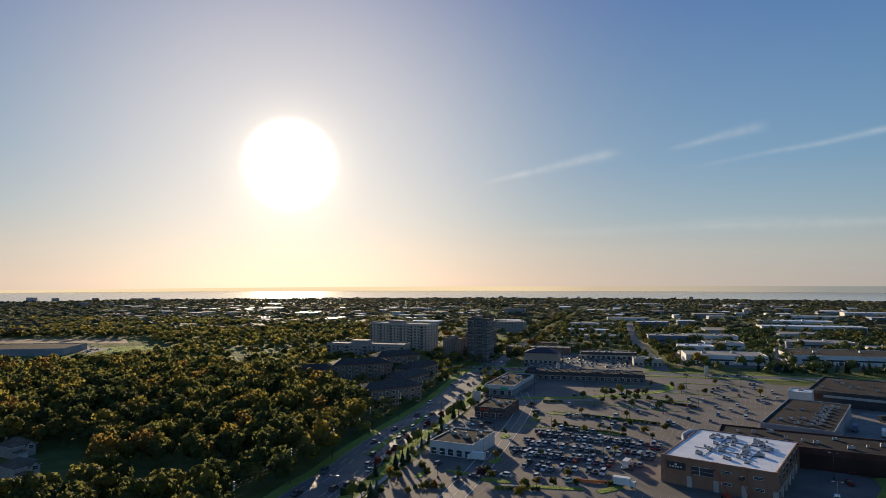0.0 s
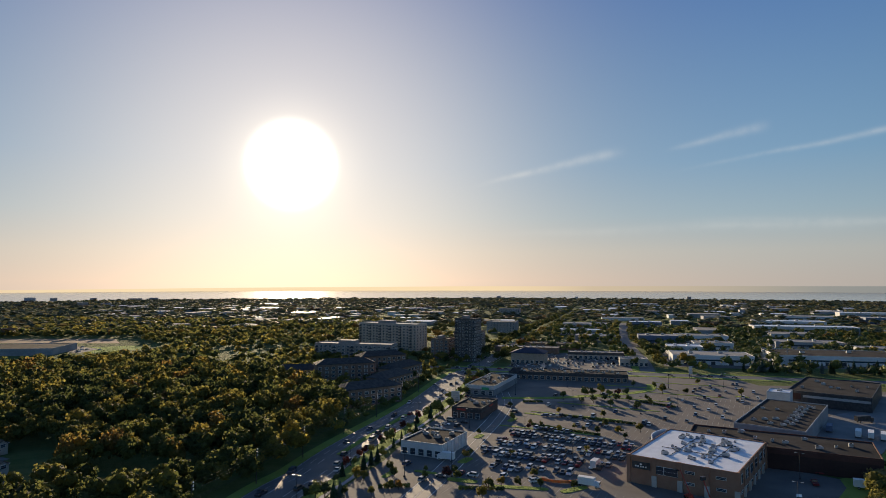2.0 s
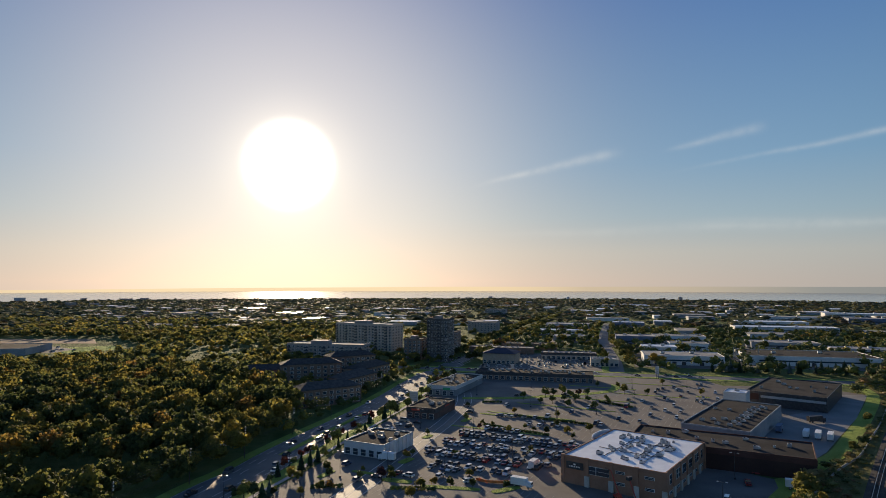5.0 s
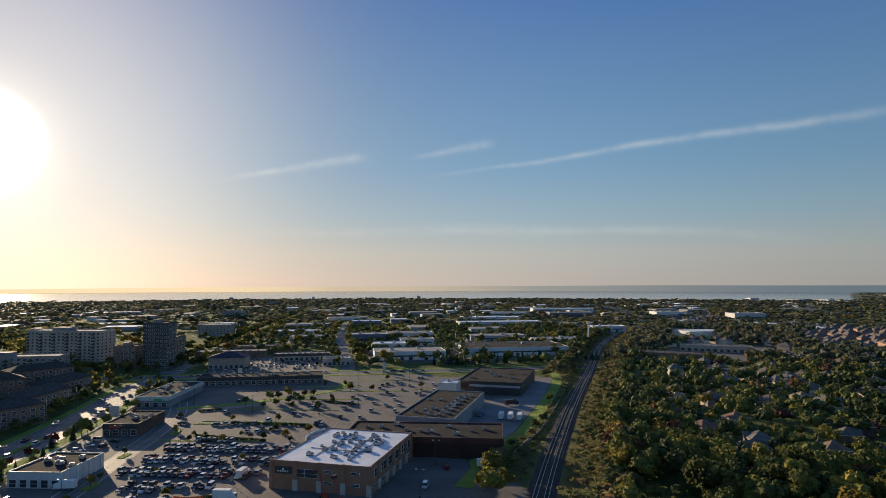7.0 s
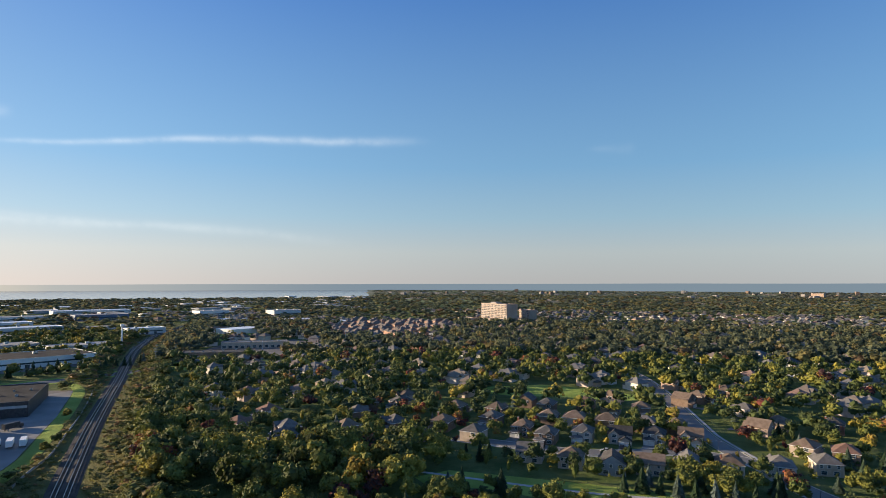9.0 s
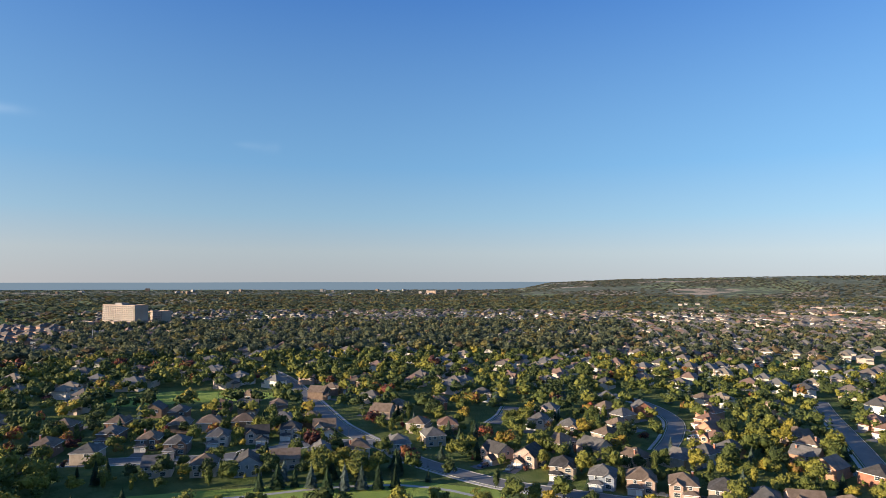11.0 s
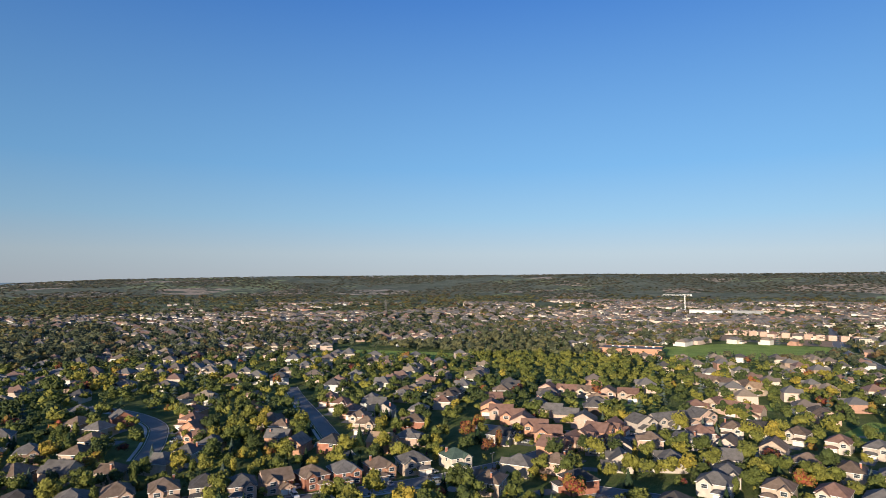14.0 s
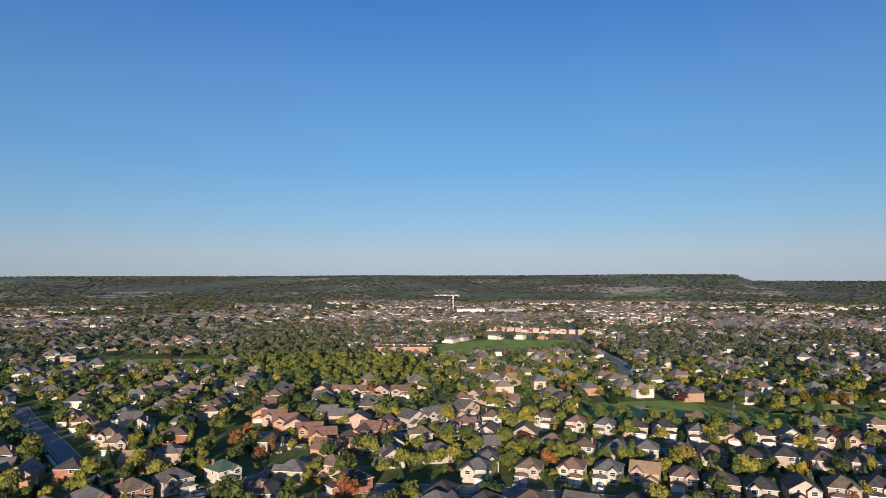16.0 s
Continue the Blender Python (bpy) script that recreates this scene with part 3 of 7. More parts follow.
s = band(Shape(), [p for p in ARTERIAL if 170 < p.y < 470], 10.0, 15.5, 0.22, kerb=0.2)
setting("road_verge", s, GRASS, "mown grass verge beside the road")
s = band(Shape(), [p for p in ARTERIAL if 170 < p.y < 470], 15.7, 17.4, 0.24, kerb=0.2)
setting("pavement", s, CONCRETE, "pale concrete footway along the road")
s = band(Shape(), [p for p in ARTERIAL if 170 < p.y < 520], -15.5, -10.7, 0.2, kerb=0.2)
setting("road_verge", s, GRASS, "mown grass verge beside the road")
s = band(band(Shape(), CROSS, -8, 8, 0.085), NORTH, -6, 6, 0.09)
setting("road", s, ROAD, "grey asphalt side road")
s = band(Shape(), CROSS, 8.5, 14, 0.2, kerb=0.2)
band(s, CROSS, -14, -8.5, 0.2, kerb=0.2)
band(s, NORTH[3:], -12, -6.5, 0.2, kerb=0.2)
setting("road_verge", s, GRASS, "mown grass verge beside the side road")
s = Shape()
for k, q in enumerate(STREETS):
    band(s, q, -3.9, 3.9, 0.10 + 0.006 * k)
setting("road", s, STREET, "pale grey asphalt residential streets")
s = Shape()
for k, q in enumerate(STREETS):
    band(s, q, 5.4, 6.8, 0.135 + 0.005 * k, kerb=0.14)
    band(s, q, -4.6, -4.25, 0.16 + 0.005 * k, kerb=0.16)
    band(s, q, 4.25, 4.6, 0.16 + 0.005 * k, kerb=0.16)
setting("kerb", s, CONCRETE, "pale concrete kerbs and footways along the streets")

# ---- shopping centre ground ----
LOT = [(-29, 190), (120, 170), (166, 192), (168, 232), (142, 262), (136, 290), (152, 312), (200, 356), (218, 385), (240, 440), (236, 470), (178, 484), (60, 512), (46, 498), (36, 440), (24, 392), (12, 350), (-2, 305), (-12, 262), (-22, 232)]
sheet("parking_lot", LOT, 0.05, ASPHALT, "large worn asphalt car park with painted bays")
LOT2 = [(66, 536), (170, 516), (186, 590), (190, 640), (96, 650), (84, 600)]
sheet("parking_lot", LOT2, 0.05, ASPHALT, "asphalt car park of the far plaza")
YARD = [(192, 262), (176, 282), (187, 296), (225, 346), (257, 365), (276, 390), (292, 412), (318, 412), (306, 396), (264, 342), (230, 303), (206, 275)]
sheet("service_yard", YARD, 0.06, surface("pale_asphalt", (.17, .165, .16), (.24, .235, .225), 0.06, 0.85, 2.0), "pale grey asphalt delivery yard behind the shops")
sheet("forecourt", [(136, 258), (192, 256), (187, 296), (225, 346), (257, 365), (292, 412), (318, 412), (300, 442), (236, 448), (214, 385), (196, 356), (148, 312), (130, 290)], 0.035, ASPHALT, "asphalt apron round the shops")
s = band(Shape(), ACCESS, -4.2, 4.2, 0.075)
band(s, INNER, -4, 4, 0.08)
setting("access_road", s, ROAD, "pale asphalt access road through the car park")
s = band(Shape(), ACCESS, -4.6, -4.3, 0.09)
band(s, ACCESS, 4.3, 4.6, 0.09)
band(s, ACCESS, -0.08, 0.08, 0.10)
setting("road_marking", s, PAINT, "white painted edge lines on the access road")
s = band(Shape(), INNER[:24], -11, -5, 0.2, kerb=0.2)
setting("grass_strip", s, GRASS, "mown grass strip between car parks")
LAWN = rounded([(146, 208), (166, 230), (190, 255), (209, 272), (234, 301), (267, 340), (316, 403), (332, 436)])
s = band(Shape(), LAWN, -3.6, 3.6, 0.16, kerb=0.1)
setting("grass_bank", s, GRASS, "bright mown grass bank beside the delivery yard")
sheet("lawn", [(156, 220), (166, 214), (178, 230), (174, 243), (163, 238)], 0.13, GRASS, "small mown lawn at the end of the shops", 0.1)

# bay lines and kerbed islands of the car park
ROW = Vector((0.889, -0.459))       # along the bays
ACROSS = Vector((0.459, 0.889))
ORIGIN = Vector((34, 252))
s = Shape()
for k in range(-2, 12):
    base = ORIGIN + ACROSS * (17.4 * k + 2.7)
    n0, n1 = (-4, 26) if k < 4 else (2, 50)
    for i in range(n0, n1):
        p = base + ROW * (2.75 * i)
        if not inside([tuple(p)], LOT)[0] or (p - Vector((108, 233))).length < 34:
            continue
        a, b = p - ACROSS * 5.2, p + ACROSS * 5.2
        s.face([(*(a - ROW * .08), .078), (*(a + ROW * .08), .078), (*(b + ROW * .08), .078), (*(b - ROW * .08), .078)])
setting("bay_marking", s, BAYPAINT, "white painted parking bay lines")


def island(x, y, length, width, turn, mat=GRASS, label="kerbed planting island in the car park"):
    c, q = math.cos(radians(turn)), math.sin(radians(turn))
    pts = []
    for k in range(16):
        t = 6.2832 * k / 16
        u = math.copysign(abs(math.cos(t)) ** 0.5, math.cos(t)) * length / 2
        v = math.copysign(abs(math.sin(t)) ** 0.5, math.sin(t)) * width / 2
        pts.append((x + u * c - v * q, y + u * q + v * c))
    o = sheet("planting_island", pts, 0.23, mat, label, 0.2)
    return o


ISLANDS = ((22, 262, 9, 4, 60), (30, 302, 8, 3.5, 65), (20, 236, 12, 4, -20), (40, 228, 22, 3.2, -10), (60, 226, 12, 3.5, 30), (50, 338, 10, 3.5, 65), (64, 352, 12, 3, -28),
           (64, 315, 50, 1.8, -25), (86, 348, 52, 1.8, -27), (110, 372, 60, 1.8, -26), (128, 398, 60, 1.8, -24), (150, 440, 46, 1.8, -22), (190, 452, 50, 1.8, -20), (206, 404, 8, 3, -27),
           (-8, 244, 10, 3, 65), (6, 246, 10, 2.5, -25), (76, 276, 6, 2.4, -27), (172, 410, 46, 1.8, -25))
for q in ISLANDS:
    island(*q)

# ---- railway ----
RAILWAY = rounded([(112, 120), (145, 160), (185, 212), (221.5, 258), (272, 320), (360.5, 425), (472, 559), (535, 628), (640, 730), (800, 850)], 5.0)
s = band(Shape(), RAILWAY, -4.1, 4.1, 0.35, kerb=0.3)
band(s, RAILWAY, -5.2, -4.1, 0.12), band(s, RAILWAY, 4.1, 5.2, 0.12)
setting("track_bed", s, BALLAST, "dark stone ballast of the railway")
rails = thing("railway_track", pose(0, 0, 0), "two rusty steel railway tracks on dark ballast", "railway track")
for o2 in (-2.70, -1.26, 1.26, 2.70):
    part("rail", band(Shape(), RAILWAY, o2 - 0.09, o2 + 0.09, 0.62, kerb=0.16), RAIL, rails)
s = Shape()
for a, b in zip(RAILWAY[:70], RAILWAY[1:71]):
    d = (b - a).normalized()
    r = Vector((d.y, -d.x))
    for i in range(4):
        p = a + (b - a) * (i / 4)
        for o in (-1.98, 1.98):
            q = [p + r * (o + u) + d * v for u, v in ((-1.3, -.13), (1.3, -.13), (1.3, .13), (-1.3, .13))]
            s.prism([tuple(k) for k in q], 0.34, 0.46)
tagged(part("sleeper", s, TIMBER, rails, "dark timber sleepers"), kind="stuff")
s = band(Shape(), RAILWAY, -26, -5.2, 0.04)
band(s, RAILWAY, 5.2, 24, 0.045)
setting("scrub_ground", s, VERGE, "dry rough grass beside the railway")

s = band(Shape(), LAWN[:-2], 7.6, 7.85, 1.1, kerb=1.0)
setting("boundary_wall", s, CONCRETE, "low pale boundary wall between lawn and railway scrub")

# ---- park, golf course, ponds, fields ----
PARK = [(262, 118), (276, 110), (284, 60), (288, 20), (290, -6), (276, -40), (262, -44), (258, -10), (262, 40), (262, 90), (255, 108)]
sheet("park_lawn", PARK, 0.05, GRASS, "mown park lawn behind the gardens")
s = band(Shape(), rounded([(268, 130), (274, 60), (282, 24), (284, 8), (283, -8), (276, -24), (266, -36), (250, -60)]), -1, 1, 0.09)
setting("park_path", s, CONCRETE, "pale winding footpath across the park")
GREEN_A = [(438, 175), (462, 168), (486, 140), (486, 96), (470, 62), (452, 74), (446, 118), (436, 140)]
sheet("park_lawn", GREEN_A, 0.05, GRASS, "open mown green among trees")
GOLF = [(102, -348), (92, -400), (45, -426), (0, -392), (-30, -440), (-75, -450), (-140, -470), (-150, -410), (-60, -378), (-10, -366), (44, -352)]
sheet("golf_course", GOLF, 0.05, GRASS, "mown golf fairway with bunkers")
POND_P = [(-2, -402), (-27, -403), (-60, -424), (-84, -438), (-82, -444), (-56, -435), (-28, -416), (-6, -408)]
sheet("pond", POND_P, 0.09, POND, "dark still pond on the golf course")
for x, y, w, d, t in ((80, -372, 12, 5, 20), (60, -362, 14, 5, 5), (66, -392, 10, 5, 40), (88, -360, 9, 4, 0)):
    island(x, y, w, d, t, SAND, "pale sand bunker on the golf course")
sheet("golf_green", [(78, -366), (62, -366), (40, -372), (34, -382), (50, -392), (70, -386), (82, -376)], 0.09, surface("putting_green", (.20, .33, .13), (.27, .42, .17), 0.1, 0.9, 1.0, 1.0, deep=0.5), "smooth pale putting green")
for q, lab in (([(575, -395), (560, -470), (478, -505), (415, -502), (436, -462), (536, -414)], "mown fairway beyond the houses"), ([(660, -330), (590, -385), (575, -372), (640, -318)], "mown fairway beyond the houses"),
               ([(268, -604), (160, -684), (145, -740), (156, -826), (268, -800), (318, -690)], "green playing field beyond the houses")):
    sheet("golf_course", q, 0.05, GRASS, lab)
for q in ([(241, -342), (212, -351), (195, -387), (226, -391)], [(182, -380), (168, -405), (112, -432), (120, -408)]):
    sheet("park_lawn", q, 0.05, GRASS, "small mown green among the houses")
sheet("building_site", [(306, -836), (148, -832), (152, -905), (312, -925)], 0.06, SOIL, "bare brown earth of a building site")
for q in ([(-355, 640), (-312, 684), (-345, 722), (-385, 700)], [(600, 590), (650, 560), (742, 650), (735, 726)], [(418, 472), (436, 438), (474, 420), (462, 452), (440, 478)], [(360, 448), (430, 470), (500, 440), (470, 400)]):
    sheet("field", q, 0.05, GRASS, "open mown grass field")
sheet("field", [(-600, 803), (-412, 803), (-376, 745), (-560, 745)], 0.05, SOIL, "bare brown field")
sheet("field", [(-406, 660), (-366, 646), (-366, 684), (-416, 716)], 0.06, ASPHALT, "asphalt car park by the sports field")
PLAZA = [(452, 474), (500, 418), (640, 440), (670, 520), (600, 560), (520, 520)]
sheet("parking_lot", PLAZA, 0.045, ASPHALT, "asphalt car park of the plaza beyond the railway")
sheet("clearing", [(-138, 222), (-118, 240), (-80, 246), (-74, 238), (-100, 222)], 0.05, VERGE, "pale grassy clearing among the trees")

# ---- trees ----
def sphere_points(n):
    d = rng.normal(size=(n, 3))
    return d / np.linalg.norm(d, axis=1)[:, None]


ICO = bmesh.new()
bmesh.ops.create_icosphere(ICO, subdivisions=1, radius=1.0)
ICO_V = np.array([v.co[:] for v in ICO.verts])
ICO_F = np.array([[v.index for v in f.verts] for f in ICO.faces])
ICO.free()


def leaves(lobes, n, size, up=0.25, fill=(0.82, 1.12)):
    """n small leafy flakes over the lobes (x, y, z, rx, rz)."""
    L = np.array(lobes)
    w = L[:, 3] * L[:, 4]
    k = rng.choice(len(L), n * 4, p=w / w.sum())
    d = sphere_points(n * 4)
    d[:, 2] = d[:, 2] * 0.85 + up
    d /= np.linalg.norm(d, axis=1)[:, None]
    c = L[k, :3] + d * L[k][:, [3, 3, 4]] * rng.uniform(*fill, n * 4)[:, None]
    out = np.argsort(((((c[:, None] - L[None, :, :3]) / L[None][:, :, [3, 3, 4]]) ** 2).sum(2) < 0.8).any(1), kind="stable")[:n]
    c, d = c[out], d[out]
    nrm = d + rng.normal(size=(n, 3)) * 0.6
    nrm /= np.linalg.norm(nrm, axis=1)[:, None]
    t = np.cross(nrm, sphere_points(n))
    t /= np.linalg.norm(t, axis=1)[:, None]
    b = np.cross(nrm, t)
    s = size * rng.uniform(0.6, 1.35, n)[:, None]
    V = np.stack([c - t * s, c + b * s * 0.8 - t * s * 0.1, c + t * s, c - b * s * 0.7 + t * s * 0.15], 1).reshape(-1, 3)
    i = np.arange(n)[:, None] * 4
    return V, np.concatenate([i + [0, 2, 1], i + [0, 3, 2]])


def cores(lobes, shrink=0.84):
    Vs, Fs, k = [], [], 0
    for x, y, z, rx, rz in lobes:
        v = ICO_V * (1 + rng.uniform(-0.16, 0.16, (len(ICO_V), 1))) * (rx * shrink, rx * shrink, rz * shrink) + (x, y, z)
        Vs.append(v), Fs.append(ICO_F + k)
        k += len(v)
    return np.concatenate(Vs), np.concatenate(Fs)


OCTA_V = np.array([(1, 0, 0), (-1, 0, 0), (0, 1, 0), (0, -1, 0), (0, 0, 1), (0, 0, -1)], float)
OCTA_F = np.array([(0, 2, 4), (2, 1, 4), (1, 3, 4), (3, 0, 4), (2, 0, 5), (1, 2, 5), (3, 1, 5), (0, 3, 5)])


def clumps(lobes, n, size):
    """n ragged leaf clusters over the outside of the lobes, none buried in another lobe."""
    L = np.array(lobes)
    w = L[:, 3] * L[:, 4]
    k = rng.choice(len(L), n * 6, p=w / w.sum())
    d = sphere_points(n * 6)
    d[:, 2] = np.abs(d[:, 2]) * np.where(rng.uniform(size=n * 6) < 0.28, -0.8, 1.0)
    c = L[k, :3] + d * L[k][:, [3, 3, 4]] * rng.uniform(0.86, 1.06, n * 6)[:, None]
    q = (c[:, None] - L[None, :, :3]) / L[None][:, :, [3, 3, 4]]
    deep = ((q ** 2).sum(2) < 0.66).any(1)
    c = np.concatenate([c[~deep], c[deep]])[:n]
    V = OCTA_V[None] * (size * rng.uniform(0.65, 1.30, n))[:, None, None] * rng.uniform(0.70, 1.30, (n, 6, 1))
    a, b = rng.uniform(0, 6.28, n)[:, None], rng.uniform(-0.7, 0.7, n)[:, None]
    x, y, z = V[:, :, 0], V[:, :, 1], V[:, :, 2] * 0.82
    y, z = y * np.cos(b) - z * np.sin(b), y * np.sin(b) + z * np.cos(b)
    x, y = x * np.cos(a) - y * np.sin(a), x * np.sin(a) + y * np.cos(a)
    V = (np.stack([x, y, z], 2) + c[:, None]).reshape(-1, 3)
    return V, (OCTA_F[None] + (np.arange(n) * 6)[:, None, None]).reshape(-1, 3)


def join(*pairs):
    Vs, Fs, k = [], [], 0
    for v, f in pairs:
        Vs.append(v), Fs.append(f + k)
        k += len(v)
    return np.concatenate(Vs), np.concatenate(Fs)


def broad_lobes(n, wide, tall):
    """Lobes of a broad crown in a tree ten metres high."""
    out = [(0, 0, 6.0, wide * 0.62, tall * 0.60)]
    for i in range(n):
        a, q = 6.2832 * (i + rng.uniform(-.3, .3)) / n * 2.0, rng.uniform(0, 1)
        r = wide * (0.66 - 0.30 * q) * rng.uniform(0.8, 1.15)
        s = wide * rng.uniform(0.30, 0.46)
        out.append((r * math.cos(a), r * math.sin(a), 4.2 + 4.2 * q + rng.uniform(-.4, .4), s, s * rng.uniform(0.75, 1.0)))
    return out


def cone_tiers(n, wide):
    V, F = [], []
    for i in range(n):
        q = i / (n - 1)
        z, r = 0.9 + 8.6 * q, wide * (1 - q) ** 0.85 + 0.12
        m = 9
        for j in range(m):
            a = 6.2832 * (j + rng.uniform(-.3, .3)) / m
            rr, w = r * rng.uniform(0.75, 1.15), r * 0.42 + 0.12
            c, s_ = math.cos(a), math.sin(a)
            k = len(V)
            V += [(0, 0, z + 0.9), (rr * c - w * s_, rr * s_ + w * c, z - 0.15), (rr * 1.15 * c, rr * 1.15 * s_, z - 0.45 * rng.uniform(.4, 1.4)), (rr * c + w * s_, rr * s_ - w * c, z - 0.15)]
            F += [(k, k + 1, k + 2), (k, k + 2, k + 3)]
    return np.array(V), np.array(F)


def trunk_shape(h=4.6, r=0.22, limbs=5):
    s = Shape()
    s.tube((0, 0, -0.2), (0.05, 0, h * 0.55), r * 1.25, r * 0.85, 7)
    s.tube((0.05, 0, h * 0.55), (0, 0.05, h * 1.25), r * 0.85, r * 0.3, 6)
    for i in range(limbs):
        a = 6.2832 * i / limbs + 0.4
        z = h * (0.5 + 0.09 * i)
        s.tube((0, 0, z), (1.9 * math.cos(a), 1.9 * math.sin(a), z + 1.9), r * 0.5, r * 0.15, 5)
    return s


def mesh_of(name, V, F, mat):
    o = soup(name, V, F, mat)
    d = o.data
    bpy.data.objects.remove(o)
    return d


BROAD = [broad_lobes(int(rng.integers(7, 11)), rng.uniform(3.6, 4.9), rng.uniform(3.0, 3.8)) for _ in range(6)]
NARROW = [[(0, 0, 5.4, 1.5, 4.3), (0.5, 0.3, 4.4, 1.2, 2.8), (-0.4, 0.4, 6.4, 1.1, 2.6), (0.1, -0.5, 5.0, 1.2, 3.2)]]
FINE = [join(cores(q[:7], 0.92), clumps(q, 70, 0.46), leaves(q, 480, 0.31, fill=(0.88, 1.14))) for q in BROAD]              # near trees
FINE_N = [join(cores(q, 0.85), clumps(q, 34, 0.40), leaves(q, 220, 0.27)) for q in NARROW]
PINES = [join(cone_tiers(11, w)) for w in (2.4, 2.0, 2.9)]
FAR_PINES = [join(cone_tiers(6, w)) for w in (2.5, 2.1)]
HALF = [join(cores(q[:6], 0.95), clumps(q, 30, 0.58), leaves(q, 225, 0.41, fill=(0.88, 1.14))) for q in BROAD]             # near trees that stand massed
MEDIUM = [join(cores(q[:4], 0.98), clumps(q, 8, 0.9), leaves(q, 42, 0.68, fill=(0.9, 1.1))) for q in BROAD]     # trees in the middle distance
SMALL = [join(cores(q[:1], 1.15), leaves(q, 22, 1.25, fill=(0.9, 1.1))) for q in BROAD]  # trees far off
TINY = [join(clumps(q, 3, 2.7), leaves(q, 8, 1.7)) for q in BROAD]
TREE_MESH = {
    "broad": [mesh_of("crown", *q, LEAF) for q in FINE],
    "wood": [mesh_of("crown", *q, WOODLEAF) for q in FINE],
    "red": [mesh_of("crown", *q, REDLEAF) for q in FINE],
    "narrow": [mesh_of("crown", *q, LEAF) for q in FINE_N],
    "pine": [mesh_of("crown", *q, PINE) for q in PINES],
}
TRUNK = trunk_shape().mesh("trunk", BARK)
PINE_TRUNK = trunk_shape(5.0, 0.16, 0).mesh("trunk", BARK)
TREE_LABEL = {"red": "small dark red ornamental tree beside the road", "broad": "leafy deciduous tree in early autumn colour", "wood": "tall golden-green tree at the wood's edge", "narrow": "slender upright tree with dense foliage", "pine": "dark conical spruce tree"}
WANTED = []


def tree(kind, x, y, h, wide=1.0, group="garden trees"):
    WANTED.append((kind, x, y, h, wide, group))


def plant(most=300):
    """The nearest of the wanted trees stand singly; the rest of each kind are massed."""
    q = sorted(WANTED, key=lambda w: (w[0] != "red" and w[5] != "car park trees", math.hypot(w[1] - EYE[0], w[2] - EYE[1])))
    for kind, x, y, h, wide, group in q[:most]:
        k = h / 10
        t = thing("tree", pose(x, y, 0, 0, 0, float(rng.uniform(0, 360))), TREE_LABEL[kind], "tree", group)
        t.scale = (k * wide, k * wide, k)
        part("trunk", PINE_TRUNK if kind == "pine" else TRUNK, None, t)
        meshes = TREE_MESH[kind]
        part("crown", meshes[int(rng.integers(len(meshes)))], None, t)
    for kind, tm, mat in (("broad", HALF, LEAF_S), ("wood", HALF, WOODLEAF_S), ("narrow", FINE_N, LEAF_S), ("pine", PINES, PINE_S)):
        rest = [w for w in q[most:] if w[0] == kind]
        P = np.array([w[1:3] for w in rest])
        massed("trees_" + kind, tm, P, np.array([w[3] for w in rest]), rng.uniform(0, 1, len(P)), mat, TREE_LABEL[kind].replace("tree", "trees"))


def massed(name, templates, P, h, tint, mat, label, squash=1.0, base=0.0):
    """Many trees in one mesh."""
    if not len(P):
        return
    k = rng.integers(len(templates), size=len(P))
    Vs, Fs, Ts, n = [], [], [], 0
    for i, (tV, tF) in enumerate(templates):
        q = k == i
        if not q.any():
            continue
        pos = np.column_stack([P[q], height(P[q]) + base])
        sc = np.column_stack([h[q] / 10 * squash, h[q] / 10 * squash, h[q] / 10])
        V, F = scatter(tV, tF, pos, sc, rng.uniform(0, 6.28, q.sum()))
        Vs.append(V), Fs.append(F + n), Ts.append(np.repeat(tint[q], len(tV)))
        n += len(V)
    soup(name, np.concatenate(Vs), np.concatenate(Fs), mat, np.concatenate(Ts), label=label, category="trees")

# ---- houses ----
def window_mesh(w, h, name="window"):
    """A framed window that faces -y, its back on y = 0."""
    s = Shape()
    s.box(0, -0.05, 0, w + 0.24, 0.10, h + 0.24, 0)
    s.box(0, -0.11, 0.12, w, 0.04, h, 1)
    s.box(0, -0.125, 0.12 + h * 0.48, w, 0.05, 0.07, 0)
    return s.mesh(name, [FRAME, PANE])


WIN, WIN_WIDE = window_mesh(1.1, 1.35), window_mesh(2.1, 1.5)
s = Shape()
s.box(0, -0.05, 0, 2.5, 0.10, 2.15)
for k in range(3):
    s.box(0, -0.11, 0.12 + k * 0.68, 2.3, 0.04, 0.56)
GARAGE_DOOR = s.mesh("garage_door", [DOORPAINT])
s = Shape()
s.box(0, -0.05, 0, 1.15, 0.10, 2.25, 0)
s.box(0, -0.11, 0.05, 0.92, 0.05, 2.05, 1)
FRONT_DOOR = s.mesh("front_door", [FRAME, surface("door_paint", (.07, .04, .03), (.14, .05, .04), 1, 0.5, vary=0.5)])


def place(name, mesh, parent, x, y, z, turn=0.0):
    o = part(name, mesh, None, parent)
    o.matrix_basis = pose(x, y, z, 0, 0, turn)
    return o


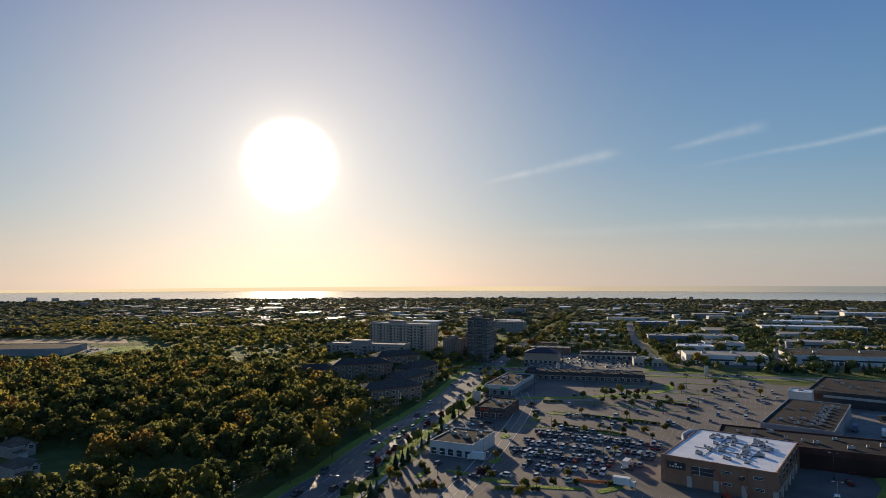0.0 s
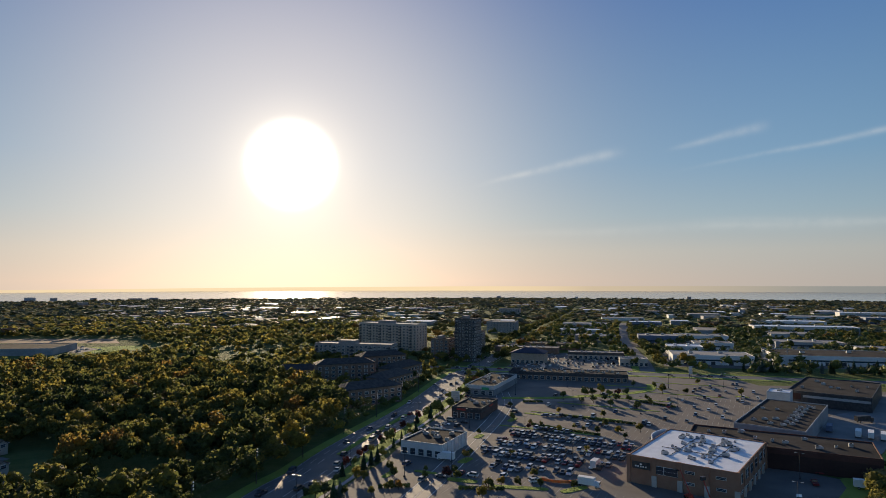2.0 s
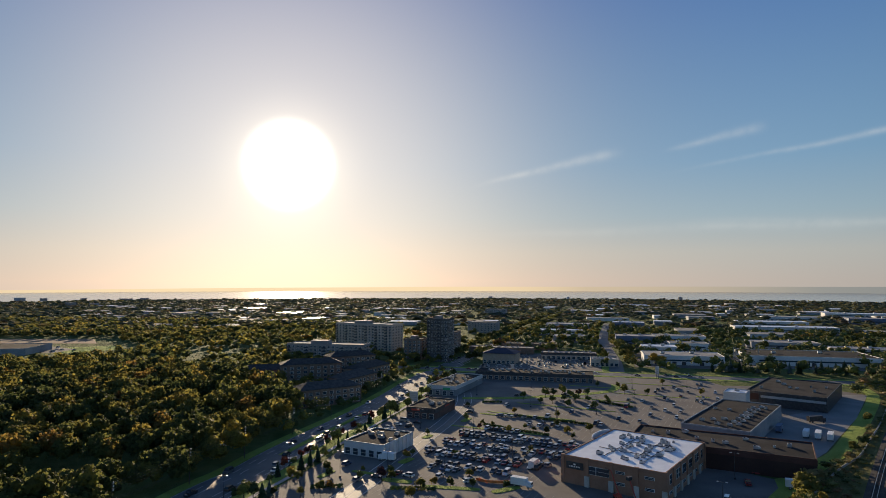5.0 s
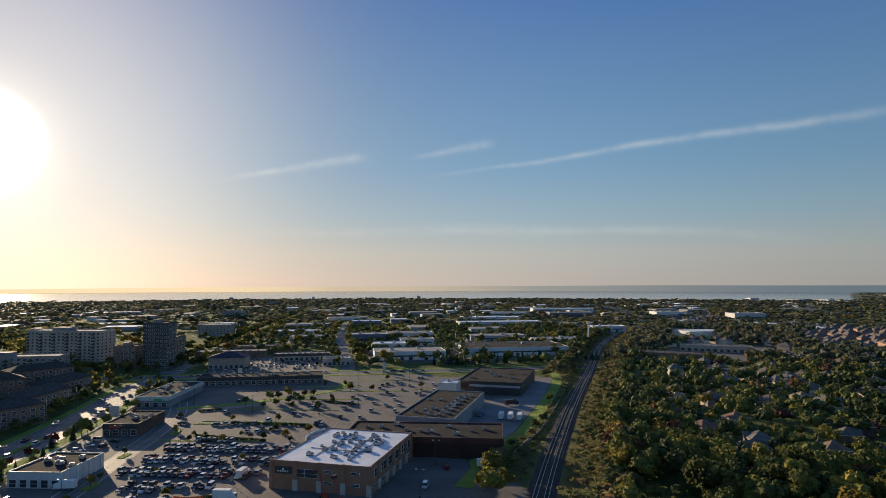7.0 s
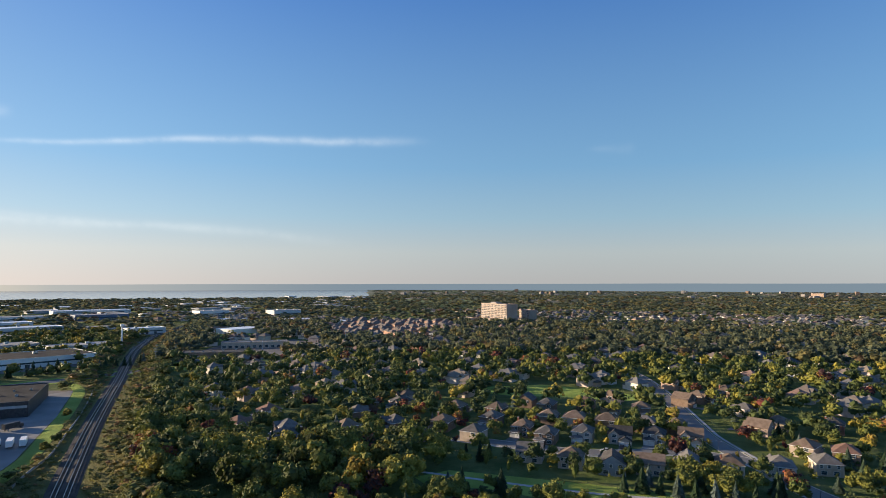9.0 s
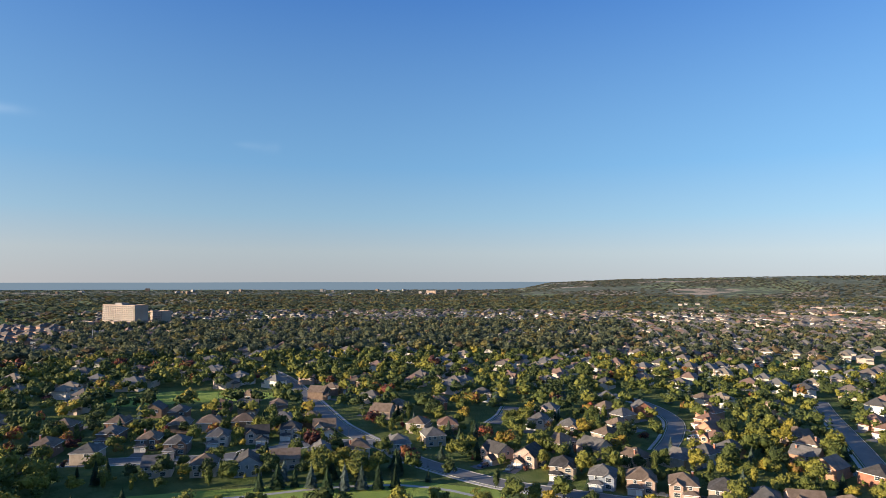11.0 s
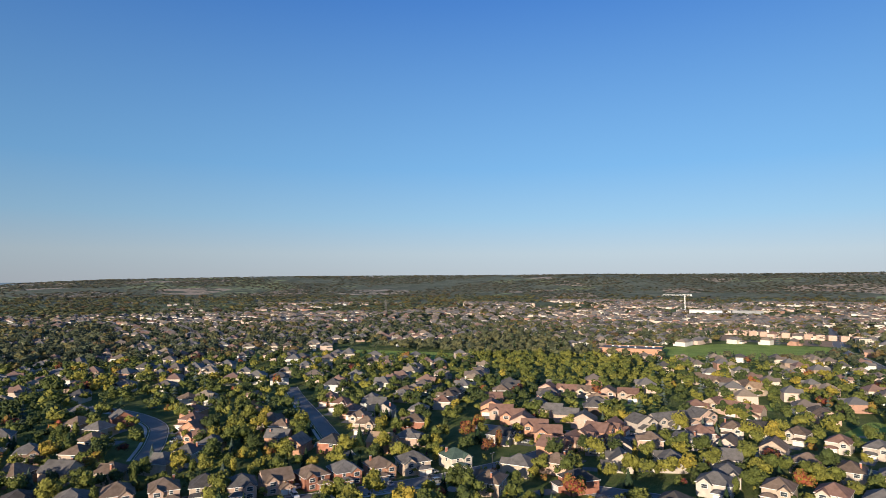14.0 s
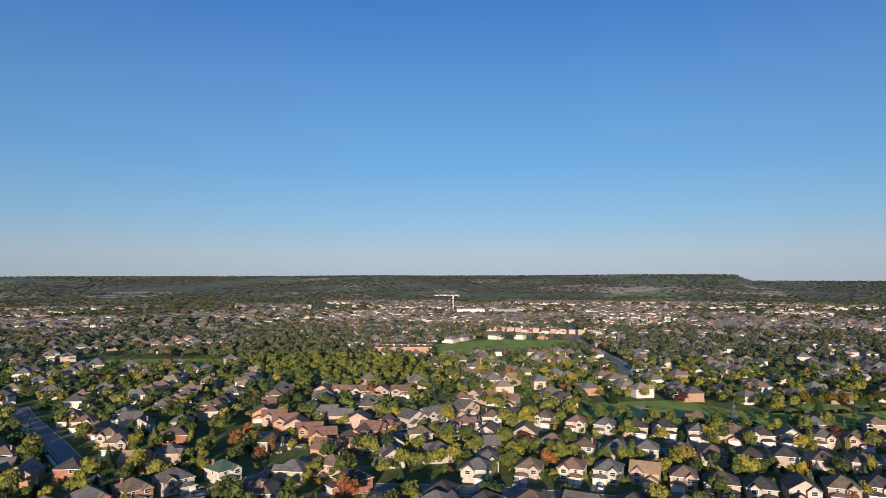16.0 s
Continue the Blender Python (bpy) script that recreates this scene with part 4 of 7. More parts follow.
def build_house(w, d, style, garage, full=True):
    """A two-storey house, front to -y, its middle at the origin."""
    wall_m, roof_m = WALLS["tan brick"], ROOFS["brown"]
    t = new("house")
    h = 5.3
    body, roof = Shape(), Shape()
    body.box(0, 0, 0, w, d, h)
    rise = 0.33 * min(w, d)
    if style == "hip":
        roof.hip(0, 0, w, d, h, rise, edge=1)
    elif style == "gable":
        roof.gable(0, 0, w, d, h, rise, True)
        for q in (-1, 1):
            body.gable_wall(0, 0, d, h, rise, q * w / 2, True)
    else:
        roof.gable(0, 0, w, d, h, rise, False)
        for q in (-1, 1):
            body.gable_wall(0, 0, w, h, rise, q * d / 2, False)
    g = garage * w * 0.22                     # which side the garage stands on
    gw, gd = min(5.9, w * 0.52), 3.2
    gy = -d / 2 - gd / 2 + 0.01
    body.box(g, gy, 0, gw, gd, 2.9)
    if style == "hip":
        roof.hip(g, gy, gw, gd + 0.6, 2.95, 1.1, 0.35, edge=1)
    else:
        roof.gable(g, gy, gw, gd + 0.6, 2.95, 1.7, False, 0.35)
        body.gable_wall(g, gy, gw, 2.9, 1.7, -gd / 2, False)
    b = -garage * w * 0.24                    # gabled bay on the other side
    bw = w * 0.42
    body.box(b, -d / 2 - 0.55, 0, bw, 1.1, h)
    roof.gable(b, -d / 2 + 0.9, bw, 4.2, h, bw * 0.42, False, 0.3)
    body.gable_wall(b, -d / 2 - 1.1, bw, h, bw * 0.42, 0, False)
    part("wall", body, [wall_m], t)
    part("roof", roof, [roof_m, FRAME], t)
    c = Shape()
    c.box(w * 0.32 * garage, d * 0.18, h * 0.8, 0.75, 0.75, rise + 0.9)
    chimney = part("chimney", c, [WALLS["red-brown brick"]], t)
    c = Shape()
    c.box(w * 0.32 * garage, d * 0.18, h * 0.8 + rise + 0.9, 0.95, 0.95, 0.18)
    part("chimney_cap", c, [CONCRETE], chimney, "pale concrete chimney cap")
    for q in (-0.25, 0.25) if full else (0,):
        o = place("garage_door", GARAGE_DOOR, t, g + q * gw * 0.98, gy - gd / 2, 0.05)
        o.scale = (1 if full else 1.9, 1, 1)
    place("window", WIN_WIDE, t, b, -d / 2 - 1.1, 3.45)
    if full:
        place("window", WIN_WIDE, t, b, -d / 2 - 1.1, 0.8)
        place("window", WIN, t, g, -d / 2, 3.6)
        place("front_door", FRONT_DOOR, t, -garage * 0.3, -d / 2, 0.1)
        for q in (-0.3, 0.05, 0.33):
            place("window", WIN, t, q * w, d / 2, 3.5, 180)
        place("window", WIN_WIDE, t, -0.22 * w, d / 2, 0.7, 180)
        place("window", WIN_WIDE, t, 0.24 * w, d / 2, 0.7, 180)
        place("window", WIN, t, w / 2, 0.12 * d, 3.5, 90)
        place("window", WIN, t, -w / 2, -0.1 * d, 3.5, -90)
    else:
        place("window", WIN_WIDE, t, -0.2 * w, d / 2, 3.4, 180)
    return t


STYLES = ((10.4, 11.5, "hip", 1), (10.8, 12.0, "hip", -1), (11.4, 10.0, "gable", 1), (10.2, 11.5, "hip", -1), (12.4, 11.0, "hip", 1), (11.0, 11.6, "cross", -1))
MODEL = {True: [build_house(*q) for q in STYLES], False: [build_house(*q, full=False) for q in STYLES]}
PLACED, DRIVES = [], []


def house(x, y, face, wall=None, roof=None, full=False, kind=None, stretch=1.0):
    """face: the compass bearing, clockwise from +y, to which the front looks."""
    away = 6.0 / math.hypot(x - EYE[0], y - EYE[1])       # the places listed are the feet of the walls that face the flight
    x, y = x + (x - EYE[0]) * away, y + (y - EYE[1]) * away
    if any((x - a) ** 2 + (y - b) ** 2 < 100 for a, b in PLACED):
        return None
    if face is None:                          # towards the nearest street
        q = min((p for line in STREETS for p in line), key=lambda p: (p.x - x) ** 2 + (p.y - y) ** 2)
        face = math.degrees(math.atan2(q.x - x, q.y - y))
    wall = wall or str(rng.choice(["pinkish brick", "tan brick", "red-brown brick", "white siding", "cream stucco", "brown brick"], p=[.27, .22, .2, .09, .08, .14]))
    roof = roof or str(rng.choice(["grey", "dark", "brown", "terracotta", "sandy"], p=[.3, .14, .36, .14, .06]))
    src = MODEL[full][int(rng.choice(6, p=[.22, .22, .1, .2, .18, .08])) if kind is None else kind]
    m = pose(x, y, 0.02, 0, 0, 180 - face + float(rng.uniform(-4, 4)))
    o = copy_thing(src, m)
    o.scale = (0.92 * stretch, 0.90, 0.89)
    doors = [c.location for c in o.children if c.name.startswith("garage_door")]
    u, v = sum(c.x for c in doors) / len(doors) * 0.92 * stretch, doors[0].y * 0.90
    DRIVES.append([(m @ Vector((u + p, v + q, 0)))[:2] for p, q in ((-2.5, 0.2), (2.5, 0.2), (2.7, -7.5), (-2.7, -7.5))])
    tagged(o, f"two-storey {wall} house with {roof} shingle roof", "house", "suburban houses")
    for c in o.children:
        n = c.name.split(".")[0]
        if n == "chimney" and rng.uniform() < 0.85:
            for k in list(c.children):
                bpy.data.objects.remove(k)
            bpy.data.objects.remove(c)
        elif n in ("wall", "roof"):
            c.material_slots[0].link = 'OBJECT'
            c.material_slots[0].material = WALLS[wall] if n == "wall" else ROOFS[roof]
    PLACED.append((x, y))
    return o


Wh, Cr, Pk, Tn, Rd, Or, Bl, Br = "white siding", "cream stucco", "pinkish brick", "tan brick", "red-brown brick", "orange brick", "blue-grey siding", "brown brick"
# the row that backs onto the park, and the rows behind it
for x, y, w, r, k in ((298, 84, Wh, "grey", 2), (298, 67, Wh, "brown", 0), (297, 51, Bl, "dark", 5), (303, 38, Wh, "brown", 2), (310, 25, Wh, "grey", 5), (316, 11, Cr, "brown", 0), (334, -22, Tn, "grey", 3), (322, -6, Wh, "grey", 1)):
    house(x, y, 82, w, r, True, k)
for x, y, w, r, k in ((338, 101, Br, "brown", 3), (330, 87, Br, "grey", 3), (341, 73, Wh, "grey", 3), (345, 57, Wh, "dark", 2), (352, 43, Wh, "dark", 3), (356, 28, Cr, "brown", 2)):
    house(x, y, 265, w, r, True, k)
for x, y, w, r in ((403, 122, Br, "grey"), (366, 97, Br, "brown"), (368, 84, Tn, "brown"), (370, 68, Br, "brown"), (372, 50, Br, "grey"), (374, 36, Br, "brown")):
    house(x, y, 85, w, r)
for x, y, w, r in ((396, 107, Br, "grey"), (412, 89, Br, "terracotta"), (408, 74, Tn, "grey"), (410, 58, Br, "brown")):
    house(x, y, 265, w, r)
for x, y, f, w, r in ((506, 53, 200, Pk, "brown"), (449, 40, 200, Br, "brown"), (462, 33, 200, Br, "brown"), (475, 25, 200, Br, "brown"), (490, 19, 200, Br, "brown"), (504, 13, 200, Br, "brown"), (432, 7, 20, Wh, "grey"), (390, 0, 20, Pk, "brown"), (404, -8, 20, Tn, "brown")):
    house(x, y, f, w, r)
# along the curving street below the camera
for x, y, f, w, r, k in ((306, -46, None, Pk, "dark", 2), (300, -58, None, Pk, "dark", 5), (284, -67, None, Tn, "dark", 3), (272, -78, None, Bl, "grey", 3), (267, -90, None, Pk, "brown", 1), (260, -102, None, Pk, "brown", 0),
                         (253, -113, None, Tn, "dark", 1), (244, -121, None, Pk, "grey", 3), (240, -132, None, Pk, "brown", 2), (234, -143, None, Rd, "brown", 0), (229, -154, None, Rd, "grey", 1), (223, -166, None, Or, "brown", 3),
                         (218, -179, None, Tn, "grey", 4), (209, -194, None, Cr, "green", 3), (181, -178, 75, Tn, "brown", 4)):
    house(x, y, f, w, r, True, k)
for x, y, f, w, r in ((387, -90, 300, Pk, "grey"), (362, -78, 300, Wh, "grey"), (347, -89, 300, Br, "grey"), (388, -122, 150, Pk, "brown"), (369, -124, 150, Tn, "grey"), (347, -113, 150, Tn, "brown"), (330, -101, 150, Tn, "brown"),
                      (309, -88, 60, Pk, "grey"), (318, -76, 60, Br, "brown"), (293, -99, 60, Tn, "brown"), (291, -117, 60, Tn, "grey"), (373, -174, 330, Or, "terracotta"), (354, -163, 330, Or, "terracotta"),
                      (336, -154, 330, Or, "terracotta"), (319, -147, 330, Or, "terracotta"), (303, -144, 330, Or, "grey"), (297, -130, 330, Wh, "grey"), (290, -169, 150, Or, "grey"), (275, -167, 150, Or, "grey"),
                      (264, -178, 160, Rd, "dark"), (342, -193, 150, Tn, "brown"), (322, -187, 150, Tn, "brown"), (307, -183, 150, Tn, "brown"), (346, -246, 330, Or, "terracotta"), (328, -239, 330, Wh, "terracotta"),
                      (310, -230, 330, Or, "terracotta"), (293, -221, 330, Tn, "brown"), (279, -213, 330, Tn, "brown"), (249, -193, 250, Or, "sandy"), (245, -206, 250, Pk, "grey"), (282, -254, 330, Pk, "grey"),
                      (297, -243, 150, Wh, "grey"), (325, -260, 330, Wh, "grey"), (312, -252, 150, Wh, "grey"), (216, -236, 260, Wh, "dark")):
    house(x, y, f, w, r)
for x, y, f, w, r in ((184, -202, 80, Tn, "grey"), (174, -213, 80, Pk, "brown"), (158, -199, 30, Rd, "dark"), (157, -232, 60, Wh, "grey"), (142, -245, 60, Wh, "grey"), (126, -261, 60, Wh, "grey"), (120, -240, 350, Wh, "grey"),
                      (166, -252, 60, Wh, "dark"), (148, -281, 150, Wh, "grey"), (160, -270, 60, Pk, "brown"), (147, -297, 240, Wh, "terracotta"), (138, -316, 350, Wh, "brown"), (127, -324, 350, Wh, "dark"), (115, -290, 180, Tn, "brown"),
                      (124, -197, 0, Br, "dark"), (120, -226, 350, Wh, "grey"), (131, -282, 180, Wh, "brown"), (112, -324, 5, Wh, "brown"), (102, -234, 355, Tn, "brown")):
    house(x, y, f, w, r)
for x, y, w, r, k in ((87, -239, Cr, "terracotta", 0), (74, -241, Wh, "grey", 1), (61, -243, Pk, "sandy", 2), (48, -242, Pk, "brown", 3), (36, -238, Pk, "dark", 4), (24, -237, Wh, "dark", 0), (11, -241, Wh, "dark", 5), (-2, -247, Tn, "brown", 1), (-14, -252, Wh, "dark", 3), (-28, -256, Tn, "grey", 0), (-42, -258, Wh, "brown", 2)):
    house(x, y, 0, w, r, True, k)
for x, y, w, r in ((139, -178, Or, "dark"), (122, -186, Tn, "grey"), (108, -191, Pk, "dark"), (94, -196, Tn, "brown"), (79, -200, Pk, "grey"), (64, -205, Tn, "dark"), (49, -207, Pk, "brown"), (34, -208, Tn, "dark")):
    house(x, y, 185, w, r, True)
for x, y, w, r in ((100, -274, Tn, "brown"), (86, -272, Wh, "brown"), (73, -274, Tn, "grey"), (61, -277, Wh, "grey"), (48, -278, Tn, "brown"), (36, -277, Wh, "brown"), (22, -278, Wh, "dark"), (9, -284, Tn, "dark"), (-4, -282, Tn, "brown"), (-18, -284, Wh, "brown"), (-32, -288, Tn, "grey"), (-46, -290, Wh, "dark")):
    house(x, y, 180, w, r)
for x, y, w, r in ((95, -318, Wh, "terracotta"), (81, -317, Wh, "grey"), (67, -317, Tn, "dark"), (54, -321, Wh, "dark"), (39, -318, Wh, "grey"), (26, -318, Pk, "brown"), (13, -319, Wh, "dark"), (0, -323, Wh, "grey"), (-13, -324, Tn, "grey"), (-27, -325, Pk, "brown"), (-42, -328, Wh, "dark"), (-57, -330, Tn, "brown")):
    house(x, y, 0, w, r)
for x, y, w, r in ((-180, 266, Wh, "brown"), (-158, 236, Wh, "brown"), (-196, 240, Wh, "grey")):
    house(x, y, 120, w, r)
# houses among the big trees beside the railway
for x, y, f, w, r in ((258, 178, 120, Br, "grey"), (272, 190, 120, Br, "grey"), (286, 200, 300, Br, "grey"), (300, 176, 300, Br, "brown"), (318, 160, 300, Br, "grey"), (330, 190, 120, Br, "grey"), (300, 140, 90, Br, "grey"),
                      (330, 140, 270, Br, "brown"), (318, 118, 90, Tn, "grey"), (350, 122, 270, Br, "grey"), (366, 150, 90, Br, "brown"), (372, 128, 90, Br, "brown"), (352, 200, 120, Br, "brown"), (382, 190, 300, Pk, "brown")):
    house(x, y, f, w, r)


def row(a, b, n, face, walls, roofs, stretch=1.2):
    """A terrace: houses wall to wall."""
    for i in range(n):
        q = Vector(a).lerp(Vector(b), (i + 0.5) / n)
        house(q.x, q.y, face, str(rng.choice(walls)), str(rng.choice(roofs)), False, 2 if i % 3 else 5, stretch)


row((262, -290), (196, -250), 6, 330, [Pk, Or], ["terracotta"])
row((188, -228), (184, -290), 5, 265, [Pk, Or], ["terracotta"])
row((245, -308), (195, -286), 4, 160, [Pk], ["grey"])
row((268, -356), (208, -376), 5, 340, [Pk, Tn], ["brown", "terracotta"])
row((180, -296), (156, -342), 4, 300, [Pk, Wh], ["grey", "terracotta"])
row((168, -376), (136, -364), 3, 10, [Pk, Tn], ["terracotta"])
row((208, -468), (150, -446), 5, 20, [Pk, Tn], ["brown", "sandy"])

s = Shape()
for k, q in enumerate(DRIVES):
    s.face([(x, y, 0.07 + 0.0003 * (k % 60)) for x, y in q][::-1])
setting("driveway", s, STREET, "grey asphalt drives before the garages")

# ---- districts farther out: rows of houses along their own grids ----
WEST_GROUND = [(-660, 810), (-376, 808), (-350, 750), (-290, 705), (-285, 640), (-330, 575), (-390, 545), (-560, 560)]
OPEN = [PARK, GREEN_A, GOLF, LOT, LOT2, YARD, [(575, -395), (560, -470), (478, -505), (415, -502), (436, -462), (536, -414)], [(268, -590), (160, -670), (145, -740), (156, -826), (268, -800), (318, -690)], [(241, -342), (212, -351), (195, -387), (226, -391)], [(182, -380), (168, -405), (112, -432), (120, -408)],
        [(306, -836), (148, -832), (152, -905), (312, -925)], [(660, -330), (590, -385), (575, -372), (640, -318)], [(600, 590), (650, 560), (742, 650), (735, 726)], [(418, 472), (436, 438), (474, 420), (462, 452), (440, 478)], PLAZA,
        WEST_GROUND, [(-355, 640), (-312, 684), (-345, 722), (-385, 700)], [(-600, 803), (-412, 803), (-376, 745), (-560, 745)], [(-406, 660), (-366, 646), (-366, 684), (-416, 716)], [(-138, 222), (-118, 240), (-80, 246), (-74, 238), (-100, 222)]]
TOWNHOUSES = [(700, 500), (760, 400), (900, 400), (1030, 480), (1000, 660), (860, 600)]
BELT = [(404, -469), (295, -375), (273, -411), (226, -419), (193, -447), (278, -548), (400, -636), (528, -760), (545, -470), (480, -500)]       # tree belt by the stream
WOOD_E = [(196, 196), (246, 262), (268, 232), (262, 190), (292, 150), (290, 122), (256, 108), (238, 112), (215, 150)]
WOOD_N = [(983, 841), (1010, 680), (1060, 500), (1200, 480), (1340, 594), (1400, 1135), (1100, 1000)]


def clear_of(P, roads=True, gap=0.0):
    ok = np.ones(len(P), bool)
    for q in OPEN:
        ok &= ~inside(P, q)
    if roads:
        for line, w in ROADS:
            ok &= line_gap(P, [tuple(k) for k in line]) > w + gap
        ok &= line_gap(P, [tuple(k) for k in RAILWAY]) > 9 + gap
    return ok


def east_of_rails(P):
    ry = [p.y for p in RAILWAY]
    rx = [p.x for p in RAILWAY]
    return (P[:, 0] > np.interp(P[:, 1], ry, rx)) | (P[:, 1] < 60)


SEEDS = rng.uniform((60, -1300), (1300, 520), (26, 2))
ANGLE = rng.uniform(0, 180, 26)


def district(P):
    return np.argmin(((P[:, None] - SEEDS[None]) ** 2).sum(2), 1)


def lattice(k, lo, hi):
    """House places and fronts of one district."""
    a = radians(ANGLE[k])
    u, v = np.array((math.cos(a), math.sin(a))), np.array((-math.sin(a), math.cos(a)))
    i, j = np.meshgrid(np.arange(-60, 60), np.arange(-28, 28))
    i, j = i.ravel(), j.ravel()
    bend = 9 * np.sin(i * 0.13 + k)
    out = []
    for side in (-1, 1):
        P = SEEDS[k] + i[:, None] * 14.2 * u + (j * 58.0 + side * 15.5 + bend)[:, None] * v + rng.uniform(-3, 3, (len(i), 2))
        f = math.degrees(math.atan2(-side * v[0], -side * v[1])) % 360
        ok = (district(P) == k) & (reach(P) > lo) & (reach(P) < hi)
        out.append((P[ok], f + rng.uniform(-9, 9, ok.sum())))
    return np.concatenate([q[0] for q in out]), np.concatenate([q[1] for q in out])


AR = [lattice(k, 300, 1500) for k in range(26)]
HP, HF = np.concatenate([q[0] for q in AR]), np.concatenate([q[1] for q in AR])
hb = bearing(HP)
ok = (hb > 38) & (hb < 205) & east_of_rails(HP) & clear_of(HP, True, 7) & ~inside(HP, BELT) & ~inside(HP, WOOD_E) & ~inside(HP, WOOD_N) & ~inside(HP, TOWNHOUSES)
ok &= line_gap(HP, [tuple(k) for k in RAILWAY]) > 60
keep = rng.uniform(size=len(HP)) < np.where(hb < 100, 0.40, np.where(hb < 118, 0.50, np.where(hb < 148, 0.56, 0.54))) * np.where((hb < 72) & (reach(HP) < 620), 0.6, 1.0)
HP, HF = HP[ok & keep], HF[ok & keep]
PL = np.array(PLACED)
far_from = np.sqrt(((HP[:, None] - PL[None]) ** 2).sum(2)).min(1) > 17
HP, HF = HP[far_from], HF[far_from]
HR = reach(HP)
order = np.argsort(HR)
HP, HF, HR = HP[order], HF[order], HR[order]
N_MID = 36
for (x, y), f in zip(HP[:N_MID], HF[:N_MID]):
    house(float(x), float(y), float(f), None, None, False)
FAR_P, FAR_F = HP[N_MID:], HF[N_MID:]


def plain_house(fancy):
    """A far house: walls, and a hipped roof with a front gable."""
    a, b = Shape(), Shape()
    a.box(0, 0, 0, 10.5, 11, 5.5)
    if fancy:
        a.box(2.4, -6.8, 0, 5.2, 3, 2.9)
    b.hip(0, 0, 10.5, 11, 5.5, 3.6)
    if fancy:
        b.hip(2.4, -6.8, 5.2, 3.4, 2.95, 1.2, 0.3)
        b.gable(-2.4, -4.6, 4.4, 4.0, 5.5, 2.0, False, 0.3)
    out = []
    for q in (a, b):
        d = q.mesh("plain", FRAME)
        m = bmesh.new()
        m.from_mesh(d)
        bmesh.ops.triangulate(m, faces=m.faces[:])
        out.append((np.array([v.co[:] for v in m.verts]), np.array([[v.index for v in f.verts] for f in m.faces])))
        m.free()
        bpy.data.meshes.remove(d)
    return out


FAR_WALLS = tinted_surface("far_walls", ((0, (.54, .42, .35)), (.25, (.54, .47, .39)), (.45, (.60, .57, .53)), (.66, (.38, .22, .16)), (.75, (.66, .60, .51)), (.92, (.30, .22, .17))))
FAR_ROOFS = tinted_surface("far_roofs", ((0, (.15, .14, .13)), (.34, (.08, .074, .07)), (.5, (.15, .12, .10)), (.74, (.21, .13, .10)), (.86, (.24, .19, .14))))


def massed_houses(P, F, label, fancy=True, tones=(0, 1)):
    (wV, wF), (rV, rF) = plain_house(fancy)
    pos = np.column_stack([P, height(P)])
    turn = np.radians(180 - F)
    sc = np.column_stack([rng.uniform(.85, 1.25, len(P)), rng.uniform(.85, 1.2, len(P)), rng.uniform(.85, 1.1, len(P))])
    for nm, v, f, m in (("house_walls", wV, wF, FAR_WALLS), ("house_roofs", rV, rF, FAR_ROOFS)):
        V, F_ = scatter(v, f, pos, sc, turn)
        soup(nm, V, F_, m, np.repeat(rng.uniform(*tones, len(P)), len(v)), label=label, category="houses")


massed_houses(FAR_P, FAR_F, "suburban houses massed in the distance")
# the newer estates beyond, denser and paler
NP = scattered(-1100, 2000, -2500, -500, 21)
nb, nrr = bearing(NP), reach(NP)
ok = (nb > 96) & (nb < 212) & (nrr > 1080) & (nrr < np.where(nb < 150, 2150, 2500)) & clear_of(NP, False)
patch = np.array([noise.noise((x * 0.0035, y * 0.0035, 3.0)) for x, y in NP])
ok &= (patch + np.where(nb < 116, -0.95, np.where(nb < 124, -0.42, np.where(nb < 146, -0.16, 0.0))) > rng.uniform(-0.25, 0.25, len(NP)))
NP = NP[ok]
massed_houses(NP, rng.choice([20, 110, 200, 290], len(NP)).astype(float), "dense pale housing estates in the distance", False)
TP = scattered(660, 1080, 380, 680, 23)
TP = TP[inside(TP, TOWNHOUSES)]
massed_houses(TP, rng.choice([30, 210], len(TP)).astype(float), "close rows of brown townhouses", False, (0.665, 0.74))
for o in [q for v in MODEL.values() for m in v for q in (*m.children_recursive, m)]:
    bpy.data.objects.remove(o)

# ---- shopping centre and other large buildings ----
def unit_mesh():
    s = Shape()
    s.box(0, 0, 0.25, 2.4, 1.7, 1.3, 0)
    s.box(0, 0, 0, 2.6, 1.9, 0.25, 1)
    s.box(-0.5, 0, 1.55, 1.0, 1.0, 0.18, 1)
    s.box(1.5, 0, 0.3, 0.7, 1.1, 0.9, 0)
    return s.mesh("casing", [METAL, METAL_DARK])


UNIT = unit_mesh()
s = Shape()
s.tube((0, 0, 0), (0, 0, 0.12), 0.42, 0.42, 10)
FAN = s.mesh("fan_cover", [METAL_DARK])


def rooftop_unit(x, y, z, turn, k=1.0):
    t = thing("rooftop_unit", pose(x, y, z, 0, 0, turn), "galvanised air-handling unit standing on the roof", "air unit", "rooftop air units")
    t.scale = (k, k, k)
    part("casing", UNIT, None, t)
    place("fan_cover", FAN, t, -0.5, 0, 1.73)


